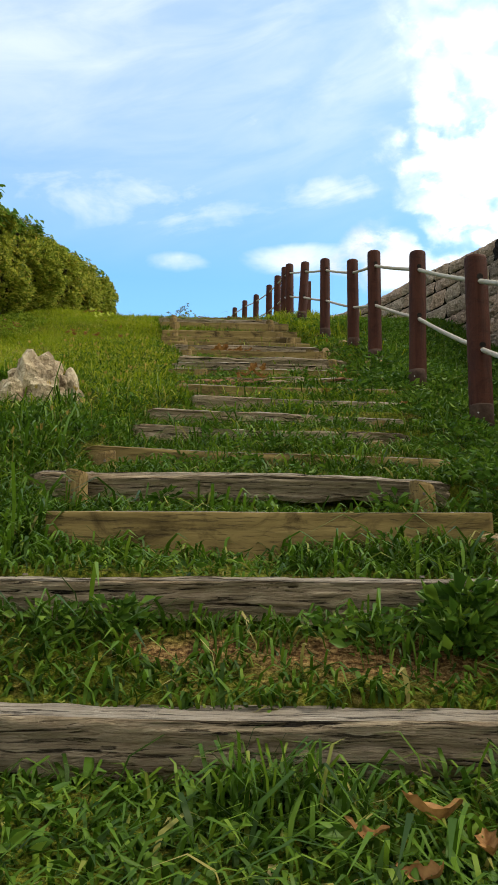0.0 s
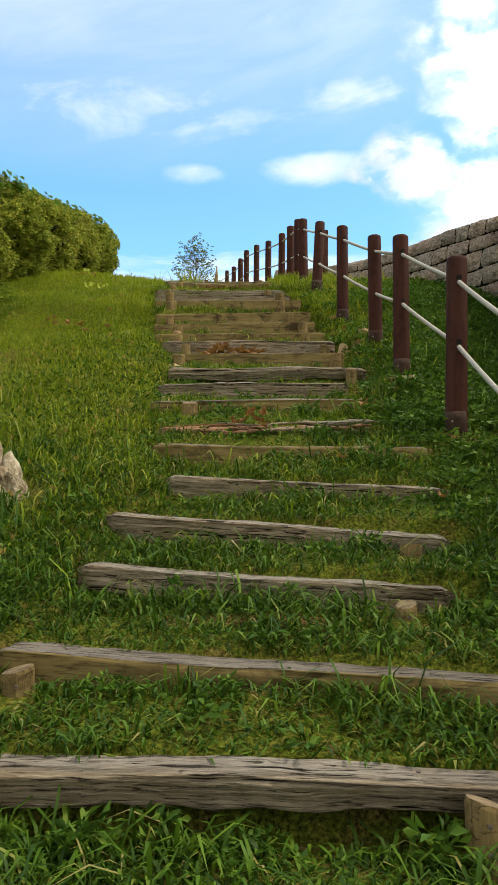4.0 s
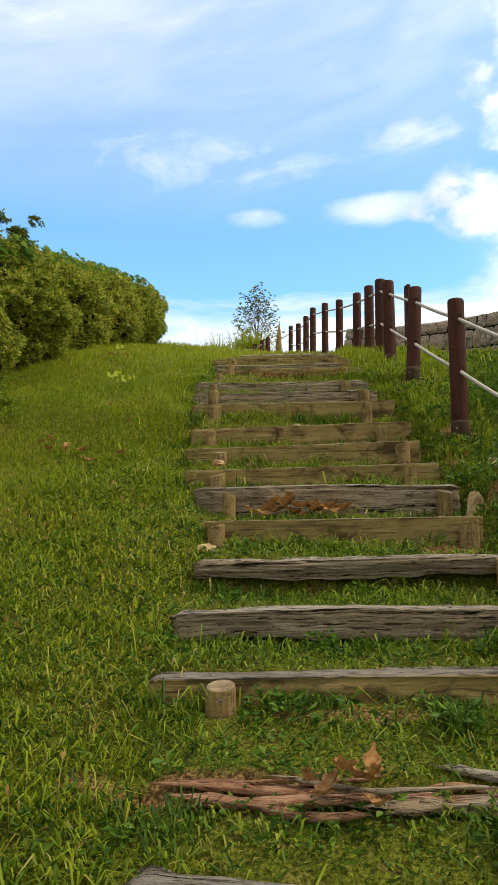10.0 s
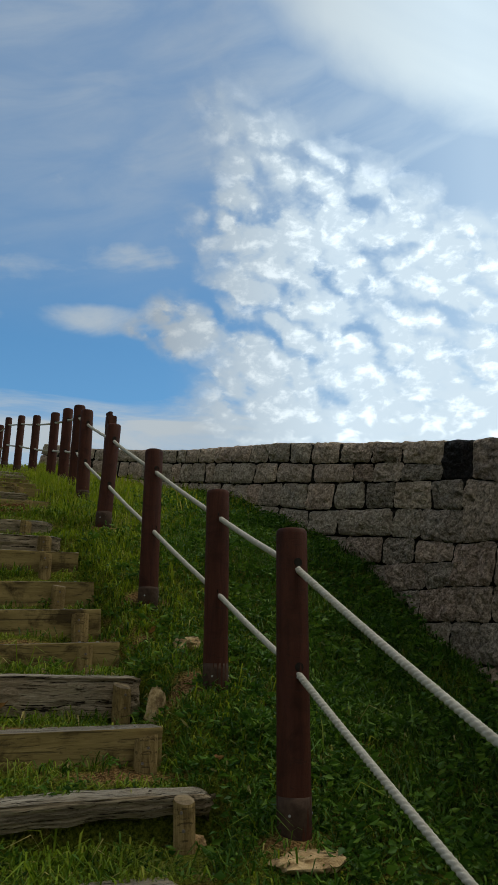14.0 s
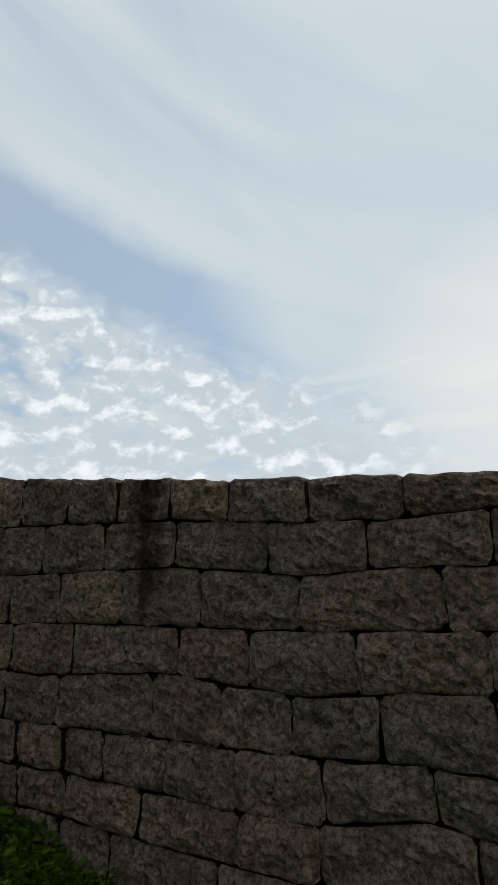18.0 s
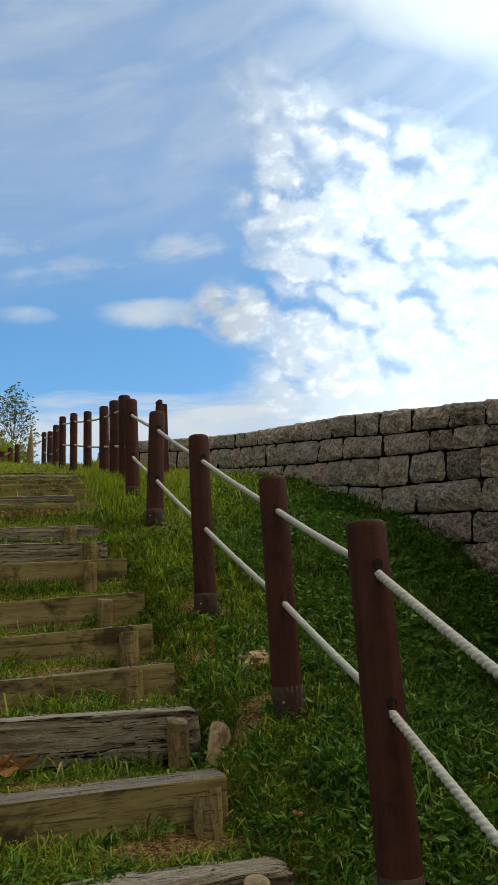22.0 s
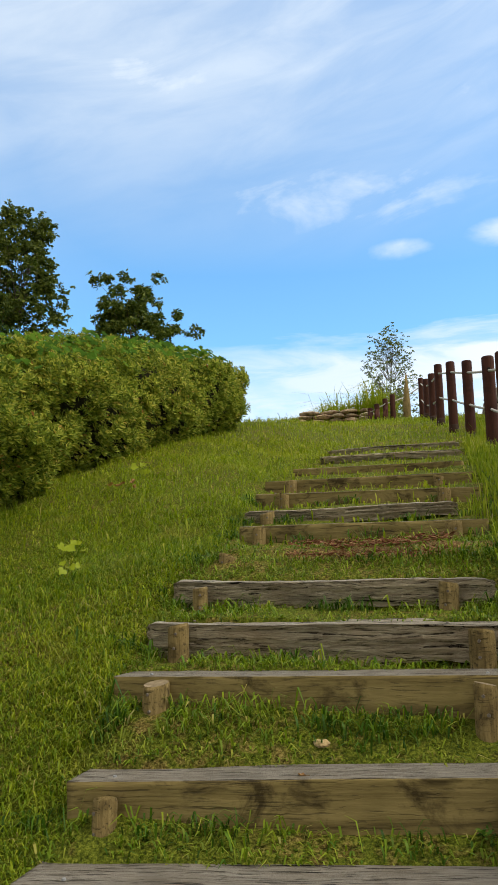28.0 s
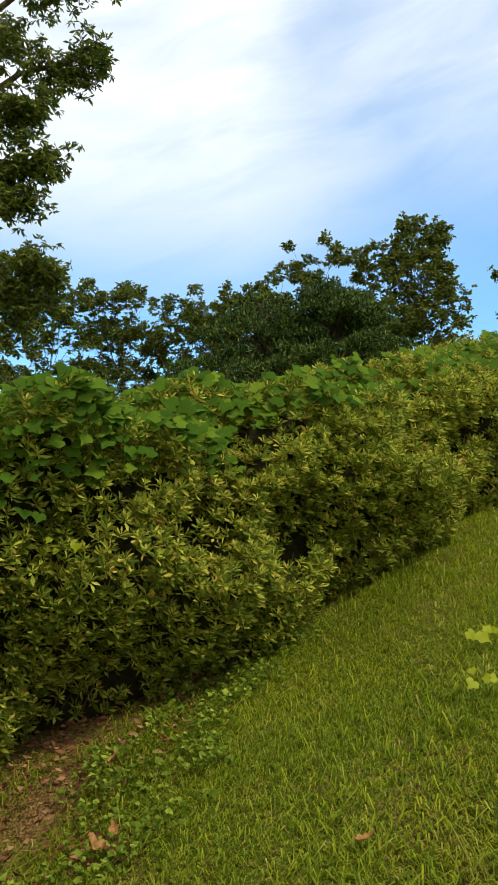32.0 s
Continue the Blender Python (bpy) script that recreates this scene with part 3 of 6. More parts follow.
def step_run():
    """Key points of the treads along the middle of the stair."""
    ys, zs = [0.2], [TOPS[0] - 0.33]
    for i in range(len(STEPS)):
        lip, kind = LIP[STEPS[i][0]], STEPS[i][0]
        under = 0.03 if kind in ("old", "split") else 0.0
        ys += [MID_Y[i] - 0.03, MID_Y[i] + lip * (0.9 if under else 0.6), MID_Y[i] + lip + 0.01]
        zs += [TOPS[i] - SHOW[i] - under * 0.6, TOPS[i] - SHOW[i] * 0.9 - 0.01 - under, TOPS[i] + 0.002]
    ys += [14.2]
    zs += [float(slope(14.2)) - 0.03]
    return np.array(ys), np.array(zs)


RUN_Y, RUN_Z = step_run()


def lumps(x, y):
    return 0.018 * np.sin(x * 3.1 + 1.3 * np.sin(y * 1.7)) + 0.014 * np.sin(y * 5.3 + 2 * np.sin(x * 2.9)) + 0.008 * np.sin(x * 11 + y * 7)


def ground(x, y):
    """Height of the turf."""
    x, y = np.asarray(x, float), np.asarray(y, float)
    base = slope(y) - 0.075 + lumps(x, y)
    base = base + 0.06 * np.clip((x - np.interp(y, MID_Y, MID_X) - 0.6) / 0.35, 0, 1) * np.clip((12.5 - y) / 2, 0, 1)
    base = base + 0.05 * np.clip((np.interp(y, MID_Y, MID_X) - np.interp(y, MID_Y, HALF) - x + 0.05) / 0.2, 0, 1) * np.clip((y - 2.6) / 0.5, 0, 1) * np.clip((8.2 - y) / 1.5, 0, 1)
    base = base - 0.35 * np.clip(np.abs(x + 0.5) - 9, 0, 60) * 0.35
    up = np.clip((-x - 1.3) / 1.7, 0, 1) * np.clip((y - 9.6) / 2.2, 0, 1) * np.clip((20 - y) / 3, 0, 1)
    base = base + 0.22 * up
    xc, hw = np.interp(y, MID_Y, MID_X), np.interp(y, MID_Y, HALF)
    i = np.clip(np.searchsorted(MID_Y, y) - 1, 0, len(STEPS) - 1)
    skew = np.array([(b[1] - a[1]) / (b[0] - a[0]) for _, a, b, _ in STEPS])[i]
    treads = np.interp(y - skew * (x - xc), RUN_Y, RUN_Z) + 0.35 * lumps(x * 1.7, y * 1.6)
    w = np.clip((hw + np.where(x > xc, 0.16, 0.06) - np.abs(x - xc)) / 0.15, 0, 1) * np.clip((14.2 - y) / 0.5, 0, 1) * np.clip((y - 0.2) / 0.5, 0, 1)
    w = w * w * (3 - 2 * w)
    return base * (1 - w) + treads * w


# bare soil: middle (x, y), half widths
BARE = [(0.28, 1.60, 0.34, 0.09), (-0.55, 1.2, 0.12, 0.07), (-0.1, 1.62, 0.2, 0.05), (0.45, 1.08, 0.12, 0.06), (0.5, 6.58, 0.22, 0.07), (0.2, 7.66, 0.3, 0.05), (0.55, 7.78, 0.1, 0.06), (0.7, 7.6, 0.07, 0.06), (0.98, 6.02, 0.12, 0.09), (0.80, 7.0, 0.1, 0.08),
        (0.92, 7.1, 0.14, 0.08), (0.75, 8.0, 0.14, 0.08), (1.16, 2.25, 0.14, 0.1), (1.1, 3.52, 0.12, 0.09), (1.1, 4.86, 0.12, 0.08), (-0.2, 9.66, 0.6, 0.12), (-0.3, 5.0, 0.5, 0.06), (0.1, 6.9, 0.4, 0.05), (-0.35, 7.3, 0.4, 0.04), (0.62, 9.1, 0.1, 0.08), (-3.25, 8.40, 0.16, 0.22), (-3.75, 8.75, 0.34, 0.30), (-3.7, 9.2, 0.3, 0.3), (-3.95, 8.4, 0.3, 0.25), (-2.72, 8.36, 0.1, 0.06), (0.1, 3.25, 0.3, 0.05), (0.0, 5.35, 0.3, 0.05)]


def bareness(x, y):
    out = np.zeros(np.shape(x))
    edge = 0.35 * np.sin(x * 31 + 2 * np.sin(y * 23)) + 0.25 * np.sin(y * 41 + x * 17)
    for cx, cy, rx, ry in BARE:
        d = np.hypot((x - cx) / rx, (y - cy) / ry) + edge * 0.5
        out = np.maximum(out, np.clip((1.15 - d) * 2.2, 0, 1))
    return out


def stretch(near, far, fine, grow=1.35):
    """Grid lines: fine between the near limits, growing out to the far ones."""
    out = list(np.arange(near[0], near[1] + 1e-6, fine))
    step, v = fine, near[1]
    while v < far[1]:
        step *= grow
        v += step
        out.append(v)
    step, v = fine, near[0]
    while v > far[0]:
        step *= grow
        v -= step
        out.insert(0, v)
    return np.array(out)


gx, gy = stretch((-1.7, 1.3), (-900, 900), 0.055, 1.22), stretch((0.6, 13.8), (-400, 1500), 0.035, 1.2)
GX, GY = np.meshgrid(gx, gy)
GZ = ground(GX, GY)
far = np.hypot(GX, GY - 8) > 120
GZ = np.where(far, np.minimum(GZ, -12 + 0 * GZ), GZ)
GZ = np.maximum(GZ, -40)
nx, ny = len(gx), len(gy)
idx = np.arange(nx * ny).reshape(ny, nx)
quads = np.stack([idx[:-1, :-1], idx[:-1, 1:], idx[1:, 1:], idx[1:, :-1]], -1).reshape(-1, 4)
thing("ground", mesh_fast("ground", np.stack([GX, GY, GZ], -1).reshape(-1, 3), quads, M_TURF, True), "grassy hillside turf with bare soil patches", "ground", kind="structure")
soil = bpy.data.meshes["ground"].attributes.new("bare", "FLOAT", "POINT")
soil.data.foreach_set("value", bareness(GX, GY).ravel().astype(np.float32))


# ---------------- steps ----------------
M_BOLT = simple_material("grey_screw", (0.2, 0.2, 0.2), (0.38, 0.38, 0.37), 80, 0.4, 0.2, 0.5)


def timber_mesh(length, depth, height, kind, seed):
    """A squared timber along x, its front face at y = 0 and its top at z = 0, worn as its kind asks."""
    rng = np.random.default_rng(seed)
    rough = {"plank": 0.0012, "worn": 0.004, "old": 0.0055, "split": 0.0065}[kind]
    n = 110
    prof = []
    c = {"plank": 0.005, "worn": 0.009, "old": 0.009, "split": 0.010}[kind]
    pts_top, pts_side = 9, 15
    full, height = height, (0.085 if kind == "split" else height + 0.012 if kind == "old" else 0.22)
    for k in range(pts_side):
        prof.append((0, -height + (height - c) * k / (pts_side - 1)))
    for k in range(1, 4):
        w = math.pi / 2 * k / 4
        prof.append((c - c * math.cos(w), -c + c * math.sin(w)))
    for k in range(pts_top):
        prof.append((c + (depth - 2 * c) * k / (pts_top - 1), 0))
    prof += [(depth - c * 0.3, -c * 0.3), (depth, -c), (depth, -height)] + ([(depth * 0.5, -height * 1.05)] if kind == "split" else [])
    prof = np.array(prof)
    m = len(prof)
    groove = rng.normal(0, 1, m) * rough * (0.15 if kind == "plank" else 0.75)
    ph = rng.uniform(0, 6.28, 8)
    verts = []
    for i in range(n + 1):
        u = i / n
        x = u * length
        end = min(u, 1 - u) * length
        sag = rough * 0.9 * (math.sin(2.3 * x + ph[0]) + 0.6 * math.sin(6.1 * x + ph[1]))
        lean = rough * (math.sin(1.7 * x + ph[2]) + 0.5 * math.sin(5.2 * x + ph[3]))
        nib = max(0.0, 1 - end / 0.05) ** 2 * (0.02 if kind != "plank" else 0.0)
        for j, (py, pz) in enumerate(prof):
            f = noise.noise((x * 2.2 + seed * 3.1, j * 0.9, seed)) * rough * 1.5 + noise.noise((x * 11 + seed, j * 2.9, seed)) * rough * 0.9 + groove[j] * (0.6 + 0.8 * noise.noise((x * 1.3, j * 2.7, seed + 5)))
            y2, z2 = py + lean, pz + sag
            if j < pts_side:
                y2 += f + nib
            elif j < pts_side + 3:
                y2 += 0.7 * f + nib
                z2 -= 0.7 * abs(f) + nib
            else:
                z2 += f - nib
            if kind == "old" and j < pts_side:
                rag = 0.022 * noise.noise((x * 2.1 + seed, 7.3, seed * 1.7)) + 0.012 * noise.noise((x * 10 + seed, 1.3, seed))
                z2 += rag * (1 - j / pts_side)
                y2 += 0.02 * (1 - j / pts_side) ** 2 - 0.006 * noise.noise((x * 26, j * 1.7, seed))
            if kind == "split" and j < pts_side:
                ragged = 0.03 * noise.noise((x * 2.6 + seed, 3.3, seed * 1.7)) + 0.014 * noise.noise((x * 9 + seed, 1.3, seed))
                z2 += ragged * (1 - j / pts_side)
                y2 += 0.035 * (1 - j / pts_side) ** 2
            verts.append((x + (rng.uniform(-1, 1) * rough * 1.5 if i in (0, n) else 0), y2, z2))
    faces, index = [], []
    for i in range(n):
        for j in range(m - 1):
            a, b = i * m + j, (i + 1) * m + j
            faces.append((a, b, b + 1, a + 1))
            index.append(1 if j >= pts_side + 1 else 0)
    faces.append(tuple(range(m)))
    faces.append(tuple(n * m + j for j in range(m - 1, -1, -1)))
    index += [0, 0]
    mats = (M_PLANK, M_PTOP) if kind == "plank" else (M_PLANK, M_PTOP) if kind == "worn" else (M_OLD, M_OLD_TOP)
    return mesh_of("timber_step", verts, faces, mats, index, True)


LABELS = {
    "plank": "straight treated timber step with a greyed top and olive face",
    "worn": "dull brown timber step, half sunk in grass",
    "old": "weathered grey timber step with deep cracked grain",
    "split": "split weathered timber step with a hollow dark underside",
}
step_pose = []
for i, (kind, a, b, h) in enumerate(STEPS):
    za, zb = float(slope(a[1])), float(slope(b[1]))
    zt = TOPS[i]
    dx, dy = b[0] - a[0], b[1] - a[1]
    length = math.hypot(dx, dy)
    turn = math.degrees(math.atan2(dy, dx))
    tip = -math.degrees(math.atan2((zb - za) * 0.85, length))
    m = pose(a[0], a[1], (za + zt) / 2 if abs(za - zt) > 0.001 else zt, 0, tip, turn)
    step_pose.append((m, length))
    if kind in ("none", "broken"):
        continue
    depth = {"plank": 0.19, "worn": 0.16, "old": 0.16, "split": 0.15}[kind]
    timber = thing("timber_step", timber_mesh(length, depth, h, kind, i + 3), LABELS[kind], "step", "steps of the hillside stair", m=m)
    for u in ((0.13, length - 0.19, length - 0.10) if kind == "plank" else (0.2, length - 0.22)):
        bm = bmesh.new()
        bmesh.ops.create_cone(bm, cap_ends=True, segments=10, radius1=0.0065, radius2=0.005, depth=0.005, matrix=pose(u, 0.045 + 0.01 * math.sin(i * 3 + u * 9), 0.003))
        part("screw", bm, M_BOLT if kind == "plank" else M_STEEL, timber, "screw head in the timber's top")


def stake_thing(x, y, top, r, seed, label="short round wooden stake pinning a timber step"):
    rng = np.random.default_rng(seed)
    side, lid, n = [], [], 14
    zs = [-0.32, -0.12, -0.01, 0.0]
    rs = [r, r * 1.02, r, r * 0.93]
    tilt = rng.uniform(-0.012, 0.012, 2)
    for z, rr in zip(zs, rs):
        for s in range(n):
            w = 2 * math.pi * s / n
            q = rr * (1 + 0.04 * math.sin(2 * w + seed) + 0.02 * rng.uniform(-1, 1))
            side.append((q * math.cos(w), q * math.sin(w), z + tilt[0] * math.cos(w) + tilt[1] * math.sin(w)))
    faces = [(i * n + s, i * n + (s + 1) % n, (i + 1) * n + (s + 1) % n, (i + 1) * n + s) for i in range(3) for s in range(n)]
    faces.append(tuple(3 * n + s for s in range(n)))
    me = mesh_of("stake", side, faces, (M_STAKE, M_STAKE_TOP), [0] * (3 * n) + [1], False)
    ob = thing("wooden_stake", me, label, "stake", "stakes along the steps", m=pose(x, y, top, rng.uniform(-3, 3), rng.uniform(-3, 3), rng.uniform(-20, 20)))
    for z in (-0.035, -0.09):
        bm = bmesh.new()
        bmesh.ops.create_cone(bm, cap_ends=True, segments=8, radius1=0.006, radius2=0.005, depth=0.006, matrix=pose(rng.uniform(-0.012, 0.012), -r * 1.03, z, 90))
        part("screw", bm, M_STEEL, ob, "small rusty screw head")
    return ob


# stakes: step number, place along the step from its left end (m), drop of its top below the step's top
STAKES = [(1, 1.25, 0.03), (2, 1.22, 0.05), (3, 0.17, -0.01), (3, 1.30, 0.0), (4, 0.10, 0.02), (5, 1.11, 0.03), (6, 1.19, 0.02), (10, 0.24, 0.0), (12, 1.31, 0.0),
          (13, 0.06, 0.01), (13, 1.25, 0.01), (14, 0.20, 0.02), (14, 1.34, 0.02), (15, 0.19, 0.015), (15, 1.30, 0.0), (16, 0.22, 0.015), (16, 1.36, 0.01), (17, 0.14, 0.015), (17, 1.28, 0.01),
          (18, 0.18, 0.0), (18, 1.28, 0.0), (19, 0.17, -0.01), (19, 1.33, 0.0), (20, 0.16, 0.01), (20, 1.26, 0.0), (21, 0.17, 0.0), (22, 0.13, 0.0), (22, 1.19, 0.0), (23, 0.16, 0.0), (24, 0.22, -0.01), (24, 1.27, -0.01), (25, 0.22, 0.0), (25, 1.3, 0.0)]
STAKE_AT = []
for k, (i, u, drop) in enumerate(STAKES):
    m, length = step_pose[i]
    p = m @ Vector((u, -0.044, -drop - 0.02))
    STAKE_AT.append((p.x, p.y))
    stake_thing(p.x, p.y, p.z, 0.041 + 0.006 * math.sin(k * 2.1), k)

# the broken step: splintered strips of reddish timber
def splinter(length, w, h, seed):
    rng = np.random.default_rng(seed)
    verts, n, m = [], 22, 8
    for i in range(n + 1):
        u = i / n
        taper = min(1, (u + 0.02) * 6, (1.02 - u) * 4) * (0.75 + 0.5 * noise.noise((u * 6, seed, 1)))
        for s in range(m):
            a = 2 * math.pi * s / m
            j = 1 + 0.35 * noise.noise((u * 9, s * 1.3, seed))
            verts.append((u * length, w * taper * j * math.cos(a) + 0.02 * math.sin(u * 5 + seed), h * taper * j * math.sin(a) + 0.008 * math.sin(u * 7 + seed)))
    faces = [(i * m + s, (i + 1) * m + s, (i + 1) * m + (s + 1) % m, i * m + (s + 1) % m) for i in range(n) for s in range(m)]
    faces += [tuple(range(m)), tuple(n * m + s for s in range(m - 1, -1, -1))]
    return mesh_of("splinter", verts, faces, M_OLD_TOP if seed in (2, 9) else M_RED if seed % 4 else M_OLD, None, True)


m, length = step_pose[9]
broken = new("broken_step")
broken.matrix_world = m
tagged(broken, "rotten timber step broken into reddish splinters in the grass", "step", "steps of the hillside stair")
for k, (x, y, z, ln, w, h, rz) in enumerate([(0.0, 0.03, -0.03, 1.1, 0.035, 0.022, -1), (0.74, 0.085, 0.018, 0.50, 0.026, 0.018, -1), (0.06, -0.01, -0.035, 0.80, 0.034, 0.022, 1.5), (0.5, 0.0, -0.035, 0.66, 0.035, 0.02, -2.5), (0.25, 0.1, -0.03, 0.5, 0.02, 0.016, 4), (0.66, 0.05, -0.02, 0.5, 0.018, 0.014, -5), (0.05, 0.06, -0.02, 0.45, 0.012, 0.01, 3), (0.3, 0.02, 0.0, 0.6, 0.010, 0.009, -3), (0.55, 0.09, -0.02, 0.55, 0.012, 0.01, 2), (0.75, 0.01, -0.03, 0.38, 0.012, 0.01, 6), (0.2, 0.05, -0.01, 0.35, 0.009, 0.008, -7), (0.6, -0.045, -0.045, 0.4, 0.022, 0.02, 2), (0.15, -0.045, -0.05, 0.42, 0.02, 0.02, -2), (0.85, -0.03, -0.02, 0.32, 0.015, 0.012, -9), (0.42, 0.07, 0.0, 0.3, 0.012, 0.01, 9)]):
    o = part("splinter", splinter(ln, w, h, k + 1), None, broken)
    o.matrix_local = pose(x, y, z, 0, 0, rz)

# ---------------- rope fence ----------------
# post: foot (x, y), top's z, lean (to x, to y)
POSTS = [
    (1.14, 2.32, 1.12, 0, 0), (1.09, 3.60, 1.70, 0.0, 0.01), (1.085, 4.93, 2.355, 0.02, 0.02), (1.0, 6.10, 2.905, 0.0, 0.02), (0.95, 7.02, 3.235, -0.01, 0.0), (0.77, 7.94, 3.675, 0.0, 0.03),
    (0.60, 9.14, 4.19, 0.04, 0.05), (0.50, 10.16, 4.61, -0.01, 0.03), (0.46, 10.95, 4.90, 0, 0), (0.38, 11.80, 5.13, 0, 0), (0.27, 12.83, 5.40, 0, 0), (0.05, 14.2, 5.77, 0, 0),
    (-0.18, 15.4, 6.12, 0, 0), (-0.42, 16.8, 6.50, 0, 0), (-0.58, 17.7, 6.62, 0, 0), (-0.82, 19.6, 7.05, 0, 0), (-1.14, 22.2, 7.78, 0, 0),
]


def post_thing(x, y, top, lx, ly, seed, r=0.056, label="round brown-stained log post with two rope holes", group="posts of the rope fence"):
    rng = np.random.default_rng(seed)
    foot = float(ground(x, y))
    h = top - foot
    n, rings = 18, [(-0.25, 1.03), (0.0, 1.03), (0.11, 1.02), (0.3, 1.0), (h * 0.5, 1.0), (h * 0.75, 0.99), (h - 0.02, 0.98), (h - 0.006, 0.95), (h, 0.86)]
    verts = []
    for z, k in rings:
        for s in range(n):
            w = 2 * math.pi * s / n
            q = r * k * (1 + 0.022 * math.sin(2 * w + seed) + 0.012 * noise.noise((math.cos(w) * 2, math.sin(w) * 2, z * 3 + seed)))
            f = z / h
            verts.append((q * math.cos(w) + lx * f, q * math.sin(w) + ly * f, z))
    faces = [(i * n + s, i * n + (s + 1) % n, (i + 1) * n + (s + 1) % n, (i + 1) * n + s) for i in range(len(rings) - 1) for s in range(n)]
    faces.append(tuple((len(rings) - 1) * n + s for s in range(n)))
    ob = thing("fence_post", mesh_of("fence_post", verts, faces, M_POST, None, True), label, "fence post", group, m=pose(x, y, foot, 0, 0, rng.uniform(0, 6)))
    v, f = tube([(0, 0, -0.15), (0, 0, 0.06 + 0.03 * rng.random()), (0, 0, 0.095 + 0.01 * rng.random())], [r * 1.05, r * 1.045, r * 1.03], 18, True, 0.015, seed)
    sleeve = part("sleeve", mesh_of("sleeve", v, f, M_COLLAR, None, True), None, ob, "grey-tan sleeve round the foot")
    for w in (-0.6, 1.3, 3.4):
        bm = bmesh.new()
        bmesh.ops.create_cone(bm, cap_ends=True, segments=8, radius1=0.005, radius2=0.004, depth=0.006, matrix=pose(r * 1.05 * math.sin(w), -r * 1.05 * math.cos(w), 0.05, 90, 0, math.degrees(w)))
        part("screw", bm, M_BOLT, sleeve, "small pale screw head")
    return ob


fence = [post_thing(*row, k) for k, row in enumerate(POSTS)]
foot = float(ground(0.90, 12.3))
bm = bmesh.new()
bmesh.ops.create_cube(bm, size=1, matrix=Matrix.Translation((0, 0, (5.26 - foot) / 2 - 0.15)) @ Matrix.Diagonal((0.105, 0.105, 5.26 - foot + 0.3, 1)))
bmesh.ops.create_cube(bm, size=1, matrix=Matrix.Translation((-0.027, 0, 5.28 - foot)) @ Matrix.Diagonal((0.05, 0.10, 0.05, 1)))
bmesh.ops.bevel(bm, geom=bm.edges[:], offset=0.008, segments=2, affect="EDGES")
me = bpy.data.meshes.new("lone_post")
bm.to_mesh(me)
bm.free()
me.materials.append(M_POST)
thing("lone_post", me, "lone squared brown timber post with a notched top", "post", m=pose(0.90, 12.3, foot, 0, 0, 18))


def rope_thing(points, sag, label, r=0.0125, fine=0.0046):
    """A laid rope: three strands twisted along a hanging line."""
    path = []
    for a, b in zip(points[:-1], points[1:]):
        a, b = np.array(a), np.array(b)
        ln = np.linalg.norm(b - a)
        n = max(8, int(ln / (fine if a[1] < 5.5 else fine * 2 if a[1] < 8 else fine * 8)))
        for i in range(n):
            u = i / n
            p = a + (b - a) * u
            p[2] -= sag * ln * 4 * u * (1 - u)
            path.append(p)
    path.append(np.array(points[-1], float))
    path = np.array(path)
    tang = np.gradient(path, axis=0)
    tang /= np.linalg.norm(tang, axis=1)[:, None]
    run = np.r_[0, np.cumsum(np.linalg.norm(np.diff(path, axis=0), axis=1))]
    side = np.cross(tang, (0, 0, 1.0))
    side /= np.linalg.norm(side, axis=1)[:, None]
    up = np.cross(side, tang)
    k = 15
    w = np.arange(k) * 2 * math.pi / k
    turn = run[:, None] * (2 * math.pi / 0.062)
    rad = r * (0.56 + 0.46 * np.abs(np.cos(1.5 * (w[None] - turn))) ** 0.7)
    verts = path[:, None] + rad[..., None] * (np.cos(w)[None, :, None] * side[:, None] + np.sin(w)[None, :, None] * up[:, None])
    idx = np.arange(len(path) * k).reshape(-1, k)
    nxt = np.roll(idx, -1, axis=1)
    quads = np.stack([idx[:-1], nxt[:-1], nxt[1:], idx[1:]], -1).reshape(-1, 4)
    return thing("rope", mesh_fast("rope", verts.reshape(-1, 3), quads, M_ROPE, True), label, "rope", "ropes of the fence")


def on_post(row, drop):
    x, y, top, lx, ly = row
    h = top - float(ground(x, y))
    f = 1 - drop / h
    return (x + lx * f, y + ly * f, top - drop)


for drop, label in ((0.125, "pale twisted rope strung through the tops of log posts"), (0.48, "pale twisted rope strung through log posts at knee height")):
    rope_thing([on_post(r, drop) for r in POSTS], 0.006, label)
    for k in range(1, 11):
        here = Vector(on_post(POSTS[k], drop))
        for other in (POSTS[k - 1], POSTS[k + 1]):
            way = (Vector(on_post(other, drop)) - here).normalized()
            flat = Vector((way.x, way.y, 0)).normalized()
            # a dark disc on the surface paints the shade of the rope's hole
            bm = bmesh.new()
            bmesh.ops.create_cone(bm, cap_ends=True, segments=14, radius1=0.0165, radius2=0.0155, depth=0.004)
            bm.transform(fence[k].matrix_world.inverted() @ Matrix.Translation(here + flat * 0.0535) @ flat.to_track_quat("Z", "Y").to_matrix().to_4x4())
            part("hole_shade_disc", bm, M_JOINT, fence[k], "dark disc round the rope, coloured as the shade in its hole")

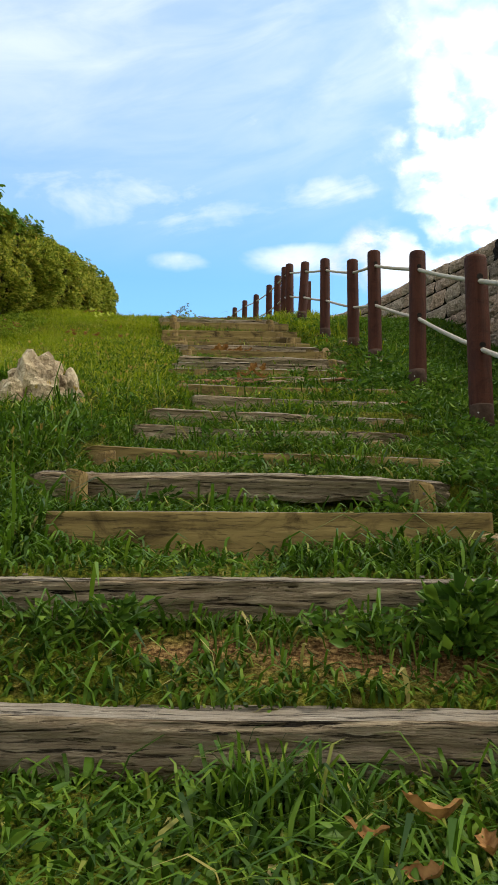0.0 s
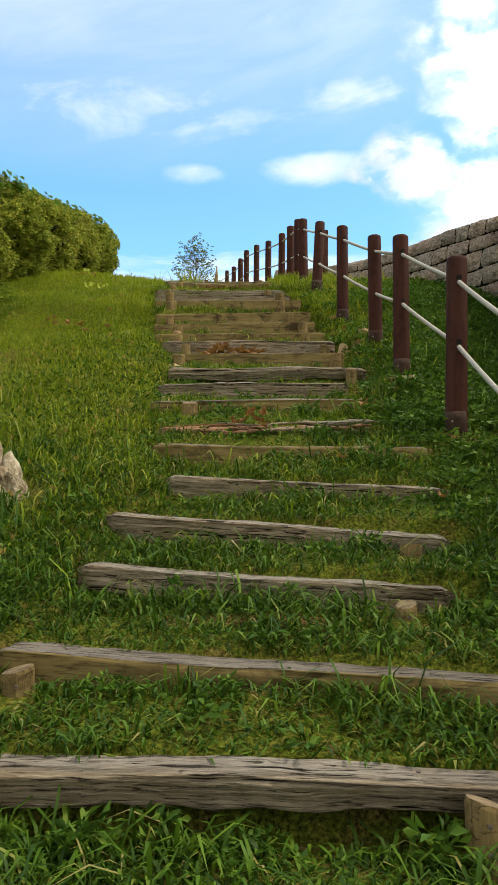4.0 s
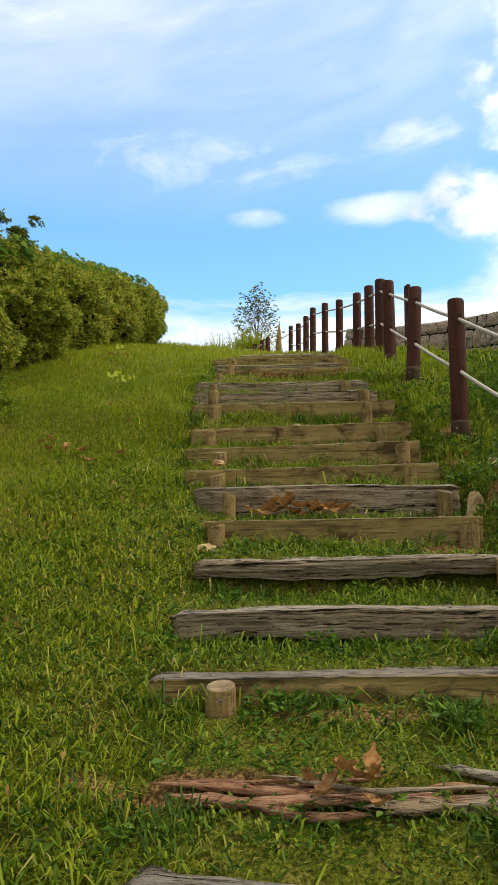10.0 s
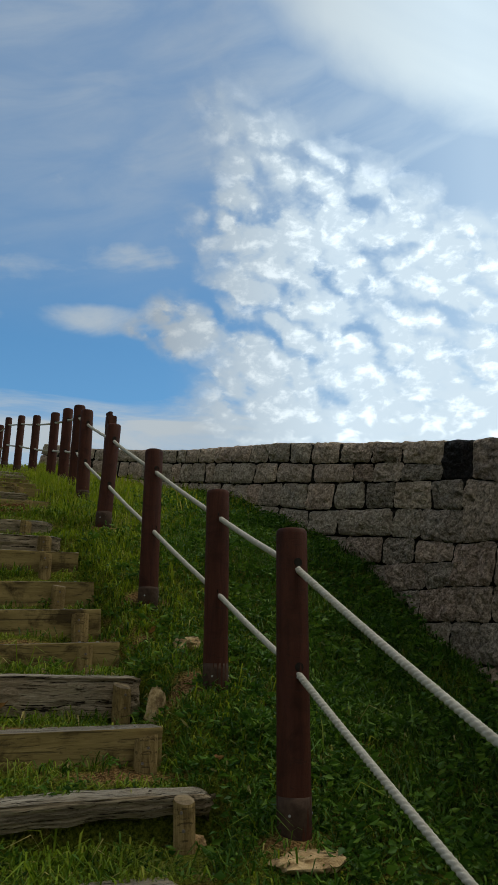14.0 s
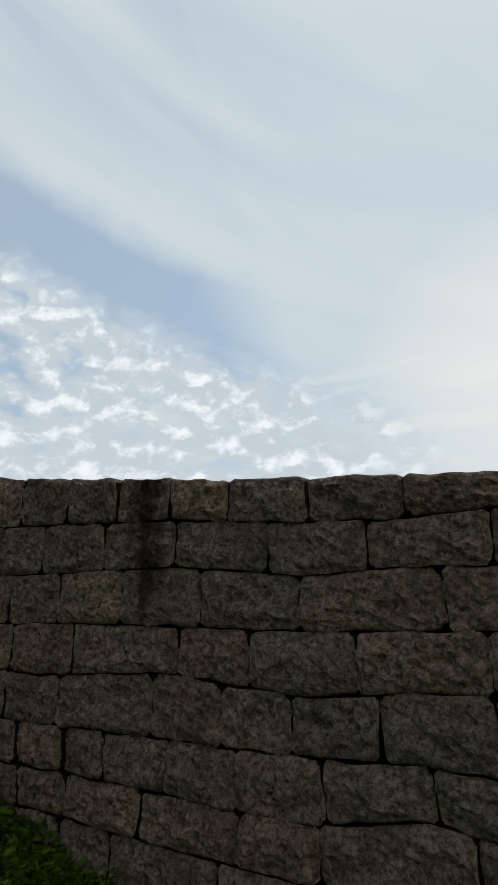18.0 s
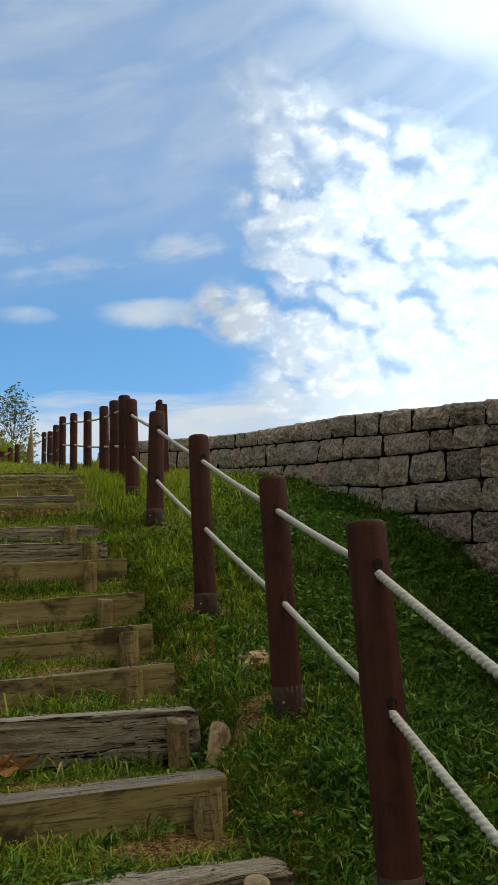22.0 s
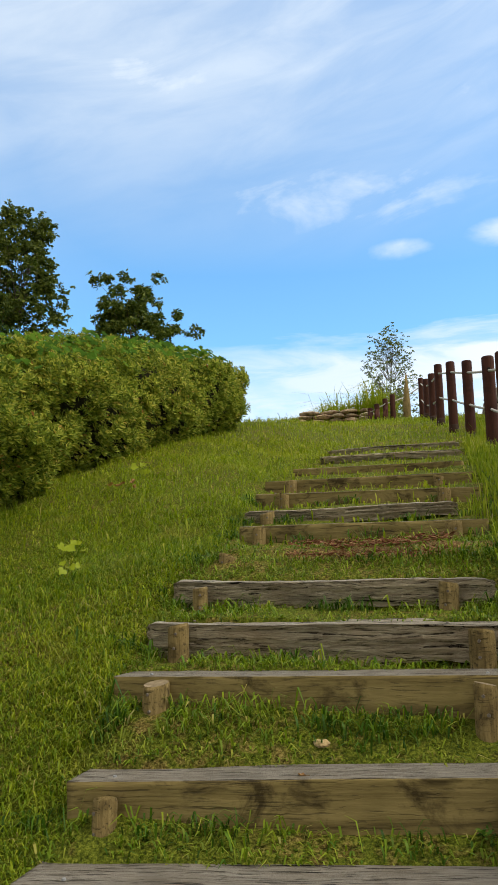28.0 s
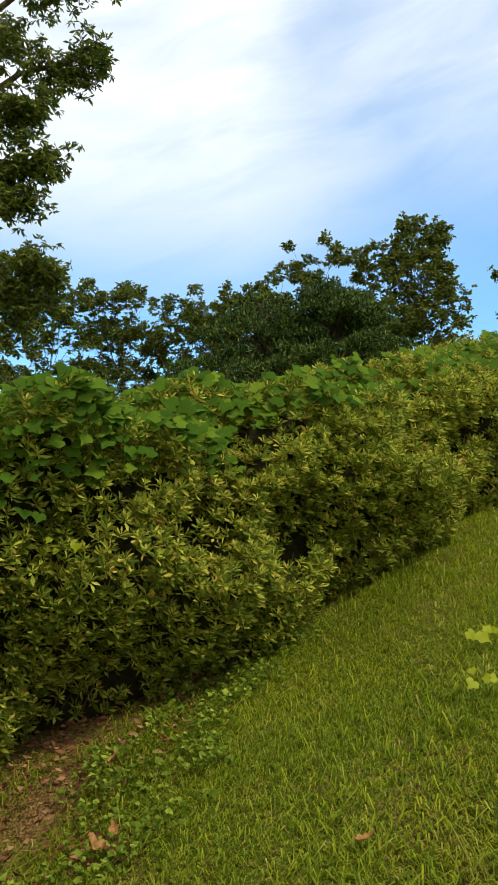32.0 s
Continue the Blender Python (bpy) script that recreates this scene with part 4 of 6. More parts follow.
# ---------------- stone wall ----------------
WALL_Y = np.array([-6, 4, 6, 8, 8.6, 10, 11.2, 12.2, 13, 14, 15, 16, 16.6, 17.1])
WALL_X = np.array([2.5, 2.42, 2.42, 2.38, 2.30, 2.12, 2.0, 1.88, 1.74, 1.51, 1.23, 0.68, 0.28, -0.1])
TOP_Y = np.array([-6, 0, 2, 3.2, 4.2, 5.1, 6.75, 7.55, 8.45, 10, 11.6, 13.1, 16.3, 18.5, 24])
TOP_Z = np.array([-0.9, 0.9, 2.2, 2.82, 3.03, 3.22, 3.6, 3.8, 4.03, 4.44, 4.82, 5.16, 5.94, 6.6, 7.4])
BATTER = 0.14


def wall_point(y, drop):
    z = float(np.interp(y, TOP_Y, TOP_Z)) - drop
    return Vector((float(np.interp(y, WALL_Y, WALL_X)) + BATTER * (1.35 - drop) , y, z))


core_v, core_f = [], []
ys = np.arange(-6, 17.01, 0.5)
for y in ys:
    t = wall_point(y, 0.06)
    low = float(slope(y)) - 0.5
    core_v += [(t.x + 0.07 - BATTER * (t.z - low), y, low), (t.x + 0.07, y, t.z), (t.x + 0.30, y, t.z), (t.x + 0.34, y, low)]
for i in range(len(ys) - 1):
    a = 4 * i
    core_f += [(a, a + 4, a + 5, a + 1), (a + 1, a + 5, a + 6, a + 2), (a + 2, a + 6, a + 7, a + 3)]
core_f += [(0, 1, 2, 3), tuple(4 * (len(ys) - 1) + k for k in (3, 2, 1, 0))]
wall = thing("wall_east", mesh_of("wall_east", core_v, core_f, M_JOINT), "dry granite block wall running up the slope", "wall", kind="structure")


# ---------------- field rock and small stones ----------------
def rock_mesh(seed, sx, sy, sz, mat, sub=4, rough=0.35):
    bm = bmesh.new()
    bmesh.ops.create_icosphere(bm, subdivisions=sub, radius=1)
    for v in bm.verts:
        p = v.co.copy()
        k = 1 + rough * noise.noise(p * 1.3 + Vector((seed, 0, 0))) + rough * 0.5 * noise.noise(p * 3.1 + Vector((0, seed, 0))) - rough * 0.35 * abs(noise.noise(p * 5.5 + Vector((0, 0, seed))))
        for q in (Vector((0.8, -0.5, 0.3)), Vector((-0.6, -0.7, 0.4)), Vector((0.1, -0.2, 1)), Vector((-0.9, 0.3, 0.2))):
            d = p.dot(q.normalized())
            if d > 0.72:
                k *= 0.72 / d * 0.3 + 0.7
        v.co = Vector((p.x * k * sx, p.y * k * sy, p.z * k * sz))
    me = bpy.data.meshes.new("rock")
    bm.to_mesh(me)
    bm.free()
    me.materials.append(mat)
    return me


rock = bmesh.new()
for seed, at, size, rough in ((2.6, (-0.02, 0.02, 0.12), (0.17, 0.17, 0.26), 0.55), (7.1, (0.145, -0.02, 0.13), (0.075, 0.09, 0.13), 0.45), (4.4, (-0.12, -0.03, 0.02), (0.16, 0.16, 0.20), 0.5), (9.7, (0.03, -0.04, -0.05), (0.21, 0.20, 0.20), 0.6), (5.5, (0.04, -0.08, 0.13), (0.11, 0.09, 0.11), 0.5)):
    me = rock_mesh(seed, *size, M_ROCK, 4, rough)
    me.transform(Matrix.Translation(at))
    rock.from_mesh(me)
    bpy.data.meshes.remove(me)
rock_me = bpy.data.meshes.new("rock")
rock.to_mesh(rock_me)
rock.free()
rock_me.materials.append(M_ROCK)
thing("rock", rock_me, "large pale rugged cream rock sunk in the grass", "rock", m=pose(-1.17, 4.05, 0.872, 0, -4, 8) @ Matrix.Scale(1.14, 4))
for k, (x, y, s, up, rz) in enumerate([(0.68, 7.00, (0.046, 0.034, 0.095), 0.06, 10), (0.92, 7.49, (0.125, 0.075, 0.045), 0.01, 40), (0.72, 6.35, (0.05, 0.04, 0.03), 0.02, 0), (0.20, 7.31, (0.026, 0.02, 0.02), 0.006, 0), (0.43, 7.33, (0.028, 0.022, 0.022), 0.008, 0), (-0.75, 7.62, (0.045, 0.03, 0.028), 0.01, 0), (-0.54, 7.63, (0.03, 0.02, 0.022), 0.01, 0), (-0.62, 6.45, (0.05, 0.04, 0.025), 0.01, 0), (-0.3, 8.34, (0.03, 0.022, 0.014), 0.0, 0), (-0.35, 5.0, (0.035, 0.03, 0.025), 0.01, 0), (1.0, 5.95, (0.14, 0.09, 0.03), 0.0, 15)]):
    thing("stone", rock_mesh(k + 4.2, *s, M_PEBBLE, 3, 0.3), "small tan stone lying in the grass" if k else "upright tan stone at the end of a step", "stone", "loose stones", m=pose(x, y, float(ground(x, y)) + up, 0, 6 if k == 0 else 0, rz))

# low slab wall with grass at the top of the hill
slab_wall = new("slab_wall")
slab_wall.matrix_world = pose(-3.1, 22.4, 6.86, 0, 0, 4)
tagged(slab_wall, "low wall of stacked pale flat stones at the hilltop", "wall")
srng = np.random.default_rng(8)
for row in range(4):
    x = -0.85 + srng.uniform(0, 0.1)
    while x < 0.8:
        w = srng.uniform(0.22, 0.5)
        me = rock_mesh(srng.uniform(0, 50), w * 0.55, 0.2, 0.055, M_SLAB, 2, 0.2)
        o = part("slab", me, None, slab_wall)
        o.matrix_local = pose(x + w / 2, srng.uniform(-0.05, 0.05), 0.08 + row * 0.095, srng.uniform(-3, 3), srng.uniform(-3, 3), srng.uniform(-6, 6))
        x += w
# short posts and a pointed stick beyond the crest
for k, (x, y, top) in enumerate([(-2.12, 21.4, 7.02), (-1.98, 21.4, 7.10), (-1.82, 21.5, 7.22), (-1.68, 21.6, 7.32)]):
    post_thing(x, y, top, 0, 0, 60 + k, 0.055, "short brown log post on the hilltop", "posts on the hilltop")
rope_thing([(-2.12, 21.35, 6.93), (-1.82, 21.45, 7.1), (-1.45, 22.0, 7.36), (-1.14, 22.2, 7.6)], 0.02, "pale rope between hilltop posts", 0.012, 0.05)
v, f = tube([(0, 0, -0.3), (0, 0, 0.4), (0.01, 0, 0.75), (0.02, 0, 1.05)], [0.085, 0.08, 0.05, 0.01], 7, True, 0.05, 5)
thing("pointed_stake", mesh_of("pointed_stake", v, f, M_STAKE, None, True), "tall pointed grey-brown wooden stake", "stake", m=pose(-1.44, 22.0, 6.8))


# ---------------- hedge ----------------
HEDGE_Y = np.array([6.3, 8.0, 8.8, 9.4, 10.2, 11.5, 13.0, 15.0, 15.8, 16.6])
HEDGE_X = np.array([-3.9, -3.35, -3.12, -2.95, -2.92, -2.93, -2.93, -2.91, -2.93, -3.3])
HEDGE_TY = np.array([6.3, 8.0, 8.7, 9.9, 11.4, 13.2, 15.0, 16.0, 16.6])
HEDGE_T = np.array([4.40, 4.73, 4.82, 4.95, 5.46, 6.08, 6.50, 6.60, 6.50])


def hedge_surface(y, v, lobes=True):
    """A point of the hedge's skin: v 0 at the foot in front, 0.55 at the front shoulder, 1 at the back of the top."""
    fx, top = np.interp(y, HEDGE_Y, HEDGE_X), np.interp(y, HEDGE_TY, HEDGE_T)
    foot = slope(y) - 0.07 + 0.2 * np.clip((y - 9.6) / 2.2, 0, 1)
    h = top - foot
    f = np.clip(v / 0.55, 0, 1)
    g = np.clip((v - 0.55) / 0.45, 0, 1)
    hump = np.clip((y - 9.5) / 2, 0, 1)
    z = foot + h * (f * (0.84 - 0.06 * hump) + (0.17 + 0.16 * hump) * np.sin(g * math.pi / 2))
    x = fx - np.where(y < 9.6, 0.34 + 0.28 * np.clip(9.6 - y, 0, 1.5), 0.34) * (1 - f) ** 3 - 0.10 * f ** 3 - g * 1.5
    swell = (0.4 + 0.6 * np.clip((13 - y) / 3, 0, 1)) * 1.25 * (0.09 * np.sin(y * 4.1 + v * 9) + 0.06 * np.sin(y * 9.3 - v * 14 + 1) + 0.05 * np.sin(v * 25 + y * 3))
    x = x + swell * (1 - g)
    z = z + swell * 0.6 * (f > 0.8)
    taper = np.clip((16.65 - y) / 0.8, 0, 1) ** 0.5
    x = np.where(y > 15.85, fx - 0.8 + (x - fx + 0.8) * taper, x)
    return x, z


def leaf_cloud(centre, aim, length, width, rng, fold=0.25, wide_at=0.55):
    """Pointed leaves, two triangles each side of the midrib: arrays of verts and tris."""
    n = len(centre)
    aim = aim / (np.linalg.norm(aim, axis=1)[:, None] + 1e-9)
    ref = rng.normal(size=(n, 3))
    side = np.cross(aim, ref)
    side /= np.linalg.norm(side, axis=1)[:, None] + 1e-9
    nor = np.cross(side, aim)
    L, W = length[:, None], width[:, None]
    a = centre
    tip = centre + aim * L - nor * L * 0.12
    l = centre + aim * L * wide_at + side * W + nor * W * fold
    r = centre + aim * L * wide_at - side * W + nor * W * fold
    verts = np.stack([a, l, tip, r], 1).reshape(-1, 3)
    i = np.arange(n)[:, None] * 4
    return verts, np.concatenate([i + [0, 1, 2], i + [0, 2, 3]], 1).reshape(-1, 3)


def join(clouds):
    vs, fs, off = [], [], 0
    for v, f in clouds:
        vs.append(v)
        fs.append(f + off)
        off += len(v)
    return np.concatenate(vs), np.concatenate(fs)


def build_hedge():
    rng = np.random.default_rng(5)
    ys, vs = np.linspace(6.35, 16.6, 110), np.linspace(0, 1, 34)
    Y, V = np.meshgrid(ys, vs)
    X, Z = hedge_surface(Y, V)
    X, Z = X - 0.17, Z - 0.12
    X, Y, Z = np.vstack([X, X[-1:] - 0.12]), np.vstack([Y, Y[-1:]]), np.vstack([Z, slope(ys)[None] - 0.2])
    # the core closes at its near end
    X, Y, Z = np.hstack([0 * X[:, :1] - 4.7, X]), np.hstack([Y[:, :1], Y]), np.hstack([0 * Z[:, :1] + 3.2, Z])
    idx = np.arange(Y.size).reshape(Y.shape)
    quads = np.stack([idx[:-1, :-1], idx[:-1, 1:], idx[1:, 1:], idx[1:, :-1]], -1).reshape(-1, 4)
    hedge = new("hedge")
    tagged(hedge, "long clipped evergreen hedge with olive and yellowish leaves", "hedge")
    part("shaded_inside", mesh_fast("hedge_core", np.stack([X, Y, Z], -1).reshape(-1, 3), quads, M_HEDGE_IN, True), None, hedge, "dark core sheet coloured as the shade inside the hedge")
    # whorls of narrow leaves
    n = 19000
    y = np.concatenate([rng.uniform(6.4, 11.5, int(n * 0.70)), rng.uniform(11.5, 16.6, n - int(n * 0.70))])
    v = np.where(rng.random(n) < 0.86, 0.01 + 0.025 * np.clip((10.4 - y) / 0.8, 0, 1) + rng.uniform(0.0, 0.78, n) ** 0.92, rng.uniform(0.84, 1.0, n))
    x, z = hedge_surface(y, v)
    e = 0.01
    x2, z2 = hedge_surface(y, v + e)
    out = np.stack([-(z2 - z) , np.zeros(n), (x2 - x)], 1)
    out = -out
    out[:, 0] = np.abs(out[:, 0])
    out /= np.linalg.norm(out, axis=1)[:, None] + 1e-9
    out[:, 2] = np.abs(out[:, 2]) + 0.35
    out[y > 15.8] += (0, 0.6, 0)
    depth = rng.uniform(-0.11, 0.05, n) - 0.10 * np.clip(np.sin(y * 8.3 + 2.5 * np.sin(v * 13)) * np.sin(v * 31 + 2 * np.sin(y * 5)) - 0.1, 0, 1)
    c = np.stack([x, y, z], 1) + out * depth[:, None] + rng.normal(0, 0.01, (n, 3))
    hole = np.sin(y * 5.7 + 3 * np.sin(v * 8)) + np.sin(v * 21 + y * 2.2)
    keep = ~((hole > 1.1) & (rng.random(n) < 0.65))
    c, out, y = c[keep], out[keep], y[keep]
    # leaves over the cut end
    ve, we = rng.uniform(0.03, 1.0, 700), rng.random(700) ** 0.6
    ex, ez = hedge_surface(np.full(700, 6.4), ve)
    c = np.concatenate([c, np.stack([-4.7 + (ex + 4.7) * we, 6.36 - 0.08 * rng.random(700), 3.2 + (ez - 3.2) * we], 1)])
    out = np.concatenate([out, np.tile((0.1, -1.0, 0.35), (700, 1))])
    y = np.concatenate([y, np.full(700, 6.3)])
    k = 12
    far = np.repeat(np.where(y > 11.5, 1.05, 1.0), k)
    cc = np.repeat(c, k, 0)
    axis = out + rng.normal(0, 0.35, out.shape) + np.array([0, 0, 0.35])
    axis /= np.linalg.norm(axis, axis=1)[:, None]
    axis = np.repeat(axis, k, 0)
    # two tiers of six leaves spread evenly about each shoot
    e1 = np.cross(axis, np.array([0.31, 0.83, 0.46]))
    e1 /= np.linalg.norm(e1, axis=1)[:, None] + 1e-9
    e2 = np.cross(axis, e1)
    turn = np.tile(np.arange(k) * 2.4, len(out)) + np.repeat(rng.uniform(0, 6.28, len(out)), k) + rng.normal(0, 0.15, len(cc))
    tier = np.tile(np.arange(k) / (k - 1), len(out))
    aim = axis * (0.05 + 0.95 * tier + rng.normal(0, 0.1, len(cc)))[:, None] + (e1 * np.cos(turn)[:, None] + e2 * np.sin(turn)[:, None]) * 0.9
    ln = rng.uniform(0.040, 0.068, len(cc)) * far * (1 - 0.25 * tier)
    verts, tris = leaf_cloud(cc + axis * (0.02 * tier - 0.01)[:, None], aim, ln, ln * rng.uniform(0.13, 0.18, len(cc)), rng, 0.3, 0.62)
    part("foliage", mesh_fast("hedge_leaves", verts, tris, M_HEDGE), None, hedge)
    # stems showing at the foot
    for i in range(70):
        yy = rng.uniform(7.9, 10.2)
        xx, _ = hedge_surface(np.array([yy]), np.array([0.0]))
        g0 = float(ground(xx[0], yy))
        p = np.array([xx[0] - 0.12, yy, g0 - 0.03])
        q = p + (rng.uniform(0.05, 0.25), rng.uniform(-0.15, 0.15), rng.uniform(0.25, 0.45))
        a, f = tube([p, (p + q) / 2 + rng.normal(0, 0.02, 3), q], [0.008, 0.006, 0.003], 5, False)
        part("stem", mesh_of("stem", a, f, M_BARK, None, True), None, hedge, "thin brown stem")


build_hedge()


def broad_leaf(scale, rng):
    """A three-lobed vine leaf lying in its own xy plane, slightly cupped."""
    lobes = ((-2.75, 0.42), (-2.2, 0.66), (-1.75, 0.74), (-1.2, 0.92), (-0.85, 0.74), (-0.62, 0.70), (-0.3, 0.80), (0.0, 1.12))
    out = [(r * math.cos(w), r * math.sin(w)) for w, r in lobes + tuple((-w, r) for w, r in lobes[-2::-1])]
    pts = [(-0.1, 0.0)] + out
    return np.array([(x * scale, y * scale, scale * (0.10 * (y * y) - 0.16 * x * x + rng.uniform(-0.03, 0.03))) for x, y in pts])


def vine_mesh(name, spots, rng, mat):
    clouds = []
    for p, size, nor in spots:
        loc = broad_leaf(size, rng)
        nor = Vector(nor).normalized()
        q = nor.to_track_quat("Z", "Y").to_matrix() @ Matrix.Rotation(rng.uniform(0, 6.28), 3, "Z")
        pts = np.array([q @ Vector(v) for v in loc]) + np.array(p)
        fan = np.array([(0, k, k + 1) for k in range(1, len(loc) - 1)])
        clouds.append((pts, fan))
    v, f = join(clouds)
    return mesh_fast(name, v, f, mat, True)


vrng = np.random.default_rng(12)
spots = []
for _ in range(2000):
    r = vrng.random()
    y = vrng.uniform(6.9, 9.3) if r < 0.58 else vrng.uniform(9.3, 10.8) if r < 0.77 else vrng.uniform(10.6, 15.2)
    v = 0.56 + 0.26 * vrng.random() ** 1.3 if vrng.random() < 0.6 else vrng.uniform(min(0.55, 0.42 + 0.05 * max(0.0, y - 8.3)), 0.57)
    if y > 9.3:
        v = vrng.uniform(0.56, 0.8)
    x, z = hedge_surface(np.array([y]), np.array([v]))
    spots.append(((x[0] + vrng.uniform(0.0, 0.09), y, z[0] + vrng.uniform(0.0, 0.11)), vrng.uniform(0.034, 0.062), (vrng.normal(0.75, 0.4), vrng.normal(-0.55, 0.4), 0.75)))
thing("vine", vine_mesh("vine", spots, vrng, M_VINE), "broad green three-lobed vine leaves creeping over the hedge", "vine", kind="stuff")
for k, (x, y, n, s) in enumerate([(-1.80, 9.34, 4, 0.04), (-2.02, 9.75, 7, 0.055), (-2.55, 11.6, 6, 0.06), (-2.98, 8.45, 5, 0.05), (-2.95, 8.75, 4, 0.05)]):
    sprig = new("vine_sprig")
    sprig.matrix_world = pose(x, y, float(ground(x, y)))
    tagged(sprig, "sprig of bright yellow-green vine leaves on the lawn" if k < 3 else "bright vine leaves hanging on the hedge front", "plant", "vine sprigs")
    if k > 2:
        hx, hz = hedge_surface(np.array([y]), np.array([0.36 if k == 3 else 0.22]))
        sprig.matrix_world = pose(float(hx[0]) + 0.03, y, float(hz[0]) - 0.06)
    v, f = tube([(-0.02 if k < 3 else -0.16, 0, -0.02), (0.01, 0.01, 0.05), (0.02, 0.03, 0.08)], [0.003, 0.0025, 0.002], 5, False)
    part("stalk", mesh_of("stalk", v, f, M_VINE, None, True), None, sprig)
    for _ in range(n):
        sp = [((vrng.normal(0, 0.05), vrng.normal(0, 0.05), vrng.uniform(0.05, 0.11)), s * vrng.uniform(0.45, 0.8), (vrng.normal(0.5, 0.5), vrng.normal(-0.9, 0.4), 0.6))]
        part("leaf", vine_mesh("vine_leaf", sp, vrng, M_SPRIG), None, sprig)


# ---------------- trees ----------------
def whorls(at, leaf, n, slender, rng, droop=0.25):
    """Leaves spread in drooping whorls about the twig ends."""
    turn = np.tile(np.arange(n) * 2.4, len(at)) + np.repeat(rng.uniform(0, 6.28, len(at)), n)
    axis = np.repeat(rng.normal(0, 0.35, (len(at), 3)), n, 0)
    aim = np.stack([np.cos(turn), np.sin(turn), rng.normal(-droop, 0.45, len(turn))], 1) + axis
    ln = leaf * rng.uniform(0.7, 1.3, len(turn))
    return leaf_cloud(np.repeat(at, n, 0) + rng.normal(0, leaf * 0.12, (len(turn), 3)), aim, ln, ln * slender, rng, 0.25, 0.6)


def tree_thing(x, y, foot, height, spread, seed, label, leaf=0.11, clumps=34, per=70, mat=None, bare=0.25, slim=1.0, trunk_r=0.09, squash=0.8, bottom=0.25, clump=(0.16, 0.34), slender=0.28, bunch=1):
    rng = np.random.default_rng(seed)
    tree = new("tree")
    tree.matrix_world = pose(x, y, foot)
    tagged(tree, label, "tree")
    tv, tf = [], []

    def add(path, radii, sides=6):
        v, f = tube(path, radii, sides, False)
        off = len(tv)
        tv.extend(v)
        tf.extend(tuple(i + off for i in q) for q in f)

    trunk = [np.array([0.0, 0, -0.3])]
    n = 9
    for i in range(n):
        trunk.append(trunk[-1] + np.array([rng.normal(0, 0.03 * height / 6), rng.normal(0, 0.03 * height / 6), (height * 0.88 + 0.3) / n]))
    add(trunk, np.linspace(trunk_r, trunk_r * 0.2, n + 1), 8)
    centres = []
    for c in range(max(4, clumps // bunch)):
        u = bottom + (1 - bottom) * rng.random() ** 0.8
        base = trunk[min(n, int(u * n * 0.85) + 1)]
        wide = spread * (math.sin(math.pi * min(1, (u - bottom * 0.6) / (1.08 - bottom * 0.6))) ** 0.7) * slim
        w = rng.uniform(0, 6.28)
        r = wide * rng.uniform(0.35, 1.0)
        end = np.array([r * math.cos(w), r * math.sin(w), height * u * (0.96 + 0.08 * rng.random())]) + np.array([trunk[n][0] * u, trunk[n][1] * u, 0])
        mid = (base + end) / 2 + rng.normal(0, 0.06 * spread, 3) + np.array([0, 0, -0.05 * spread])
        add([base, mid, end], [trunk_r * 0.35 * (1.1 - u), trunk_r * 0.2, trunk_r * 0.06], 5)
        centres.append(end)
        for _ in range(bunch - 1):
            twig = end + rng.normal(0, 1, 3) * np.array([0.26, 0.26, 0.17]) * spread
            add([mid + (end - mid) * 0.5, (end + twig) / 2 + rng.normal(0, 0.03 * spread, 3), twig], [trunk_r * 0.12, trunk_r * 0.08, trunk_r * 0.03], 4)
            centres.append(twig)
    # the crown: leaves in loose clumps of uneven size
    cl = []
    for c in centres:
        s = spread * rng.uniform(*clump)
        k = max(2, int(per / 9 * rng.uniform(0.6, 1.3)))
        p = rng.normal(0, 1, (k, 3))
        p /= np.linalg.norm(p, axis=1)[:, None]
        p *= (rng.random((k, 1)) ** 0.45) * s
        p[:, 2] *= squash
        twig = rng.random(k) < bare
        p[twig] *= 1.35
        cl.append(whorls(c + p, leaf, 9, slender, rng))
    part("trunk", mesh_of("trunk", tv, tf, M_BARK, None, True), None, tree, "grey-brown trunk and limbs")
    v, f = join(cl)
    part("crown", mesh_fast("crown", v, f, mat or M_TREE), None, tree)
    return tree


tree_thing(-17.6, 41.5, float(ground(-17.6, 41.5)), 19.2 - float(ground(-17.6, 41.5)), 3.0, 3, "small dark-leaved oak with open crown behind the hedge", 0.20, 96, 210, bare=0.15, bottom=0.6, trunk_r=0.14, clump=(0.09, 0.17), slender=0.24, bunch=6)
tree_thing(-23.6, 39.8, float(ground(-23.6, 39.8)), 24.0 - float(ground(-23.6, 39.8)), 2.7, 4, "tall light-crowned tree with airy olive leaves behind the hedge", 0.22, 150, 150, M_AIRY, bare=0.35, bottom=0.45, squash=1.2, clump=(0.12, 0.26))
for k, (x, y, h, s) in enumerate([(-27.2, 36.0, 10.9, 2.9), (-31.5, 35.0, 10.0, 2.6), (-35.5, 33.5, 9.6, 2.6), (-37.0, 29.5, 9.8, 2.7), (-39.0, 26.0, 10.2, 2.9), (-35.5, 20.5, 8.4, 2.6), (-25.5, 38.5, 11.2, 2.6)]):
    tree_thing(x, y, float(ground(x, y)) + 0.0, h + 11.2 - float(ground(x, y)), s * 1.2, 20 + k, "oak with clustered dark green leaves", 0.20, 120, 150, bare=0.15, bottom=0.5, clump=(0.08, 0.15), slender=0.24, bunch=6)
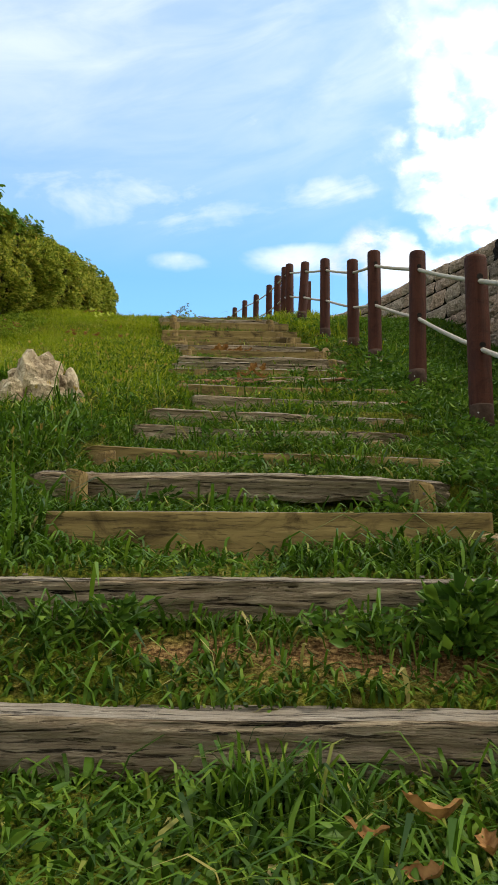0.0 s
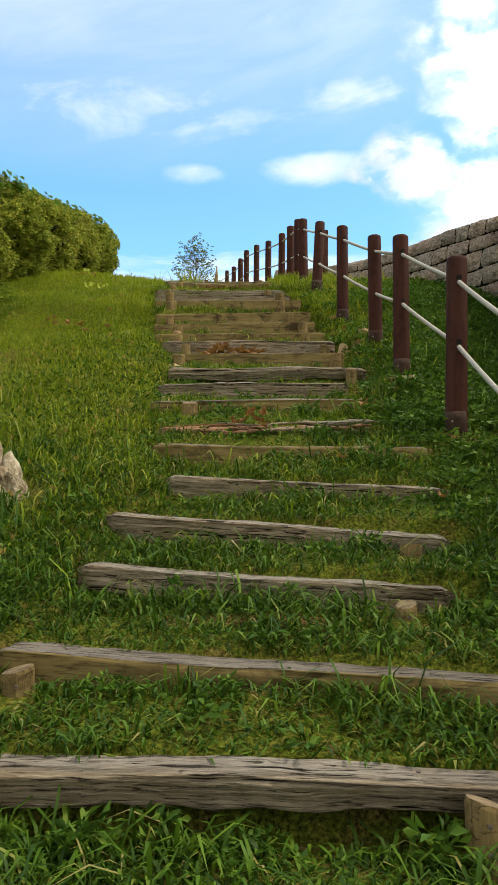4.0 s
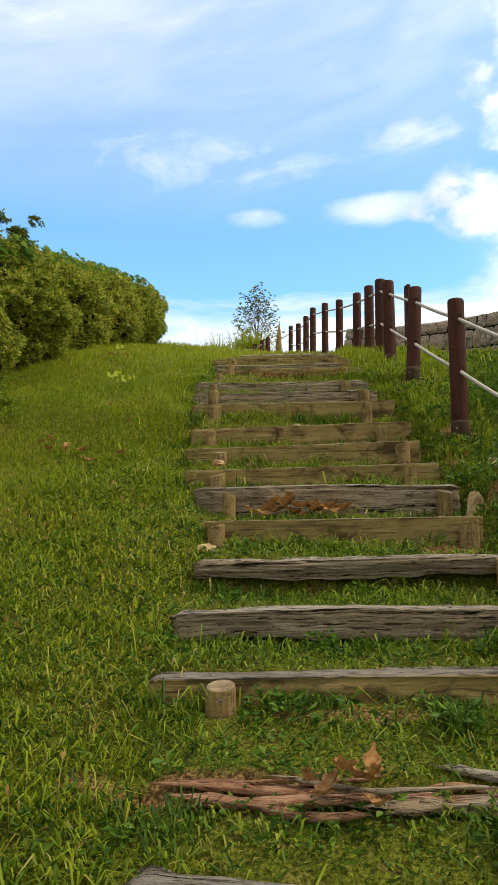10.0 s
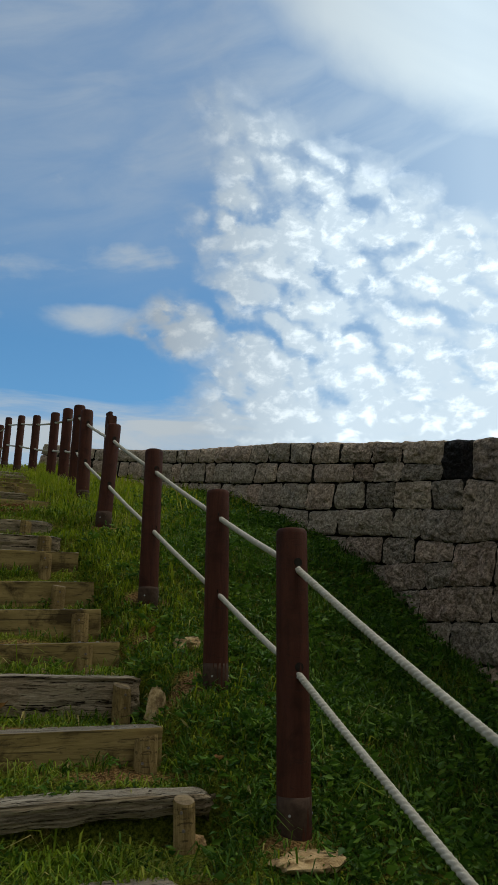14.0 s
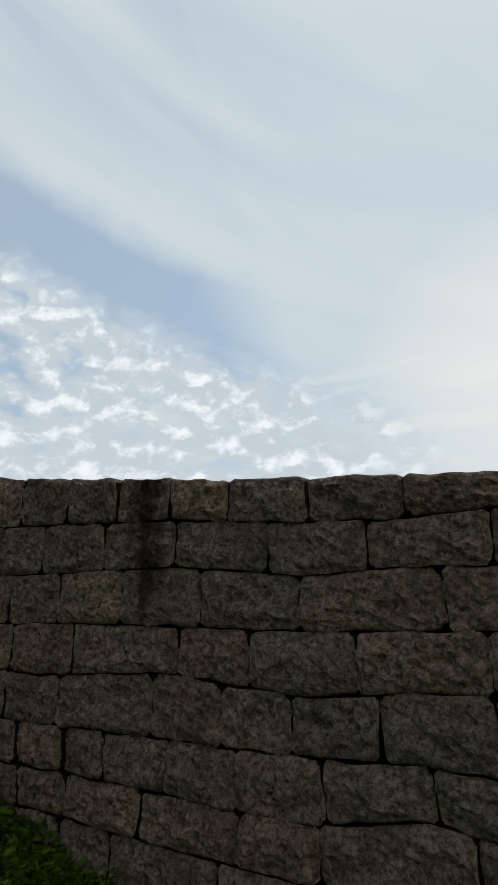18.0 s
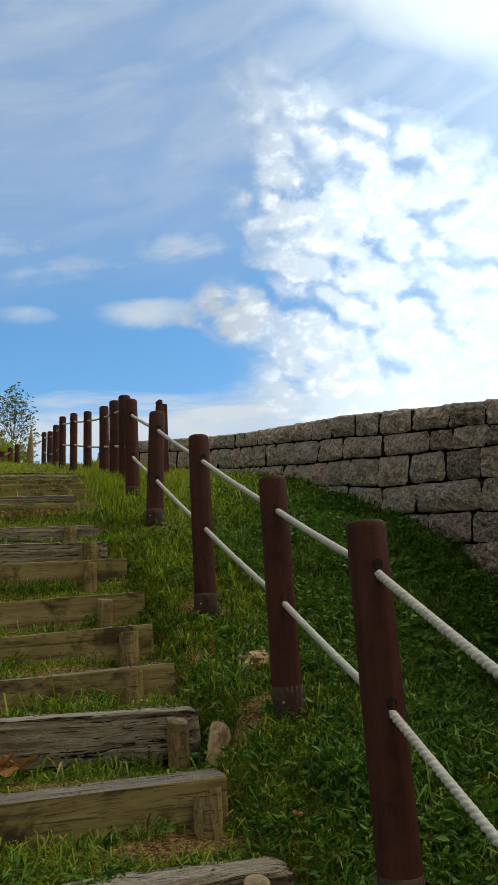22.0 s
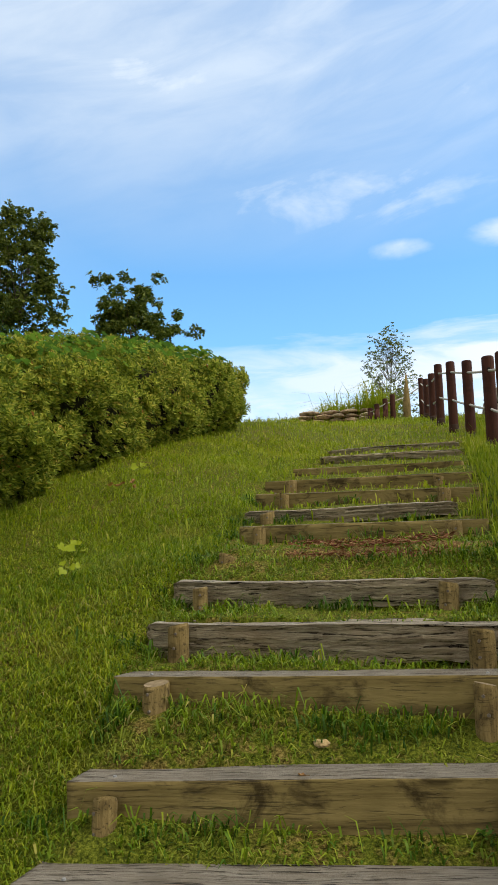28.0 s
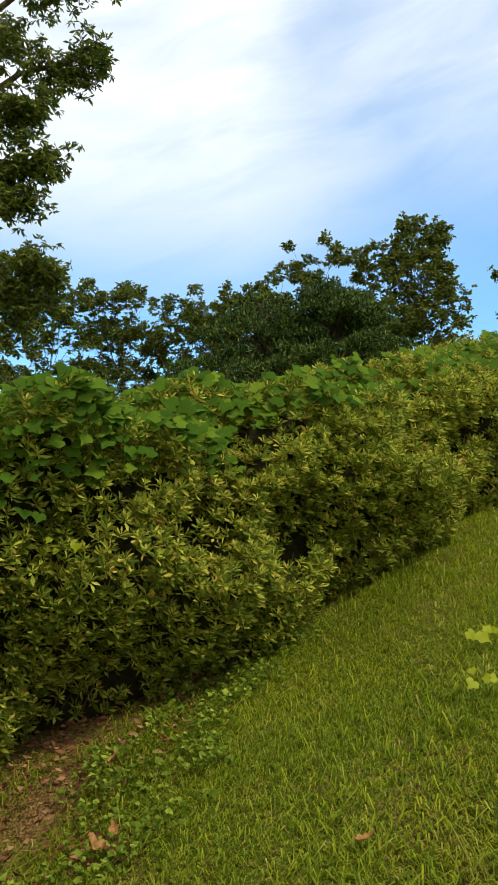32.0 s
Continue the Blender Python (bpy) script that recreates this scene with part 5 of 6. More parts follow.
tree_thing(-2.92, 32.0, 6.5, 5.7, 1.15, 9, "slender young tree with small leaves, bushy at its foot", 0.06, 220, 40, M_SHRUB, bare=0.6, bottom=0.3, clump=(0.09, 0.22), trunk_r=0.03, squash=1.4)
tree_thing(-3.1, 32.1, 6.5, 3.5, 0.85, 19, "low dense green bush at the young tree's foot", 0.09, 60, 90, M_SHRUB, bare=0.4, bottom=0.3, trunk_r=0.02, squash=1.0)
for k, (x, y, h) in enumerate([(-33.0, 31.0, 9.0), (-29.5, 31.0, 8.6), (-41.0, 31.0, 10.6)]):
    tree_thing(x, y, float(ground(x, y)), h + 10.4 - float(ground(x, y)), 3.2, 50 + k, "oak with clustered dark green leaves", 0.20, 96, 110, bare=0.2, bottom=0.5, clump=(0.08, 0.16), slender=0.24, bunch=6)
tree_thing(-4.35, 24.4, 6.75, 0.85, 0.5, 29, "small green shrub on the hilltop", 0.07, 22, 70, M_SHRUB, bare=0.4, bottom=0.2, trunk_r=0.02, squash=0.9)


def bough_oak(x, y, foot, seed):
    """A large oak whose long boughs arch out of its trunk and hang full of leaves."""
    rng = np.random.default_rng(seed)
    tree = new("tree")
    tree.matrix_world = pose(x, y, foot)
    tagged(tree, "large overhanging oak with long drooping leafy boughs", "tree")
    tv, tf, cl = [], [], []

    def add(path, radii, sides=6):
        v, f = tube(path, radii, sides, False)
        off = len(tv)
        tv.extend(v)
        tf.extend(tuple(i + off for i in q) for q in f)

    trunk = [np.array(p) for p in ((0, 0, -0.4), (0.05, 0.05, 2.5), (0.0, 0.1, 5.0), (0.1, 0.0, 7.5), (0.05, 0.05, 9.8), (0.1, 0.0, 11.6))]
    add(trunk, [0.24, 0.2, 0.17, 0.13, 0.09, 0.03], 9)
    # tip of each bough and how thickly its end is leaved
    tips = BOUGHS + [(3.0 * math.cos(w) * k, 3.0 * math.sin(w) * k, z, 0.5, 20) for w, k, z in ((2.3, 0.9, 6.4), (3.1, 1.0, 7.6), (4.0, 0.9, 9.2), (4.9, 1.0, 6.8), (2.7, 0.6, 11.0), (5.3, 0.9, 9.6), (3.6, 0.8, 5.4))]
    for tx, ty, tz, loose, n in tips:
        tip = np.array((tx, ty, tz))
        base = np.array((0.05, 0.05, max(3.0, tz - 1.1)))
        rise = base + (tip - base) * 0.55 + np.array((0, 0, 0.45)) + rng.normal(0, 0.12, 3)
        add([base, rise, tip + (0, 0, 0.12)], [0.07, 0.045, 0.012], 6)
        for i in range(n):
            u = rng.random() ** 0.7
            along = rise + (tip - rise) * u if u > 0.1 else base + (rise - base) * rng.uniform(0.5, 1)
            end = along + rng.normal(0, 1, 3) * np.array((0.36, 0.36, 0.30)) * loose * (1.25 - 0.55 * u)
            add([along, (along + end) / 2 + rng.normal(0, 0.05, 3), end], [0.014, 0.009, 0.004], 4)
            k = int(rng.integers(5, 10))
            cl.append(whorls(end + rng.normal(0, 1, (k, 3)) * (0.12, 0.12, 0.10), 0.125, 10, 0.16, rng, 0.45))
    part("trunk", mesh_of("trunk", tv, tf, M_BARK, None, True), None, tree, "grey-brown trunk and limbs")
    v, f = join(cl)
    part("crown", mesh_fast("crown", v, f, M_TREE), None, tree)


BOUGHS = [(2.24, 1.87, 8.91, 0.62, 40), (2.11, 1.61, 10.39, 0.7, 34), (1.65, 1.08, 7.99, 0.6, 40), (1.63, 1.25, 7.08, 0.55, 40), (1.49, 1.16, 6.52, 0.5, 24), (1.86, 1.52, 5.36, 0.55, 30), (1.57, 1.55, 4.81, 0.5, 22), (1.11, 1.19, 4.3, 0.6, 26), (1.29, 0.68, 9.32, 0.7, 34)]
bough_oak(-12.4, 10.4, 3.4, 14)


def pine_thing(x, y, foot, seed):
    rng = np.random.default_rng(seed)
    tree = new("pine_tree")
    tree.matrix_world = pose(x, y, foot)
    tagged(tree, "dense dark pine with layered flat boughs", "tree")
    tv, tf = tube([(0, 0, -2.2), (0.2, 0, 1.5), (0.1, 0.1, 3.2), (0.2, 0, 4.9)], [0.2, 0.16, 0.11, 0.03], 8, False)
    tv, tf = list(tv), list(tf)
    cl = []
    for c in range(105):
        u = (int(7 * rng.random() ** 1.15) + 0.5) / 7
        w = rng.uniform(0, 6.28)
        r = 3.1 * (1 - u) ** 0.6 * rng.uniform(0.35, 1.0) + 0.2
        p = np.array([r * math.cos(w), r * math.sin(w), 1.5 + 3.35 * u + 0.22 * math.sin(3 * w + 5 * u) + rng.normal(0, 0.05)])
        b = np.array([0.15, 0, 1.2 + 3.2 * u])
        v, f = tube([b, (b + p) / 2 + (0, 0, 0.1), p], [0.05, 0.035, 0.01], 5, False)
        off = len(tv)
        tv += list(v)
        tf += [tuple(i + off for i in q) for q in f]
        k = 300
        s = rng.normal(0, 1, (k, 3)) * np.array([0.27, 0.27, 0.07])
        s[:, 2] -= 0.5 * (s[:, 0] ** 2 + s[:, 1] ** 2)
        ln = rng.uniform(0.09, 0.17, k)
        cl.append(leaf_cloud(p + s, rng.normal(0, 0.6, (k, 3)) + (0, 0, 0.7), ln, ln * 0.17, rng))
    part("trunk", mesh_of("trunk", tv, tf, M_BARK, None, True), None, tree, "reddish-grey trunk and boughs")
    v, f = join(cl)
    part("crown", mesh_fast("crown", v, f, M_PINE), None, tree)


pine_thing(-16.5, 21.6, 7.6, 6)
pine_thing(-14.9, 22.9, 7.7, 7)


# ---------------- grass, weeds and litter ----------------
def blades(x, y, length, width, bend, rng, lift=0.0):
    """Bent grass blades, three triangles each."""
    n = len(x)
    z = ground(x, y) - 0.008 + lift
    base = np.stack([x, y, z], 1)
    w = rng.uniform(0, 2 * math.pi, n)
    lean = np.stack([np.cos(w), np.sin(w), np.zeros(n)], 1)
    side = np.stack([-np.sin(w), np.cos(w), np.zeros(n)], 1)
    L, W, B = length[:, None], width[:, None], bend[:, None]
    mid = base + np.array([0, 0, 1]) * L * 0.62 + lean * L * B * 0.35
    tip = base + np.array([0, 0, 1]) * L * (1.0 - 0.55 * B) + lean * L * B
    v = np.stack([base + side * W * 0.6, base - side * W * 0.6, mid + side * W, mid - side * W, tip], 1).reshape(-1, 3)
    i = np.arange(n)[:, None] * 5
    return v, np.concatenate([i + [0, 1, 3], i + [0, 3, 2], i + [2, 3, 4]], 1).reshape(-1, 3)


def arched(x, y, length, width, bend, rng):
    """Long drooping blades, five triangles each."""
    n = len(x)
    base = np.stack([x, y, ground(x, y) - 0.008], 1)
    w = rng.uniform(0, 2 * math.pi, n)
    lean = np.stack([np.cos(w), np.sin(w), np.zeros(n)], 1)
    side = np.stack([-np.sin(w), np.cos(w), np.zeros(n)], 1)
    L, W, B = length[:, None], width[:, None], bend[:, None]
    up = np.array([0, 0, 1.0])
    p1 = base + up * L * 0.42 + lean * L * B * 0.14
    p2 = base + up * L * (0.80 - 0.16 * B) + lean * L * B * 0.45
    tip = base + up * L * (0.98 - 0.50 * B) + lean * L * B * 0.95
    v = np.stack([base + side * W * 0.6, base - side * W * 0.6, p1 + side * W, p1 - side * W, p2 + side * W * 0.8, p2 - side * W * 0.8, tip], 1).reshape(-1, 3)
    i = np.arange(n)[:, None] * 7
    return v, np.concatenate([i + [0, 1, 3], i + [0, 3, 2], i + [2, 3, 5], i + [2, 5, 4], i + [4, 5, 6]], 1).reshape(-1, 3)


STEP_A = np.array([s[1] for s in STEPS])
STEP_B = np.array([s[2] for s in STEPS])
STEP_K = [s[0] for s in STEPS]


def free_of_steps(x, y, back=0.0, front=0.012):
    ok = np.ones(len(x), bool)
    for a, b, kind in zip(STEP_A, STEP_B, STEP_K):
        if kind in ("none", "broken"):
            continue
        u = np.clip((x - a[0]) / (b[0] - a[0]), 0, 1)
        yy = a[1] + u * (b[1] - a[1])
        ok &= ~((y > yy - front) & (y < yy + back + LIP[kind] + 0.004) & (x > a[0] - 0.01) & (x < b[0] + 0.01))
    for sx, sy in STAKE_AT:
        ok &= ~((np.abs(x - sx) < 0.058) & (y > sy - 0.13) & (y < sy + 0.05))
    return ok


def in_stair(x, y):
    return np.abs(x - np.interp(y, MID_Y, MID_X)) < np.interp(y, MID_Y, HALF) + 0.03


def patchiness(x, y):
    return 0.5 + 0.25 * np.sin(x * 4.3 + 2 * np.sin(y * 2.1)) + 0.25 * np.sin(y * 6.1 + 1.5 * np.sin(x * 5.2))


def outside_wall(x, y):
    return x < np.interp(y, WALL_Y, WALL_X) + 0.12


def off_rock(x, y):
    return np.hypot(x + 1.18, y - 3.98) > 0.30 + 0.05 * np.sin(9 * x + 7 * y)


def field(n, x0, x1, y0, y1, rng):
    return rng.uniform(x0, x1, n), rng.uniform(y0, y1, n)


def scatter_grass():
    rng = np.random.default_rng(21)
    green, lawn, meadow = [], [], []
    # the stair and its verges
    x, y = field(310000, -1.9, 2.45, 0.75, 9.9, rng)
    stair = in_stair(x, y)
    p = patchiness(x, y)
    i = np.clip(np.searchsorted(MID_Y, y) - 1, 0, len(MID_Y) - 2)
    u = np.clip((y - MID_Y[i]) / (MID_Y[i + 1] - MID_Y[i]), 0, 1)
    edge = np.clip((x + 1.9) / 0.55, 0, 1) ** 0.7 * np.clip((y - 0.72) / 0.14, 0, 1)
    worn = stair * (np.abs(x - np.interp(y, MID_Y, MID_X)) < 0.5) * 0.25
    keep = free_of_steps(x, y) & (off_rock(x, y) | (rng.random(len(x)) < 0.12)) & (rng.random(len(x)) < (0.5 + 0.6 * p - worn) * edge) & outside_wall(x, y) & (rng.random(len(x)) > 0.93 * bareness(x, y))
    x, y, stair, u, p = x[keep], y[keep], stair[keep], u[keep], p[keep]
    near = np.clip(1.25 - 0.05 * y, 0.8, 1.2)
    L = rng.gamma(5, 0.2, len(x)) * np.where(stair, 0.027 + 0.022 * p * (u > 0.5) + 0.014 * p, np.where(x < -0.3, np.where(y < 5, 0.05, 0.04), 0.06)) * np.where(u > 0.8, 1.25, 1.0) * near
    right = (~stair) & (x > 0.4)
    L = np.where(right, L * np.clip(0.5 + 0.05 * y, 0.55, 0.85), L)
    thin = right & (rng.random(len(x)) < 0.30 - 0.03 * y)
    tall = rng.random(len(x)) < 0.018
    x, y, stair, u, p, L, tall = (q[~thin] for q in (x, y, stair, u, p, L, tall))
    L = np.where(tall, L * 2.1, L)
    W = rng.uniform(0.0017, 0.0040, len(x)) * np.where(tall, 1.2, 1) * np.clip(1.75 - 0.16 * y, 1.0, 1.6)
    B = np.where(stair, rng.uniform(0.5, 1.55, len(x)), rng.uniform(0.3, 1.4, len(x)))
    is_lawn = (~stair) & (x < np.interp(y, MID_Y, MID_X)) & (rng.random(len(x)) < np.clip((y - 3.2) / 2.0, 0, 0.95)) | stair & (rng.random(len(x)) < np.clip((y - 3.2) / 3, 0, 0.9)) | (~stair) & (x > 0) & (rng.random(len(x)) < np.clip((y - 5.5) / 3, 0, 0.85) * np.clip(1.9 - 1.25 * x + 0.5 * np.clip(y - 9, 0, 3), 0, 1))
    # short spreading leaves between the blades
    sx, sy = field(100000, -1.9, 2.4, 0.72, 7.8, rng)
    st = in_stair(sx, sy)
    ok = free_of_steps(sx, sy) & off_rock(sx, sy) & outside_wall(sx, sy) & (rng.random(len(sx)) > 0.96 * bareness(sx, sy)) & (rng.random(len(sx)) < np.where(st, 0.55, 0.8) * np.clip(1.25 - 0.09 * sy, 0.5, 1) * np.clip((sx + 1.9) / 0.55, 0, 1) * np.clip((7.8 - sy) / 0.6, 0, 1) * np.clip((sy - 0.72) / 0.14, 0, 1))
    sx, sy, st = sx[ok], sy[ok], st[ok]
    turn = rng.uniform(0, 6.28, len(sx))
    c = np.stack([sx, sy, ground(sx, sy) + rng.uniform(0.0, 0.022, len(sx))], 1)
    aim = np.stack([np.cos(turn), np.sin(turn), rng.uniform(0.15, 1.0, len(sx))], 1)
    ln = rng.uniform(0.018, 0.05, len(sx)) * np.where(st, 0.85, 1.1)
    green.append(leaf_cloud(c, aim, ln, ln * rng.uniform(0.07, 0.13, len(sx)), rng, 0.5))
    fresh = is_lawn & (stair | (rng.random(len(x)) < np.clip(1.15 - 0.15 * y, 0.08, 1)))
    for pick, out in ((~is_lawn, green), (is_lawn & ~fresh, lawn), (fresh, meadow)):
        close, rest = pick & (y < 4.6), pick & (y >= 4.6)
        out.append(arched(x[close], y[close], L[close] * 1.12, W[close] * 0.95, np.clip(B[close] * 1.15, 0.3, 1.55), rng))
        out.append(blades(x[rest], y[rest], L[rest], W[rest], B[rest], rng))
    # the lawn to the hedge
    x, y = field(150000, -4.2, -1.1, 3.5, 14.5, rng)
    keep = off_rock(x, y) & (x < np.interp(y, MID_Y, MID_X) - np.interp(y, MID_Y, HALF) - 0.02) & (rng.random(len(x)) < np.clip(1.25 - 0.055 * y, 0.5, 1))
    keep &= (x > np.interp(y, HEDGE_Y, HEDGE_X) - 0.5) & (rng.random(len(x)) > 0.93 * bareness(x, y))
    x, y = x[keep], y[keep]
    L = rng.gamma(4, 0.25, len(x)) * 0.9 * (0.030 + 0.024 * patchiness(x * 0.6, y * 0.6))
    fresh = rng.random(len(x)) < np.clip(0.5 - 0.05 * (y - 6), 0.15, 0.5)
    for sel, out in ((fresh, meadow), (~fresh, lawn)):
        out.append(blades(x[sel], y[sel], L[sel], rng.uniform(0.0014, 0.0028, sel.sum()) * np.clip(0.5 + 0.06 * y[sel], 1, 1.4), rng.uniform(0.9, 1.78, sel.sum()), rng))
    # thick short turf where the walk ends
    x, y = field(100000, -3.1, -0.85, 7.0, 10.6, rng)
    keep = (x < np.interp(y, MID_Y, MID_X) - np.interp(y, MID_Y, HALF) - 0.02) & (rng.random(len(x)) < 0.55 + 0.45 * patchiness(x, y))
    keep &= (x > np.interp(y, HEDGE_Y, HEDGE_X) - 0.2) & (rng.random(len(x)) > 0.93 * bareness(x, y))
    x, y = x[keep], y[keep]
    L = rng.gamma(4, 0.25, len(x)) * 0.75 * (0.028 + 0.022 * patchiness(x * 0.8 + 2, y * 0.8))
    fresh = rng.random(len(x)) < 0.62 + 0.3 * np.sin(x * 3.1 + 2 * np.sin(y * 2.3))
    for sel, out, tall in ((fresh, meadow, 1.15), (~fresh, lawn, 0.9)):
        out.append(blades(x[sel], y[sel], L[sel] * tall, rng.uniform(0.0012, 0.0028, sel.sum()), rng.uniform(0.5, 1.6, sel.sum()), rng))
    # rank grass between the stair and the wall
    x, y = field(46000, 0.2, 2.4, 6.0, 13.0, rng)
    keep = outside_wall(x, y) & (x > np.interp(y, MID_Y, MID_X) + np.interp(y, MID_Y, HALF) + 0.03) & (rng.random(len(x)) > 0.9 * bareness(x, y))
    x, y = x[keep], y[keep]
    L = rng.gamma(4, 0.25, len(x)) * (0.035 + 0.03 * patchiness(x * 1.2, y * 1.1))
    pick = rng.random(len(x)) < np.clip((1.15 - x + 0.5 * np.clip(y - 9, 0, 3)) * 0.9, 0.0, 0.75) * np.clip((y - 5.6) / 2, 0, 1)
    for sel, out in ((pick, meadow), (~pick, green)):
        out.append(blades(x[sel], y[sel], L[sel], rng.uniform(0.002, 0.0042, sel.sum()), rng.uniform(0.4, 1.5, sel.sum()), rng))
    # beyond, wider and sparser
    x, y = field(62000, -7.0, 2.1, 9.0, 24.0, rng)
    keep = outside_wall(x, y) & ~((x > -4.0) & (y < 9.9)) & (rng.random(len(x)) < 0.9)
    keep &= free_of_steps(x, y) & ~((x < np.interp(y, HEDGE_Y, HEDGE_X) - 0.4) & (y < 17))
    keep &= ~((x < -2.0) & (y < 10.2) & (x > -3.5) & (rng.random(len(x)) < 0.5))
    x, y = x[keep], y[keep]
    stair = in_stair(x, y) & (y < 14)
    L = rng.gamma(5, 0.2, len(x)) * np.where(stair, 0.045, 0.06) * np.where(x > 0.1, 1.6, 1.0)
    lawn.append(blades(x, y, L, rng.uniform(0.003, 0.0065, len(x)), rng.uniform(0.2, 0.9, len(x)), rng))
    # rougher grass round about
    x, y = field(34000, -6.5, 2.3, -3.5, 7.5, rng)
    keep = (~((x > -1.55) & (y > 0.8))) & ~((x > -4.2) & (y > 3.5)) & outside_wall(x, y)
    x, y = x[keep], y[keep]
    green.append(blades(x, y, rng.gamma(5, 0.2, len(x)) * 0.07, rng.uniform(0.003, 0.006, len(x)), rng.uniform(0.3, 1.3, len(x)), rng))
    # long grass along the far fence and by the first steps
    x, y = field(9000, -0.2, 0.9, 9.6, 16.5, rng)
    keep = (x > np.interp(y, MID_Y, MID_X) + np.interp(y, MID_Y, HALF) + 0.05)
    x, y = x[keep], y[keep]
    lawn.append(blades(x, y, rng.uniform(0.07, 0.2, len(x)), rng.uniform(0.002, 0.004, len(x)), rng.uniform(0.1, 0.6, len(x)), rng))
    tufts = [(-0.02, 1.22, 60, 0.17), (0.1, 1.2, 40, 0.15), (0.42, 1.24, 50, 0.14), (0.55, 1.25, 30, 0.12), (-0.45, 1.25, 30, 0.11), (0.58, 2.03, 60, 0.14), (0.7, 2.08, 60, 0.13), (0.12, 2.0, 40, 0.1), (-0.6, 1.6, 60, 0.12), (0.0, 1.62, 40, 0.1), (0.3, 1.6, 50, 0.11), (-0.95, 2.6, 80, 0.12), (-0.85, 3.3, 80, 0.11), (0.4, 4.8, 70, 0.12), (0.3, 5.3, 50, 0.12), (0.55, 5.75, 40, 0.1), (-1.0, 3.9, 80, 0.12), (-1.05, 4.6, 60, 0.13), (-1.5, 4.45, 90, 0.16), (-1.15, 4.45, 60, 0.14), (0.9, 2.2, 70, 0.15), (-0.3, 8.38, 50, 0.09), (-0.15, 8.38, 50, 0.1), (-1.0, 8.3, 40, 0.1)]
    for a, b, kind in zip(STEP_A, STEP_B, STEP_K):
        if a[1] < 11:
            tufts += [(a[0] + rng.uniform(-0.08, 0.04), a[1] - 0.03, 36, 0.085), (a[0] + rng.uniform(0.0, 0.3), a[1] - 0.035, 26, 0.07), (b[0] + rng.uniform(-0.05, 0.08), b[1] - 0.03, 36, 0.085), (rng.uniform(a[0] + 0.3, b[0] - 0.3), (a[1] + b[1]) / 2 - 0.04, 30, 0.07)]
            for _ in range(5 if a[1] < 6.3 else 2):
                w = rng.random()
                tufts.append((a[0] + w * (b[0] - a[0]), a[1] + w * (b[1] - a[1]) - rng.uniform(0.03, 0.08), int(rng.integers(18, 40)), rng.uniform(0.06, 0.12)))
    for tx, ty, n, h in tufts:
        x, y = tx + rng.normal(0, 0.045, n), ty + rng.normal(0, 0.03, n)
        ok = free_of_steps(x, y)
        x, y = x[ok], y[ok]
        green.append(arched(x, y, h * rng.uniform(0.5, 1.1, len(x)), rng.uniform(0.002, 0.0042, len(x)), rng.uniform(0.3, 1.25, len(x)), rng))
    for name, cl, mat, label in (("grass", green, M_GRASS, "mixed green grass on the steps and verges"), ("meadow_grass", meadow, M_MEADOW, "short mid-green grass with straw-coloured blades"), ("lawn_grass", lawn, M_LAWN, "yellow-green lawn grass on the slope, brightened in colour as if sunlit")):
        v, f = join(cl)
        thing(name, mesh_fast(name, v, f, mat), label, "grass", kind="stuff")


scatter_grass()


def weed_cloud(spots, rng, size, leaves, flat=0.6):
    """Low rosettes of rounded leaves."""
    cl = []
    for x, y, s in spots:
        n = int(leaves * rng.uniform(0.7, 1.3))
        z = float(ground(x, y))
        h = rng.uniform(0.008, 0.055 if size > 0.036 else 0.085, n) * s
        w = rng.uniform(0, 6.28, n)
        r = rng.uniform(0, 0.05, n) * s
        c = np.stack([x + r * np.cos(w), y + r * np.sin(w), z + h], 1)
        aim = np.stack([np.cos(w), np.sin(w), rng.uniform(-0.2, flat, n)], 1)
        ln = size * s * rng.uniform(0.6, 1.25, n)
        v = leaf_cloud(c, aim, ln, ln * rng.uniform(0.15, 0.30, n), rng, 0.45)
        cl.append(v)
    return cl


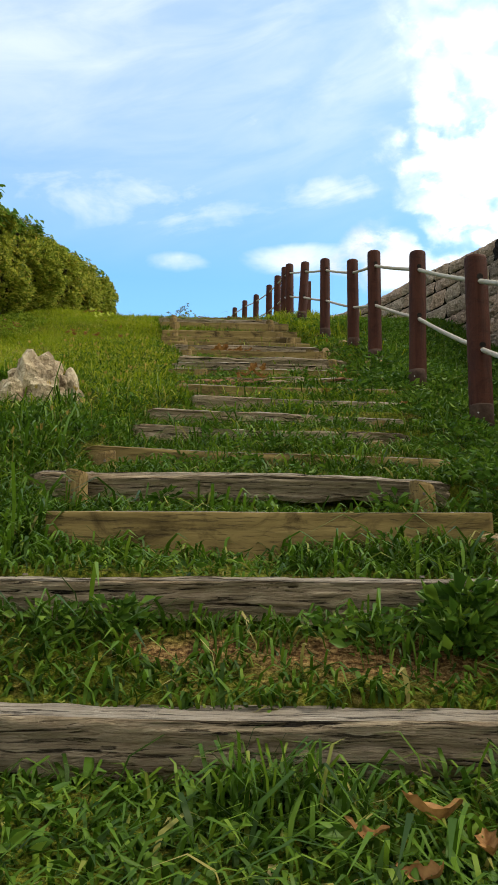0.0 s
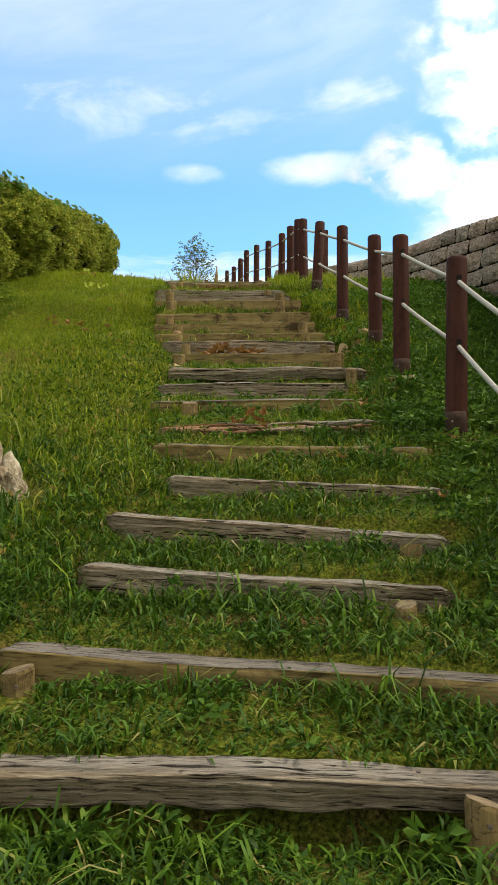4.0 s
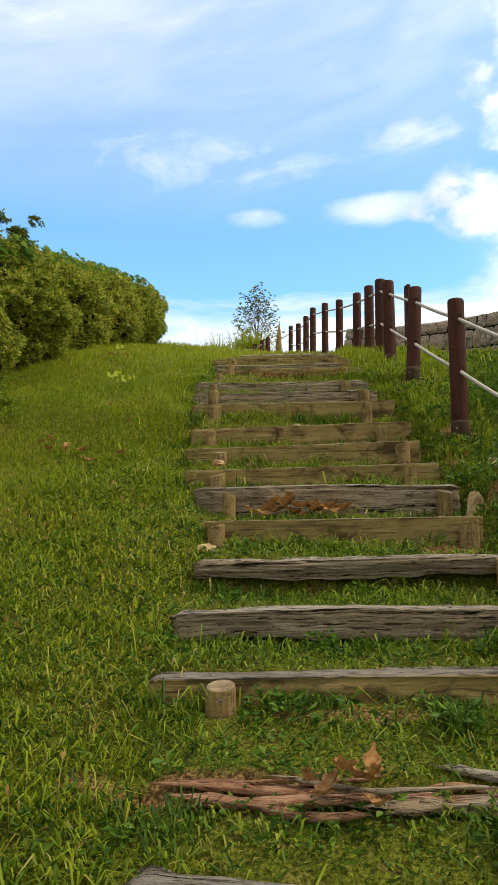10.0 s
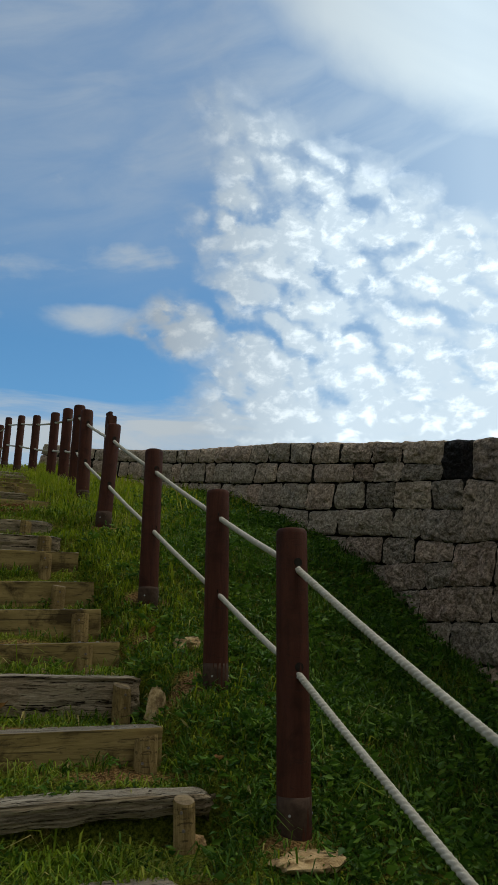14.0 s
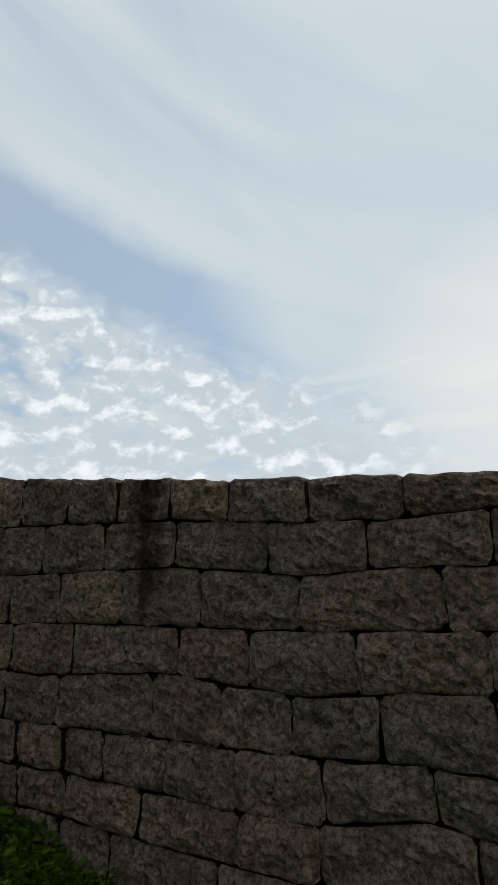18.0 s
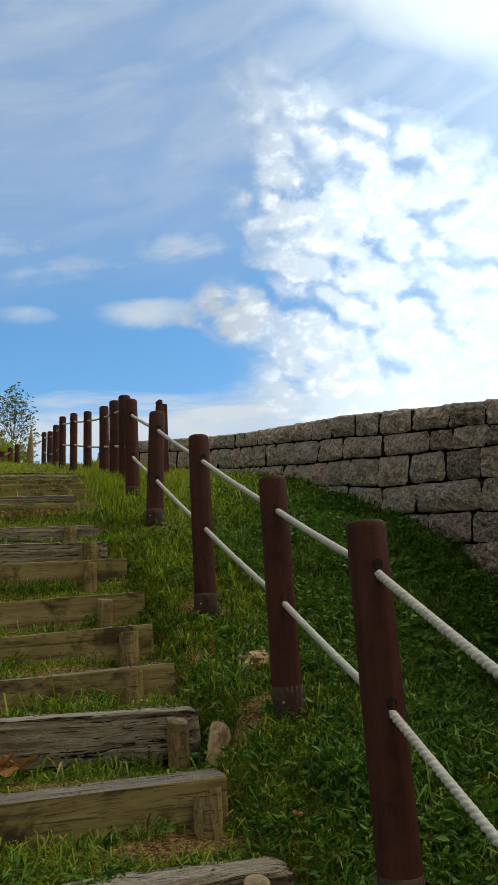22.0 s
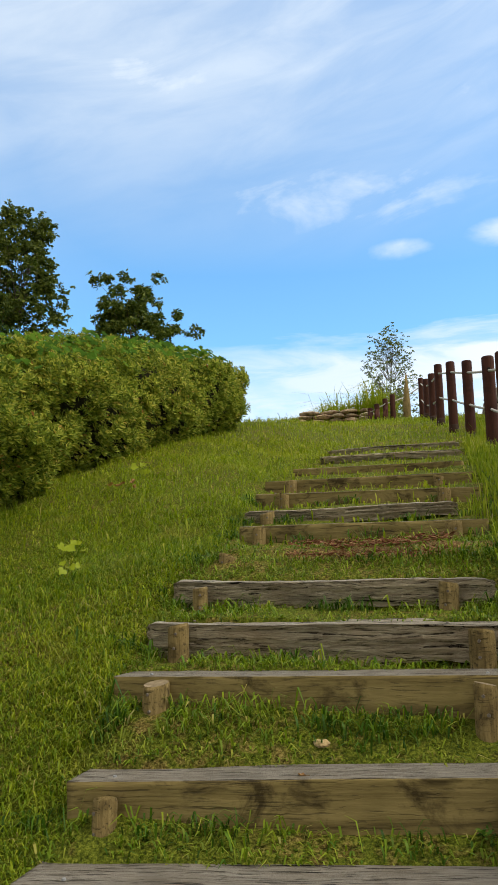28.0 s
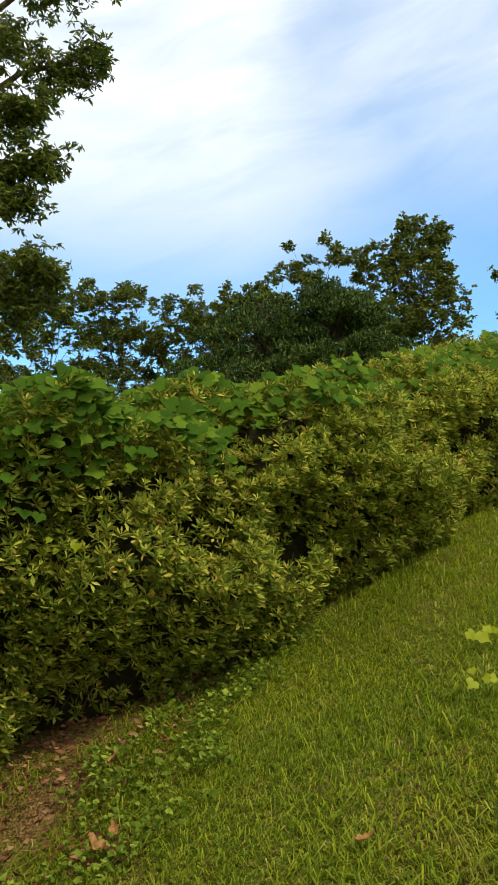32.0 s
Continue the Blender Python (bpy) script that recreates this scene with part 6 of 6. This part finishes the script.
def scatter_weeds():
    rng = np.random.default_rng(33)
    spots = []
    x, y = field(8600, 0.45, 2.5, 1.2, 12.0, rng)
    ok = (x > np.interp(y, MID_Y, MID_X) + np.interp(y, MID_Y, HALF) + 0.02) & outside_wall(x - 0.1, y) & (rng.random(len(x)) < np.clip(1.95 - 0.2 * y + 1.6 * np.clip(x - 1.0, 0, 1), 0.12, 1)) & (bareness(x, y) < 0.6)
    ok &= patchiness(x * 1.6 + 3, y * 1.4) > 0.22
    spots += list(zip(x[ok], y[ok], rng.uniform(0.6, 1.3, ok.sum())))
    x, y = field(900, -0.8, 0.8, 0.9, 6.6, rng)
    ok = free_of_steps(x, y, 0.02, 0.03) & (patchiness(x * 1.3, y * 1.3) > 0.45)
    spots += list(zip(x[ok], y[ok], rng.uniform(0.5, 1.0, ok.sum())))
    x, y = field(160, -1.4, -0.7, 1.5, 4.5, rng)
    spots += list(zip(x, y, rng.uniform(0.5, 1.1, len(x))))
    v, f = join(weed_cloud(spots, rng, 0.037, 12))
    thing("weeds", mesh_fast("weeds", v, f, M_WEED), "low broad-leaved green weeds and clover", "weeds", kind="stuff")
    # round-leaved clover on the bare soil by the hedge
    x, y = field(2300, -3.9, -1.9, 7.7, 10.2, rng)
    ok = (np.abs(x + 2.95 + 0.42 * (y - 8.6)) < 0.10 + 0.42 * patchiness(x * 1.4, y * 1.7)) & (rng.random(len(x)) < 0.3 + 0.5 * patchiness(x * 3.1, y * 2.7))
    cl = []
    for cx, cy, s in zip(x[ok], y[ok], rng.uniform(0.55, 1.3, ok.sum())):
        n = int(rng.integers(4, 10))
        w = rng.uniform(0, 6.28, n)
        c = np.stack([cx + 0.035 * s * np.cos(w), cy + 0.035 * s * np.sin(w), float(ground(cx, cy)) + rng.uniform(0.015, 0.06, n) * s], 1)
        for turn in (-0.55, 0.0, 0.55):
            ln = 0.026 * s * rng.uniform(0.7, 1.3, n)
            cl.append(leaf_cloud(c, np.stack([np.cos(w + turn), np.sin(w + turn), rng.uniform(0.0, 0.5, n)], 1), ln, ln * 0.36, rng, 0.25, 0.62))
    v, f = join(cl)
    thing("clover", mesh_fast("clover", v, f, M_CLOVER), "round-leaved clover on bare soil by the hedge", "weeds", kind="stuff")
    # taller leafy clumps
    more = []
    for i in range(2, 19):
        a, b = STEP_A[i], STEP_B[i]
        for _ in range(3 if i < 12 else 1):
            u = rng.uniform(0.1, 1.02)
            more.append((a[0] + u * (b[0] - a[0]), a[1] + u * (b[1] - a[1]) - rng.uniform(0.04, 0.09), rng.uniform(0.55, 0.95), 22))
    for k, (x, y, s, n) in enumerate(more + [(0.60, 1.24, 1.5, 110), (0.43, 1.63, 1.5, 110), (0.40, 1.58, 1.2, 70), (0.70, 1.60, 1.2, 60), (-0.30, 1.64, 1.0, 40), (-0.42, 1.62, 0.9, 36), (-0.60, 1.24, 1.0, 36), (0.14, 1.62, 0.9, 24), (0.24, 1.62, 1.0, 26), (-0.3, 2.46, 1.1, 26), (0.45, 2.45, 1.2, 30), (-0.62, 1.22, 1.0, 22), (0.66, 3.58, 1.5, 34), (0.6, 4.5, 1.4, 34), (0.46, 4.52, 1.1, 26), (0.8, 5.3, 1.5, 40), (0.62, 5.3, 1.3, 30), (0.3, 5.25, 1.1, 26), (0.95, 5.7, 1.6, 40), (0.9, 4.2, 1.5, 40), (1.0, 6.6, 1.3, 36), (0.75, 8.2, 1.4, 30), (-1.02, 3.3, 1.2, 30), (-1.15, 2.9, 1.2, 30)]):
        if not free_of_steps(np.array([x]), np.array([y]))[0]:
            continue
        v, f = join(weed_cloud([(x, y, s), (x + 0.04, y + 0.02, s * 0.8)], rng, 0.034, int(n * 1.5), 1.1))
        thing("leafy_weed", mesh_fast("leafy_weed", v, f, M_WEED), "leafy green weed clump beside a step", "plant", "leafy weed clumps", "stuff")
    # seed heads over the lawn's edge
    x, y = field(90, -1.8, -0.5, 2.4, 7.2, rng)
    ok = ~in_stair(x, y)
    x, y = x[ok], y[ok]
    v, f = blades(x, y, rng.uniform(0.10, 0.2, len(x)), rng.uniform(0.0008, 0.0012, len(x)), rng.uniform(0.1, 0.4, len(x)), rng)
    tips = v.reshape(-1, 5, 3)[:, 4]
    cc = np.repeat(tips, 5, 0)
    ln = np.full(len(cc), 0.024)
    h = leaf_cloud(cc - (0, 0, 0.02) + rng.normal(0, 0.003, cc.shape), rng.normal(0, 0.3, cc.shape) + (0, 0, 1), ln, ln * 0.19, rng)
    v, f = join([(v, f), h])
    thing("seed_grass", mesh_fast("seed_grass", v, f, M_STRAW), "tawny grass seed heads along the lawn edge", "grass", kind="stuff")
    # red litter where a step is missing
    x, y = field(1500, -0.75, 0.05, 9.5, 9.85, rng)
    ok = rng.random(len(x)) < 1 - np.abs(x + 0.3) * 1.2
    c = np.stack([x[ok], y[ok], ground(x[ok], y[ok]) + 0.03], 1)
    ln = rng.uniform(0.018, 0.045, len(c))
    v, f = leaf_cloud(c, rng.normal(0, 1, c.shape) * (1, 1, 0.2), ln, ln * 0.12, rng)
    thing("needle_litter", mesh_fast("needle_litter", v, f, M_LITTER), "reddish chips and needles strewn where a step is missing", "litter", kind="stuff")
    # brown litter at the hedge's foot
    x, y = field(5200, -4.5, -2.5, 7.9, 9.8, rng)
    ok = (x < -2.75 - 0.55 * (y - 8.2) + 0.25 * patchiness(x * 2, y * 2)) & (rng.random(len(x)) < 0.85)
    c = np.stack([x[ok], y[ok], ground(x[ok], y[ok]) + 0.012], 1)
    ln = rng.uniform(0.02, 0.055, len(c))
    v, f = leaf_cloud(c, rng.normal(0, 1, c.shape) * (1, 1, 0.25), ln, ln * 0.22, rng)
    thing("leaf_litter", mesh_fast("leaf_litter", v, f, M_LITTER), "reddish-brown fallen leaf litter at the hedge foot", "litter", kind="stuff")
    # tangled grass on the hilltop wall
    x, y = field(6000, -4.4, -1.9, 22.4, 24.2, rng)
    tall = 0.12 + 0.5 * np.clip(np.sin(x * 2.3 + 1.2) * 0.5 + np.sin(x * 5.1) * 0.3 + 0.35, 0, 1)
    v, f = blades(x, y, tall * rng.gamma(5, 0.2, len(x)), rng.uniform(0.004, 0.009, len(x)), rng.uniform(0.2, 1.1, len(x)), rng, 0.28)
    thing("hilltop_grass", mesh_fast("hilltop_grass", v, f, M_LAWN), "long wild grass above the slab wall", "grass", kind="stuff")


scatter_weeds()


def dead_leaf(x, y, size, seed, up=0.02):
    rng = np.random.default_rng(seed)
    pts, tris = [], []
    n = 12
    roll, fold = rng.uniform(0.5, 1.1), rng.uniform(0.2, 0.6)
    for i in range(n):
        u = i / (n - 1)
        w = size * 0.30 * math.sin(math.pi * (0.05 + 0.92 * u)) ** 0.8 * (1 + 0.28 * math.sin(17 * u + seed) + 0.1 * rng.uniform(-1, 1))
        curl = size * fold * (u - 0.45) ** 2 * 3 + size * 0.04 * math.sin(11 * u + seed)
        px = size * (u - 0.5) * 1.25
        pts += [(px, -w * 0.75, curl + w * roll), (px, 0, curl), (px, w * 0.85, curl + w * (roll * 0.7 + 0.2 * math.sin(8 * u)))]
    for i in range(n - 1):
        a = 3 * i
        tris += [(a, a + 3, a + 4, a + 1), (a + 1, a + 4, a + 5, a + 2)]
    m = pose(x, y, float(ground(x, y)) + up, rng.uniform(-25, 25), rng.uniform(-25, 25), rng.uniform(0, 360))
    thing("dead_leaf", mesh_of("dead_leaf", pts, tris, M_DEAD, None, True), "curled brown dead leaf lying in the grass", "leaf", "dead leaves", m=m)


LEAVES = [(-0.36, 6.93, 0.13, 0.05), (-0.28, 6.9, 0.12, 0.07), (-0.2, 6.94, 0.13, 0.06), (-0.14, 6.9, 0.12, 0.05), (-0.08, 6.94, 0.12, 0.04), (-0.3, 6.96, 0.12, 0.08), (-0.45, 6.9, 0.09, 0.03), (0.0, 6.95, 0.1, 0.04), (0.05, 4.95, 0.1, 0.09), (-0.02, 4.94, 0.1, 0.1), (0.68, 5.42, 0.09, 0.06), (0.62, 5.4, 0.08, 0.05), (0.14, 1.1, 0.05, 0.02), (0.24, 1.14, 0.07, 0.03), (0.30, 1.08, 0.06, 0.02), (0.2, 1.0, 0.05, 0.02), (-0.05, 4.93, 0.09, 0.06), (0.02, 4.98, 0.08, 0.07), (-0.1, 5.0, 0.07, 0.05), (0.06, 4.9, 0.06, 0.05), (0.42, 4.5, 0.08, 0.03), (0.72, 5.4, 0.07, 0.05), (-0.32, 6.92, 0.10, 0.04), (-0.25, 6.95, 0.09, 0.03), (-0.12, 6.95, 0.11, 0.04), (-0.05, 6.9, 0.09, 0.03), (-0.4, 6.85, 0.08, 0.02), (-0.2, 6.86, 0.07, 0.02), (-1.75, 8.6, 0.05, 0.02), (-1.5, 8.25, 0.05, 0.03), (-2.45, 11.05, 0.10, 0.05), (-2.35, 11.1, 0.09, 0.05), (-2.55, 11.1, 0.08, 0.04), (-2.3, 11.0, 0.07, 0.04), (-2.7, 8.38, 0.07, 0.04), (-2.0, 7.9, 0.05, 0.03), (-1.89, 7.77, 0.09, 0.03), (-1.78, 7.75, 0.1, 0.04), (-1.66, 7.74, 0.1, 0.04), (-1.57, 7.61, 0.07, 0.03), (-1.39, 7.71, 0.08, 0.03), (-1.96, 7.95, 0.07, 0.03), (-2.69, 8.32, 0.10, 0.03), (-3.1, 8.62, 0.06, 0.03), (0.75, 7.6, 0.06, 0.03), (0.85, 6.5, 0.05, 0.03), (-0.3, 8.12, 0.035, 0.12), (0.8, 4.0, 0.05, 0.03)]
for k, (x, y, s, up) in enumerate(LEAVES):
    dead_leaf(x, y, s * 1.0, k, up + 0.012)

# ---------------- blocks of the wall ----------------
# bed joints: depth below the wall's top along y
BED_Y = (-2.4, 4.1, 4.4, 4.8, 5.45, 6.2, 6.7, 7.4, 8.3, 9.5, 11, 13, 17)
BEDS = {
    "top": (0.0,) * 13,
    "a": (0.12, 0.12, 0.16, 0.18, 0.19, 0.24, 0.27, 0.25, 0.30, 0.37, 0.43, 0.45, 0.45),
    "b": (0.31, 0.31, 0.33, 0.38, 0.39, 0.48, 0.52, 0.64, 0.69, 0.82, 0.88, 0.90, 0.90),
    "c": (0.51, 0.51, 0.54, 0.58, 0.63, 0.70, 0.77, 0.88, 1.07, 1.22, 1.28, 1.30, 1.30),
    "d": (0.70, 0.70, 0.73, 0.80, 0.81, 0.93, 0.95, 1.08, 1.27, 1.42, 1.48, 1.50, 1.50),
    "e": (0.93, 0.93, 0.94, 0.99, 1.05, 1.13, 1.17, 1.30, 1.47, 1.62, 1.68, 1.70, 1.70),
    "f": (1.10, 1.10, 1.09, 1.19, 1.24, 1.30, 1.36, 1.50, 1.67, 1.82, 1.88, 1.90, 1.90),
    "g": (1.30, 1.30, 1.31, 1.36, 1.41, 1.46, 1.52, 1.70, 1.87, 2.02, 2.08, 2.10, 2.10),
    "h": (1.52, 1.52, 1.53, 1.58, 1.62, 1.68, 1.74, 1.9, 2.07, 2.22, 2.28, 2.3, 2.3),
    "i": (1.74, 1.74, 1.75, 1.80, 1.84, 1.9, 1.96, 2.1, 2.27, 2.42, 2.48, 2.5, 2.5),
    "a1": (0.14, 0.14, 0.14, 0.14, 0.14, 0.16, 0.18, 0.17, 0.155, 0.20, 0.20, 0.19, 0.20),
    "b1": (0.30, 0.30, 0.30, 0.30, 0.30, 0.34, 0.38, 0.44, 0.49, 0.61, 0.64, 0.66, 0.66),
    "c1": (0.50, 0.50, 0.50, 0.50, 0.50, 0.58, 0.64, 0.74, 0.88, 1.03, 1.08, 1.10, 1.10),
}
# courses: upper bed, lower bed, from y, to y, upright joints that are known
COURSES = [
    ("top", "a", -2.4, 7.37, (4.02, 4.39, 4.78, 5.15, 5.46, 5.78, 6.11, 6.44, 6.93)),
    ("a", "b", -2.4, 7.43, (4.10, 4.54, 4.96, 5.42, 5.84, 6.25, 6.56, 7.03)),
    ("b", "c", -2.4, 7.50, (4.28, 4.83, 5.28, 5.72, 6.10, 6.45, 6.77, 7.10)),
    ("c", "d", -2.4, 17.0, (4.16, 4.61, 5.05, 5.39, 5.99, 6.40, 6.75, 7.12, 7.44, 7.84)),
    ("d", "e", -2.4, 17.0, (4.16, 4.54, 4.87, 5.17, 5.52, 6.06, 6.40, 6.80, 7.20)),
    ("e", "f", -2.4, 17.0, (4.37, 4.76, 5.11, 5.43, 5.76, 6.00, 6.30, 6.70)),
    ("f", "g", -2.4, 17.0, (4.26, 4.78, 5.10, 5.55, 5.98, 6.26)),
    ("g", "h", -2.4, 9.0, (4.50, 5.19, 5.70, 5.98)),
    ("h", "i", -2.4, 6.0, (4.80, 5.30)),
    ("top", "a", 7.37, 7.68, ()),
    ("top", "a1", 7.68, 17.0, (8.19, 8.56, 9.02, 9.51, 9.94, 10.4, 10.89, 11.44, 11.95, 12.48, 12.92)),
    ("a1", "a", 7.68, 17.0, (8.15, 8.52, 8.80, 9.44, 10.15, 10.7, 11.38, 11.88)),
    ("a", "b1", 7.43, 17.0, (7.79, 8.23, 8.60, 9.05, 9.51, 10.0, 10.5, 11.24)),
    ("b1", "b", 7.43, 17.0, (7.88, 8.23, 8.94, 9.42, 10.0, 10.71)),
    ("b", "c1", 7.50, 17.0, (7.94, 8.31, 8.80, 9.35)),
    ("c1", "c", 7.50, 17.0, (7.80, 8.25, 8.75, 9.2)),
]
brng = np.random.default_rng(3)
TURF_Y = np.arange(-3, 17.5, 0.1)
TURF_Z = ground(np.interp(TURF_Y, WALL_Y, WALL_X), TURF_Y)


def relief(u, v, w):
    return noise.noise((u, v, w))


def block_mesh(y0, y1, above, below, seed, mat):
    """One hewn block between two bed joints: a rough pillowed face with broken edges, and its sides running back into the wall."""
    near = 3.4 < y0 < 8.6
    n, m = (24, 15) if near else (13, 8)
    rng = np.random.default_rng(seed)
    wide = y1 - y0
    tall = float(np.interp((y0 + y1) / 2, BED_Y, BEDS[below]) - np.interp((y0 + y1) / 2, BED_Y, BEDS[above]))
    gap, bulk, lean, tip = rng.uniform(0.001, 0.0035), rng.uniform(0.012, 0.028), rng.uniform(-0.016, 0.016), rng.uniform(-0.012, 0.012)
    soft, slit = rng.uniform(0.010, 0.024), rng.uniform(0.001, 0.004) + (0.010 if y0 > 8.5 else 0)
    if y0 > 8.2:
        gap, bulk, slit = gap + 0.004, bulk + 0.014, slit + 0.008
    skew = rng.uniform(-0.018, 0.018, 2)
    verts = []
    for j in range(m):
        for i in range(n):
            a, b = (0.5 - 0.5 * math.cos(math.pi * i / (n - 1))) * 0.6 + 0.4 * i / (n - 1), (0.5 - 0.5 * math.cos(math.pi * j / (m - 1))) * 0.6 + 0.4 * j / (m - 1)
            du, dv = min(a, 1 - a) * wide, min(b, 1 - b) * tall
            # corners are knocked off
            cut = max(0.0, soft - du) * max(0.0, soft - dv) / soft
            y = y0 + slit + a * (wide - 2 * slit) + (skew[0] * (1 - a) + skew[1] * a) * (b - 0.5) + 0.006 * relief(b * 4.0, seed * 1.7, a * 2) + cut * (0.6 if a < 0.5 else -0.6)
            hi, lo = float(np.interp(y, BED_Y, BEDS[above])), float(np.interp(y, BED_Y, BEDS[below]))
            drop = hi + gap + b * (lo - hi - 2 * gap) + 0.010 * relief(a * wide * 9, seed * 2.3, b * 2) * (1.3 if above == "top" else 1.0) + cut * (0.6 if b < 0.5 else -0.6)
            e = min(du, dv)
            pillow = bulk * min(1.0, e / (0.085 if y0 > 8.2 else 0.05)) ** 0.5
            rough = 0.024 * relief(a * wide * 5 + seed, b * tall * 6, seed * 0.7) + 0.026 * relief(a * wide * 15, b * tall * 17 + seed, seed * 0.9) + 0.019 * relief(a * wide * 38 + seed, b * tall * 42, seed * 0.4) + rng.uniform(-0.006, 0.006)
            out = pillow - bulk * 0.5 + rough * min(1.0, 0.3 + e * 18) + lean * (a - 0.5) + tip * (b - 0.5)
            w = wall_point(y, drop)
            verts.append((w.x - out, w.y, w.z))
    faces = [(j * n + i + 1, j * n + i, (j + 1) * n + i, (j + 1) * n + i + 1) for j in range(m - 1) for i in range(n - 1)]
    ring = [i for i in range(n)] + [j * n + n - 1 for j in range(1, m)] + [(m - 1) * n + i for i in range(n - 2, -1, -1)] + [j * n for j in range(m - 2, 0, -1)]
    base = len(verts)
    for k in ring:
        x, y, z = verts[k]
        verts.append((x + 0.26, y, z))
    faces += [(ring[k], ring[(k + 1) % len(ring)], base + (k + 1) % len(ring), base + k) for k in range(len(ring))]
    index = [0] * ((n - 1) * (m - 1)) + [0 if above == "top" and k < n else 1 for k in range(len(ring))]
    mid = np.mean(verts, axis=0)
    return mesh_of("block", np.array(verts) - mid, faces, (mat, M_JOINT), index), mid


count = 0
for above, below, start, stop, known in COURSES:
    joints = [start]
    while joints[-1] < stop - 0.12:
        y = joints[-1]
        ahead = [k for k in known if k > y + 0.05]
        if ahead and ahead[0] - y < 0.72:
            joints.append(ahead[0])
        else:
            step = brng.uniform(0.26, 0.5)
            joints.append(ahead[0] - 0.4 if ahead and y < ahead[0] < y + step + 0.3 else y + step)
    if stop - joints[-1] < 0.12:
        joints[-1] = stop
    else:
        joints.append(stop)
    for y0, y1 in zip(joints[:-1], joints[1:]):
        count += 1
        yc = (y0 + y1) / 2
        if wall_point(yc, float(np.interp(yc, BED_Y, BEDS[above]))).z < float(np.interp(yc, TURF_Y, TURF_Z)) - 0.12:
            continue
        black = above == "top" and abs(yc - 7.525) < 0.05
        mat = M_DARK if black else M_WALL_PALE if brng.random() < (yc - 6.6) / 2.6 else M_WALL
        me, mid = block_mesh(y0, y1, above, below, count, mat)
        block = new("block", me)
        block.location = mid
        block.parent = wall
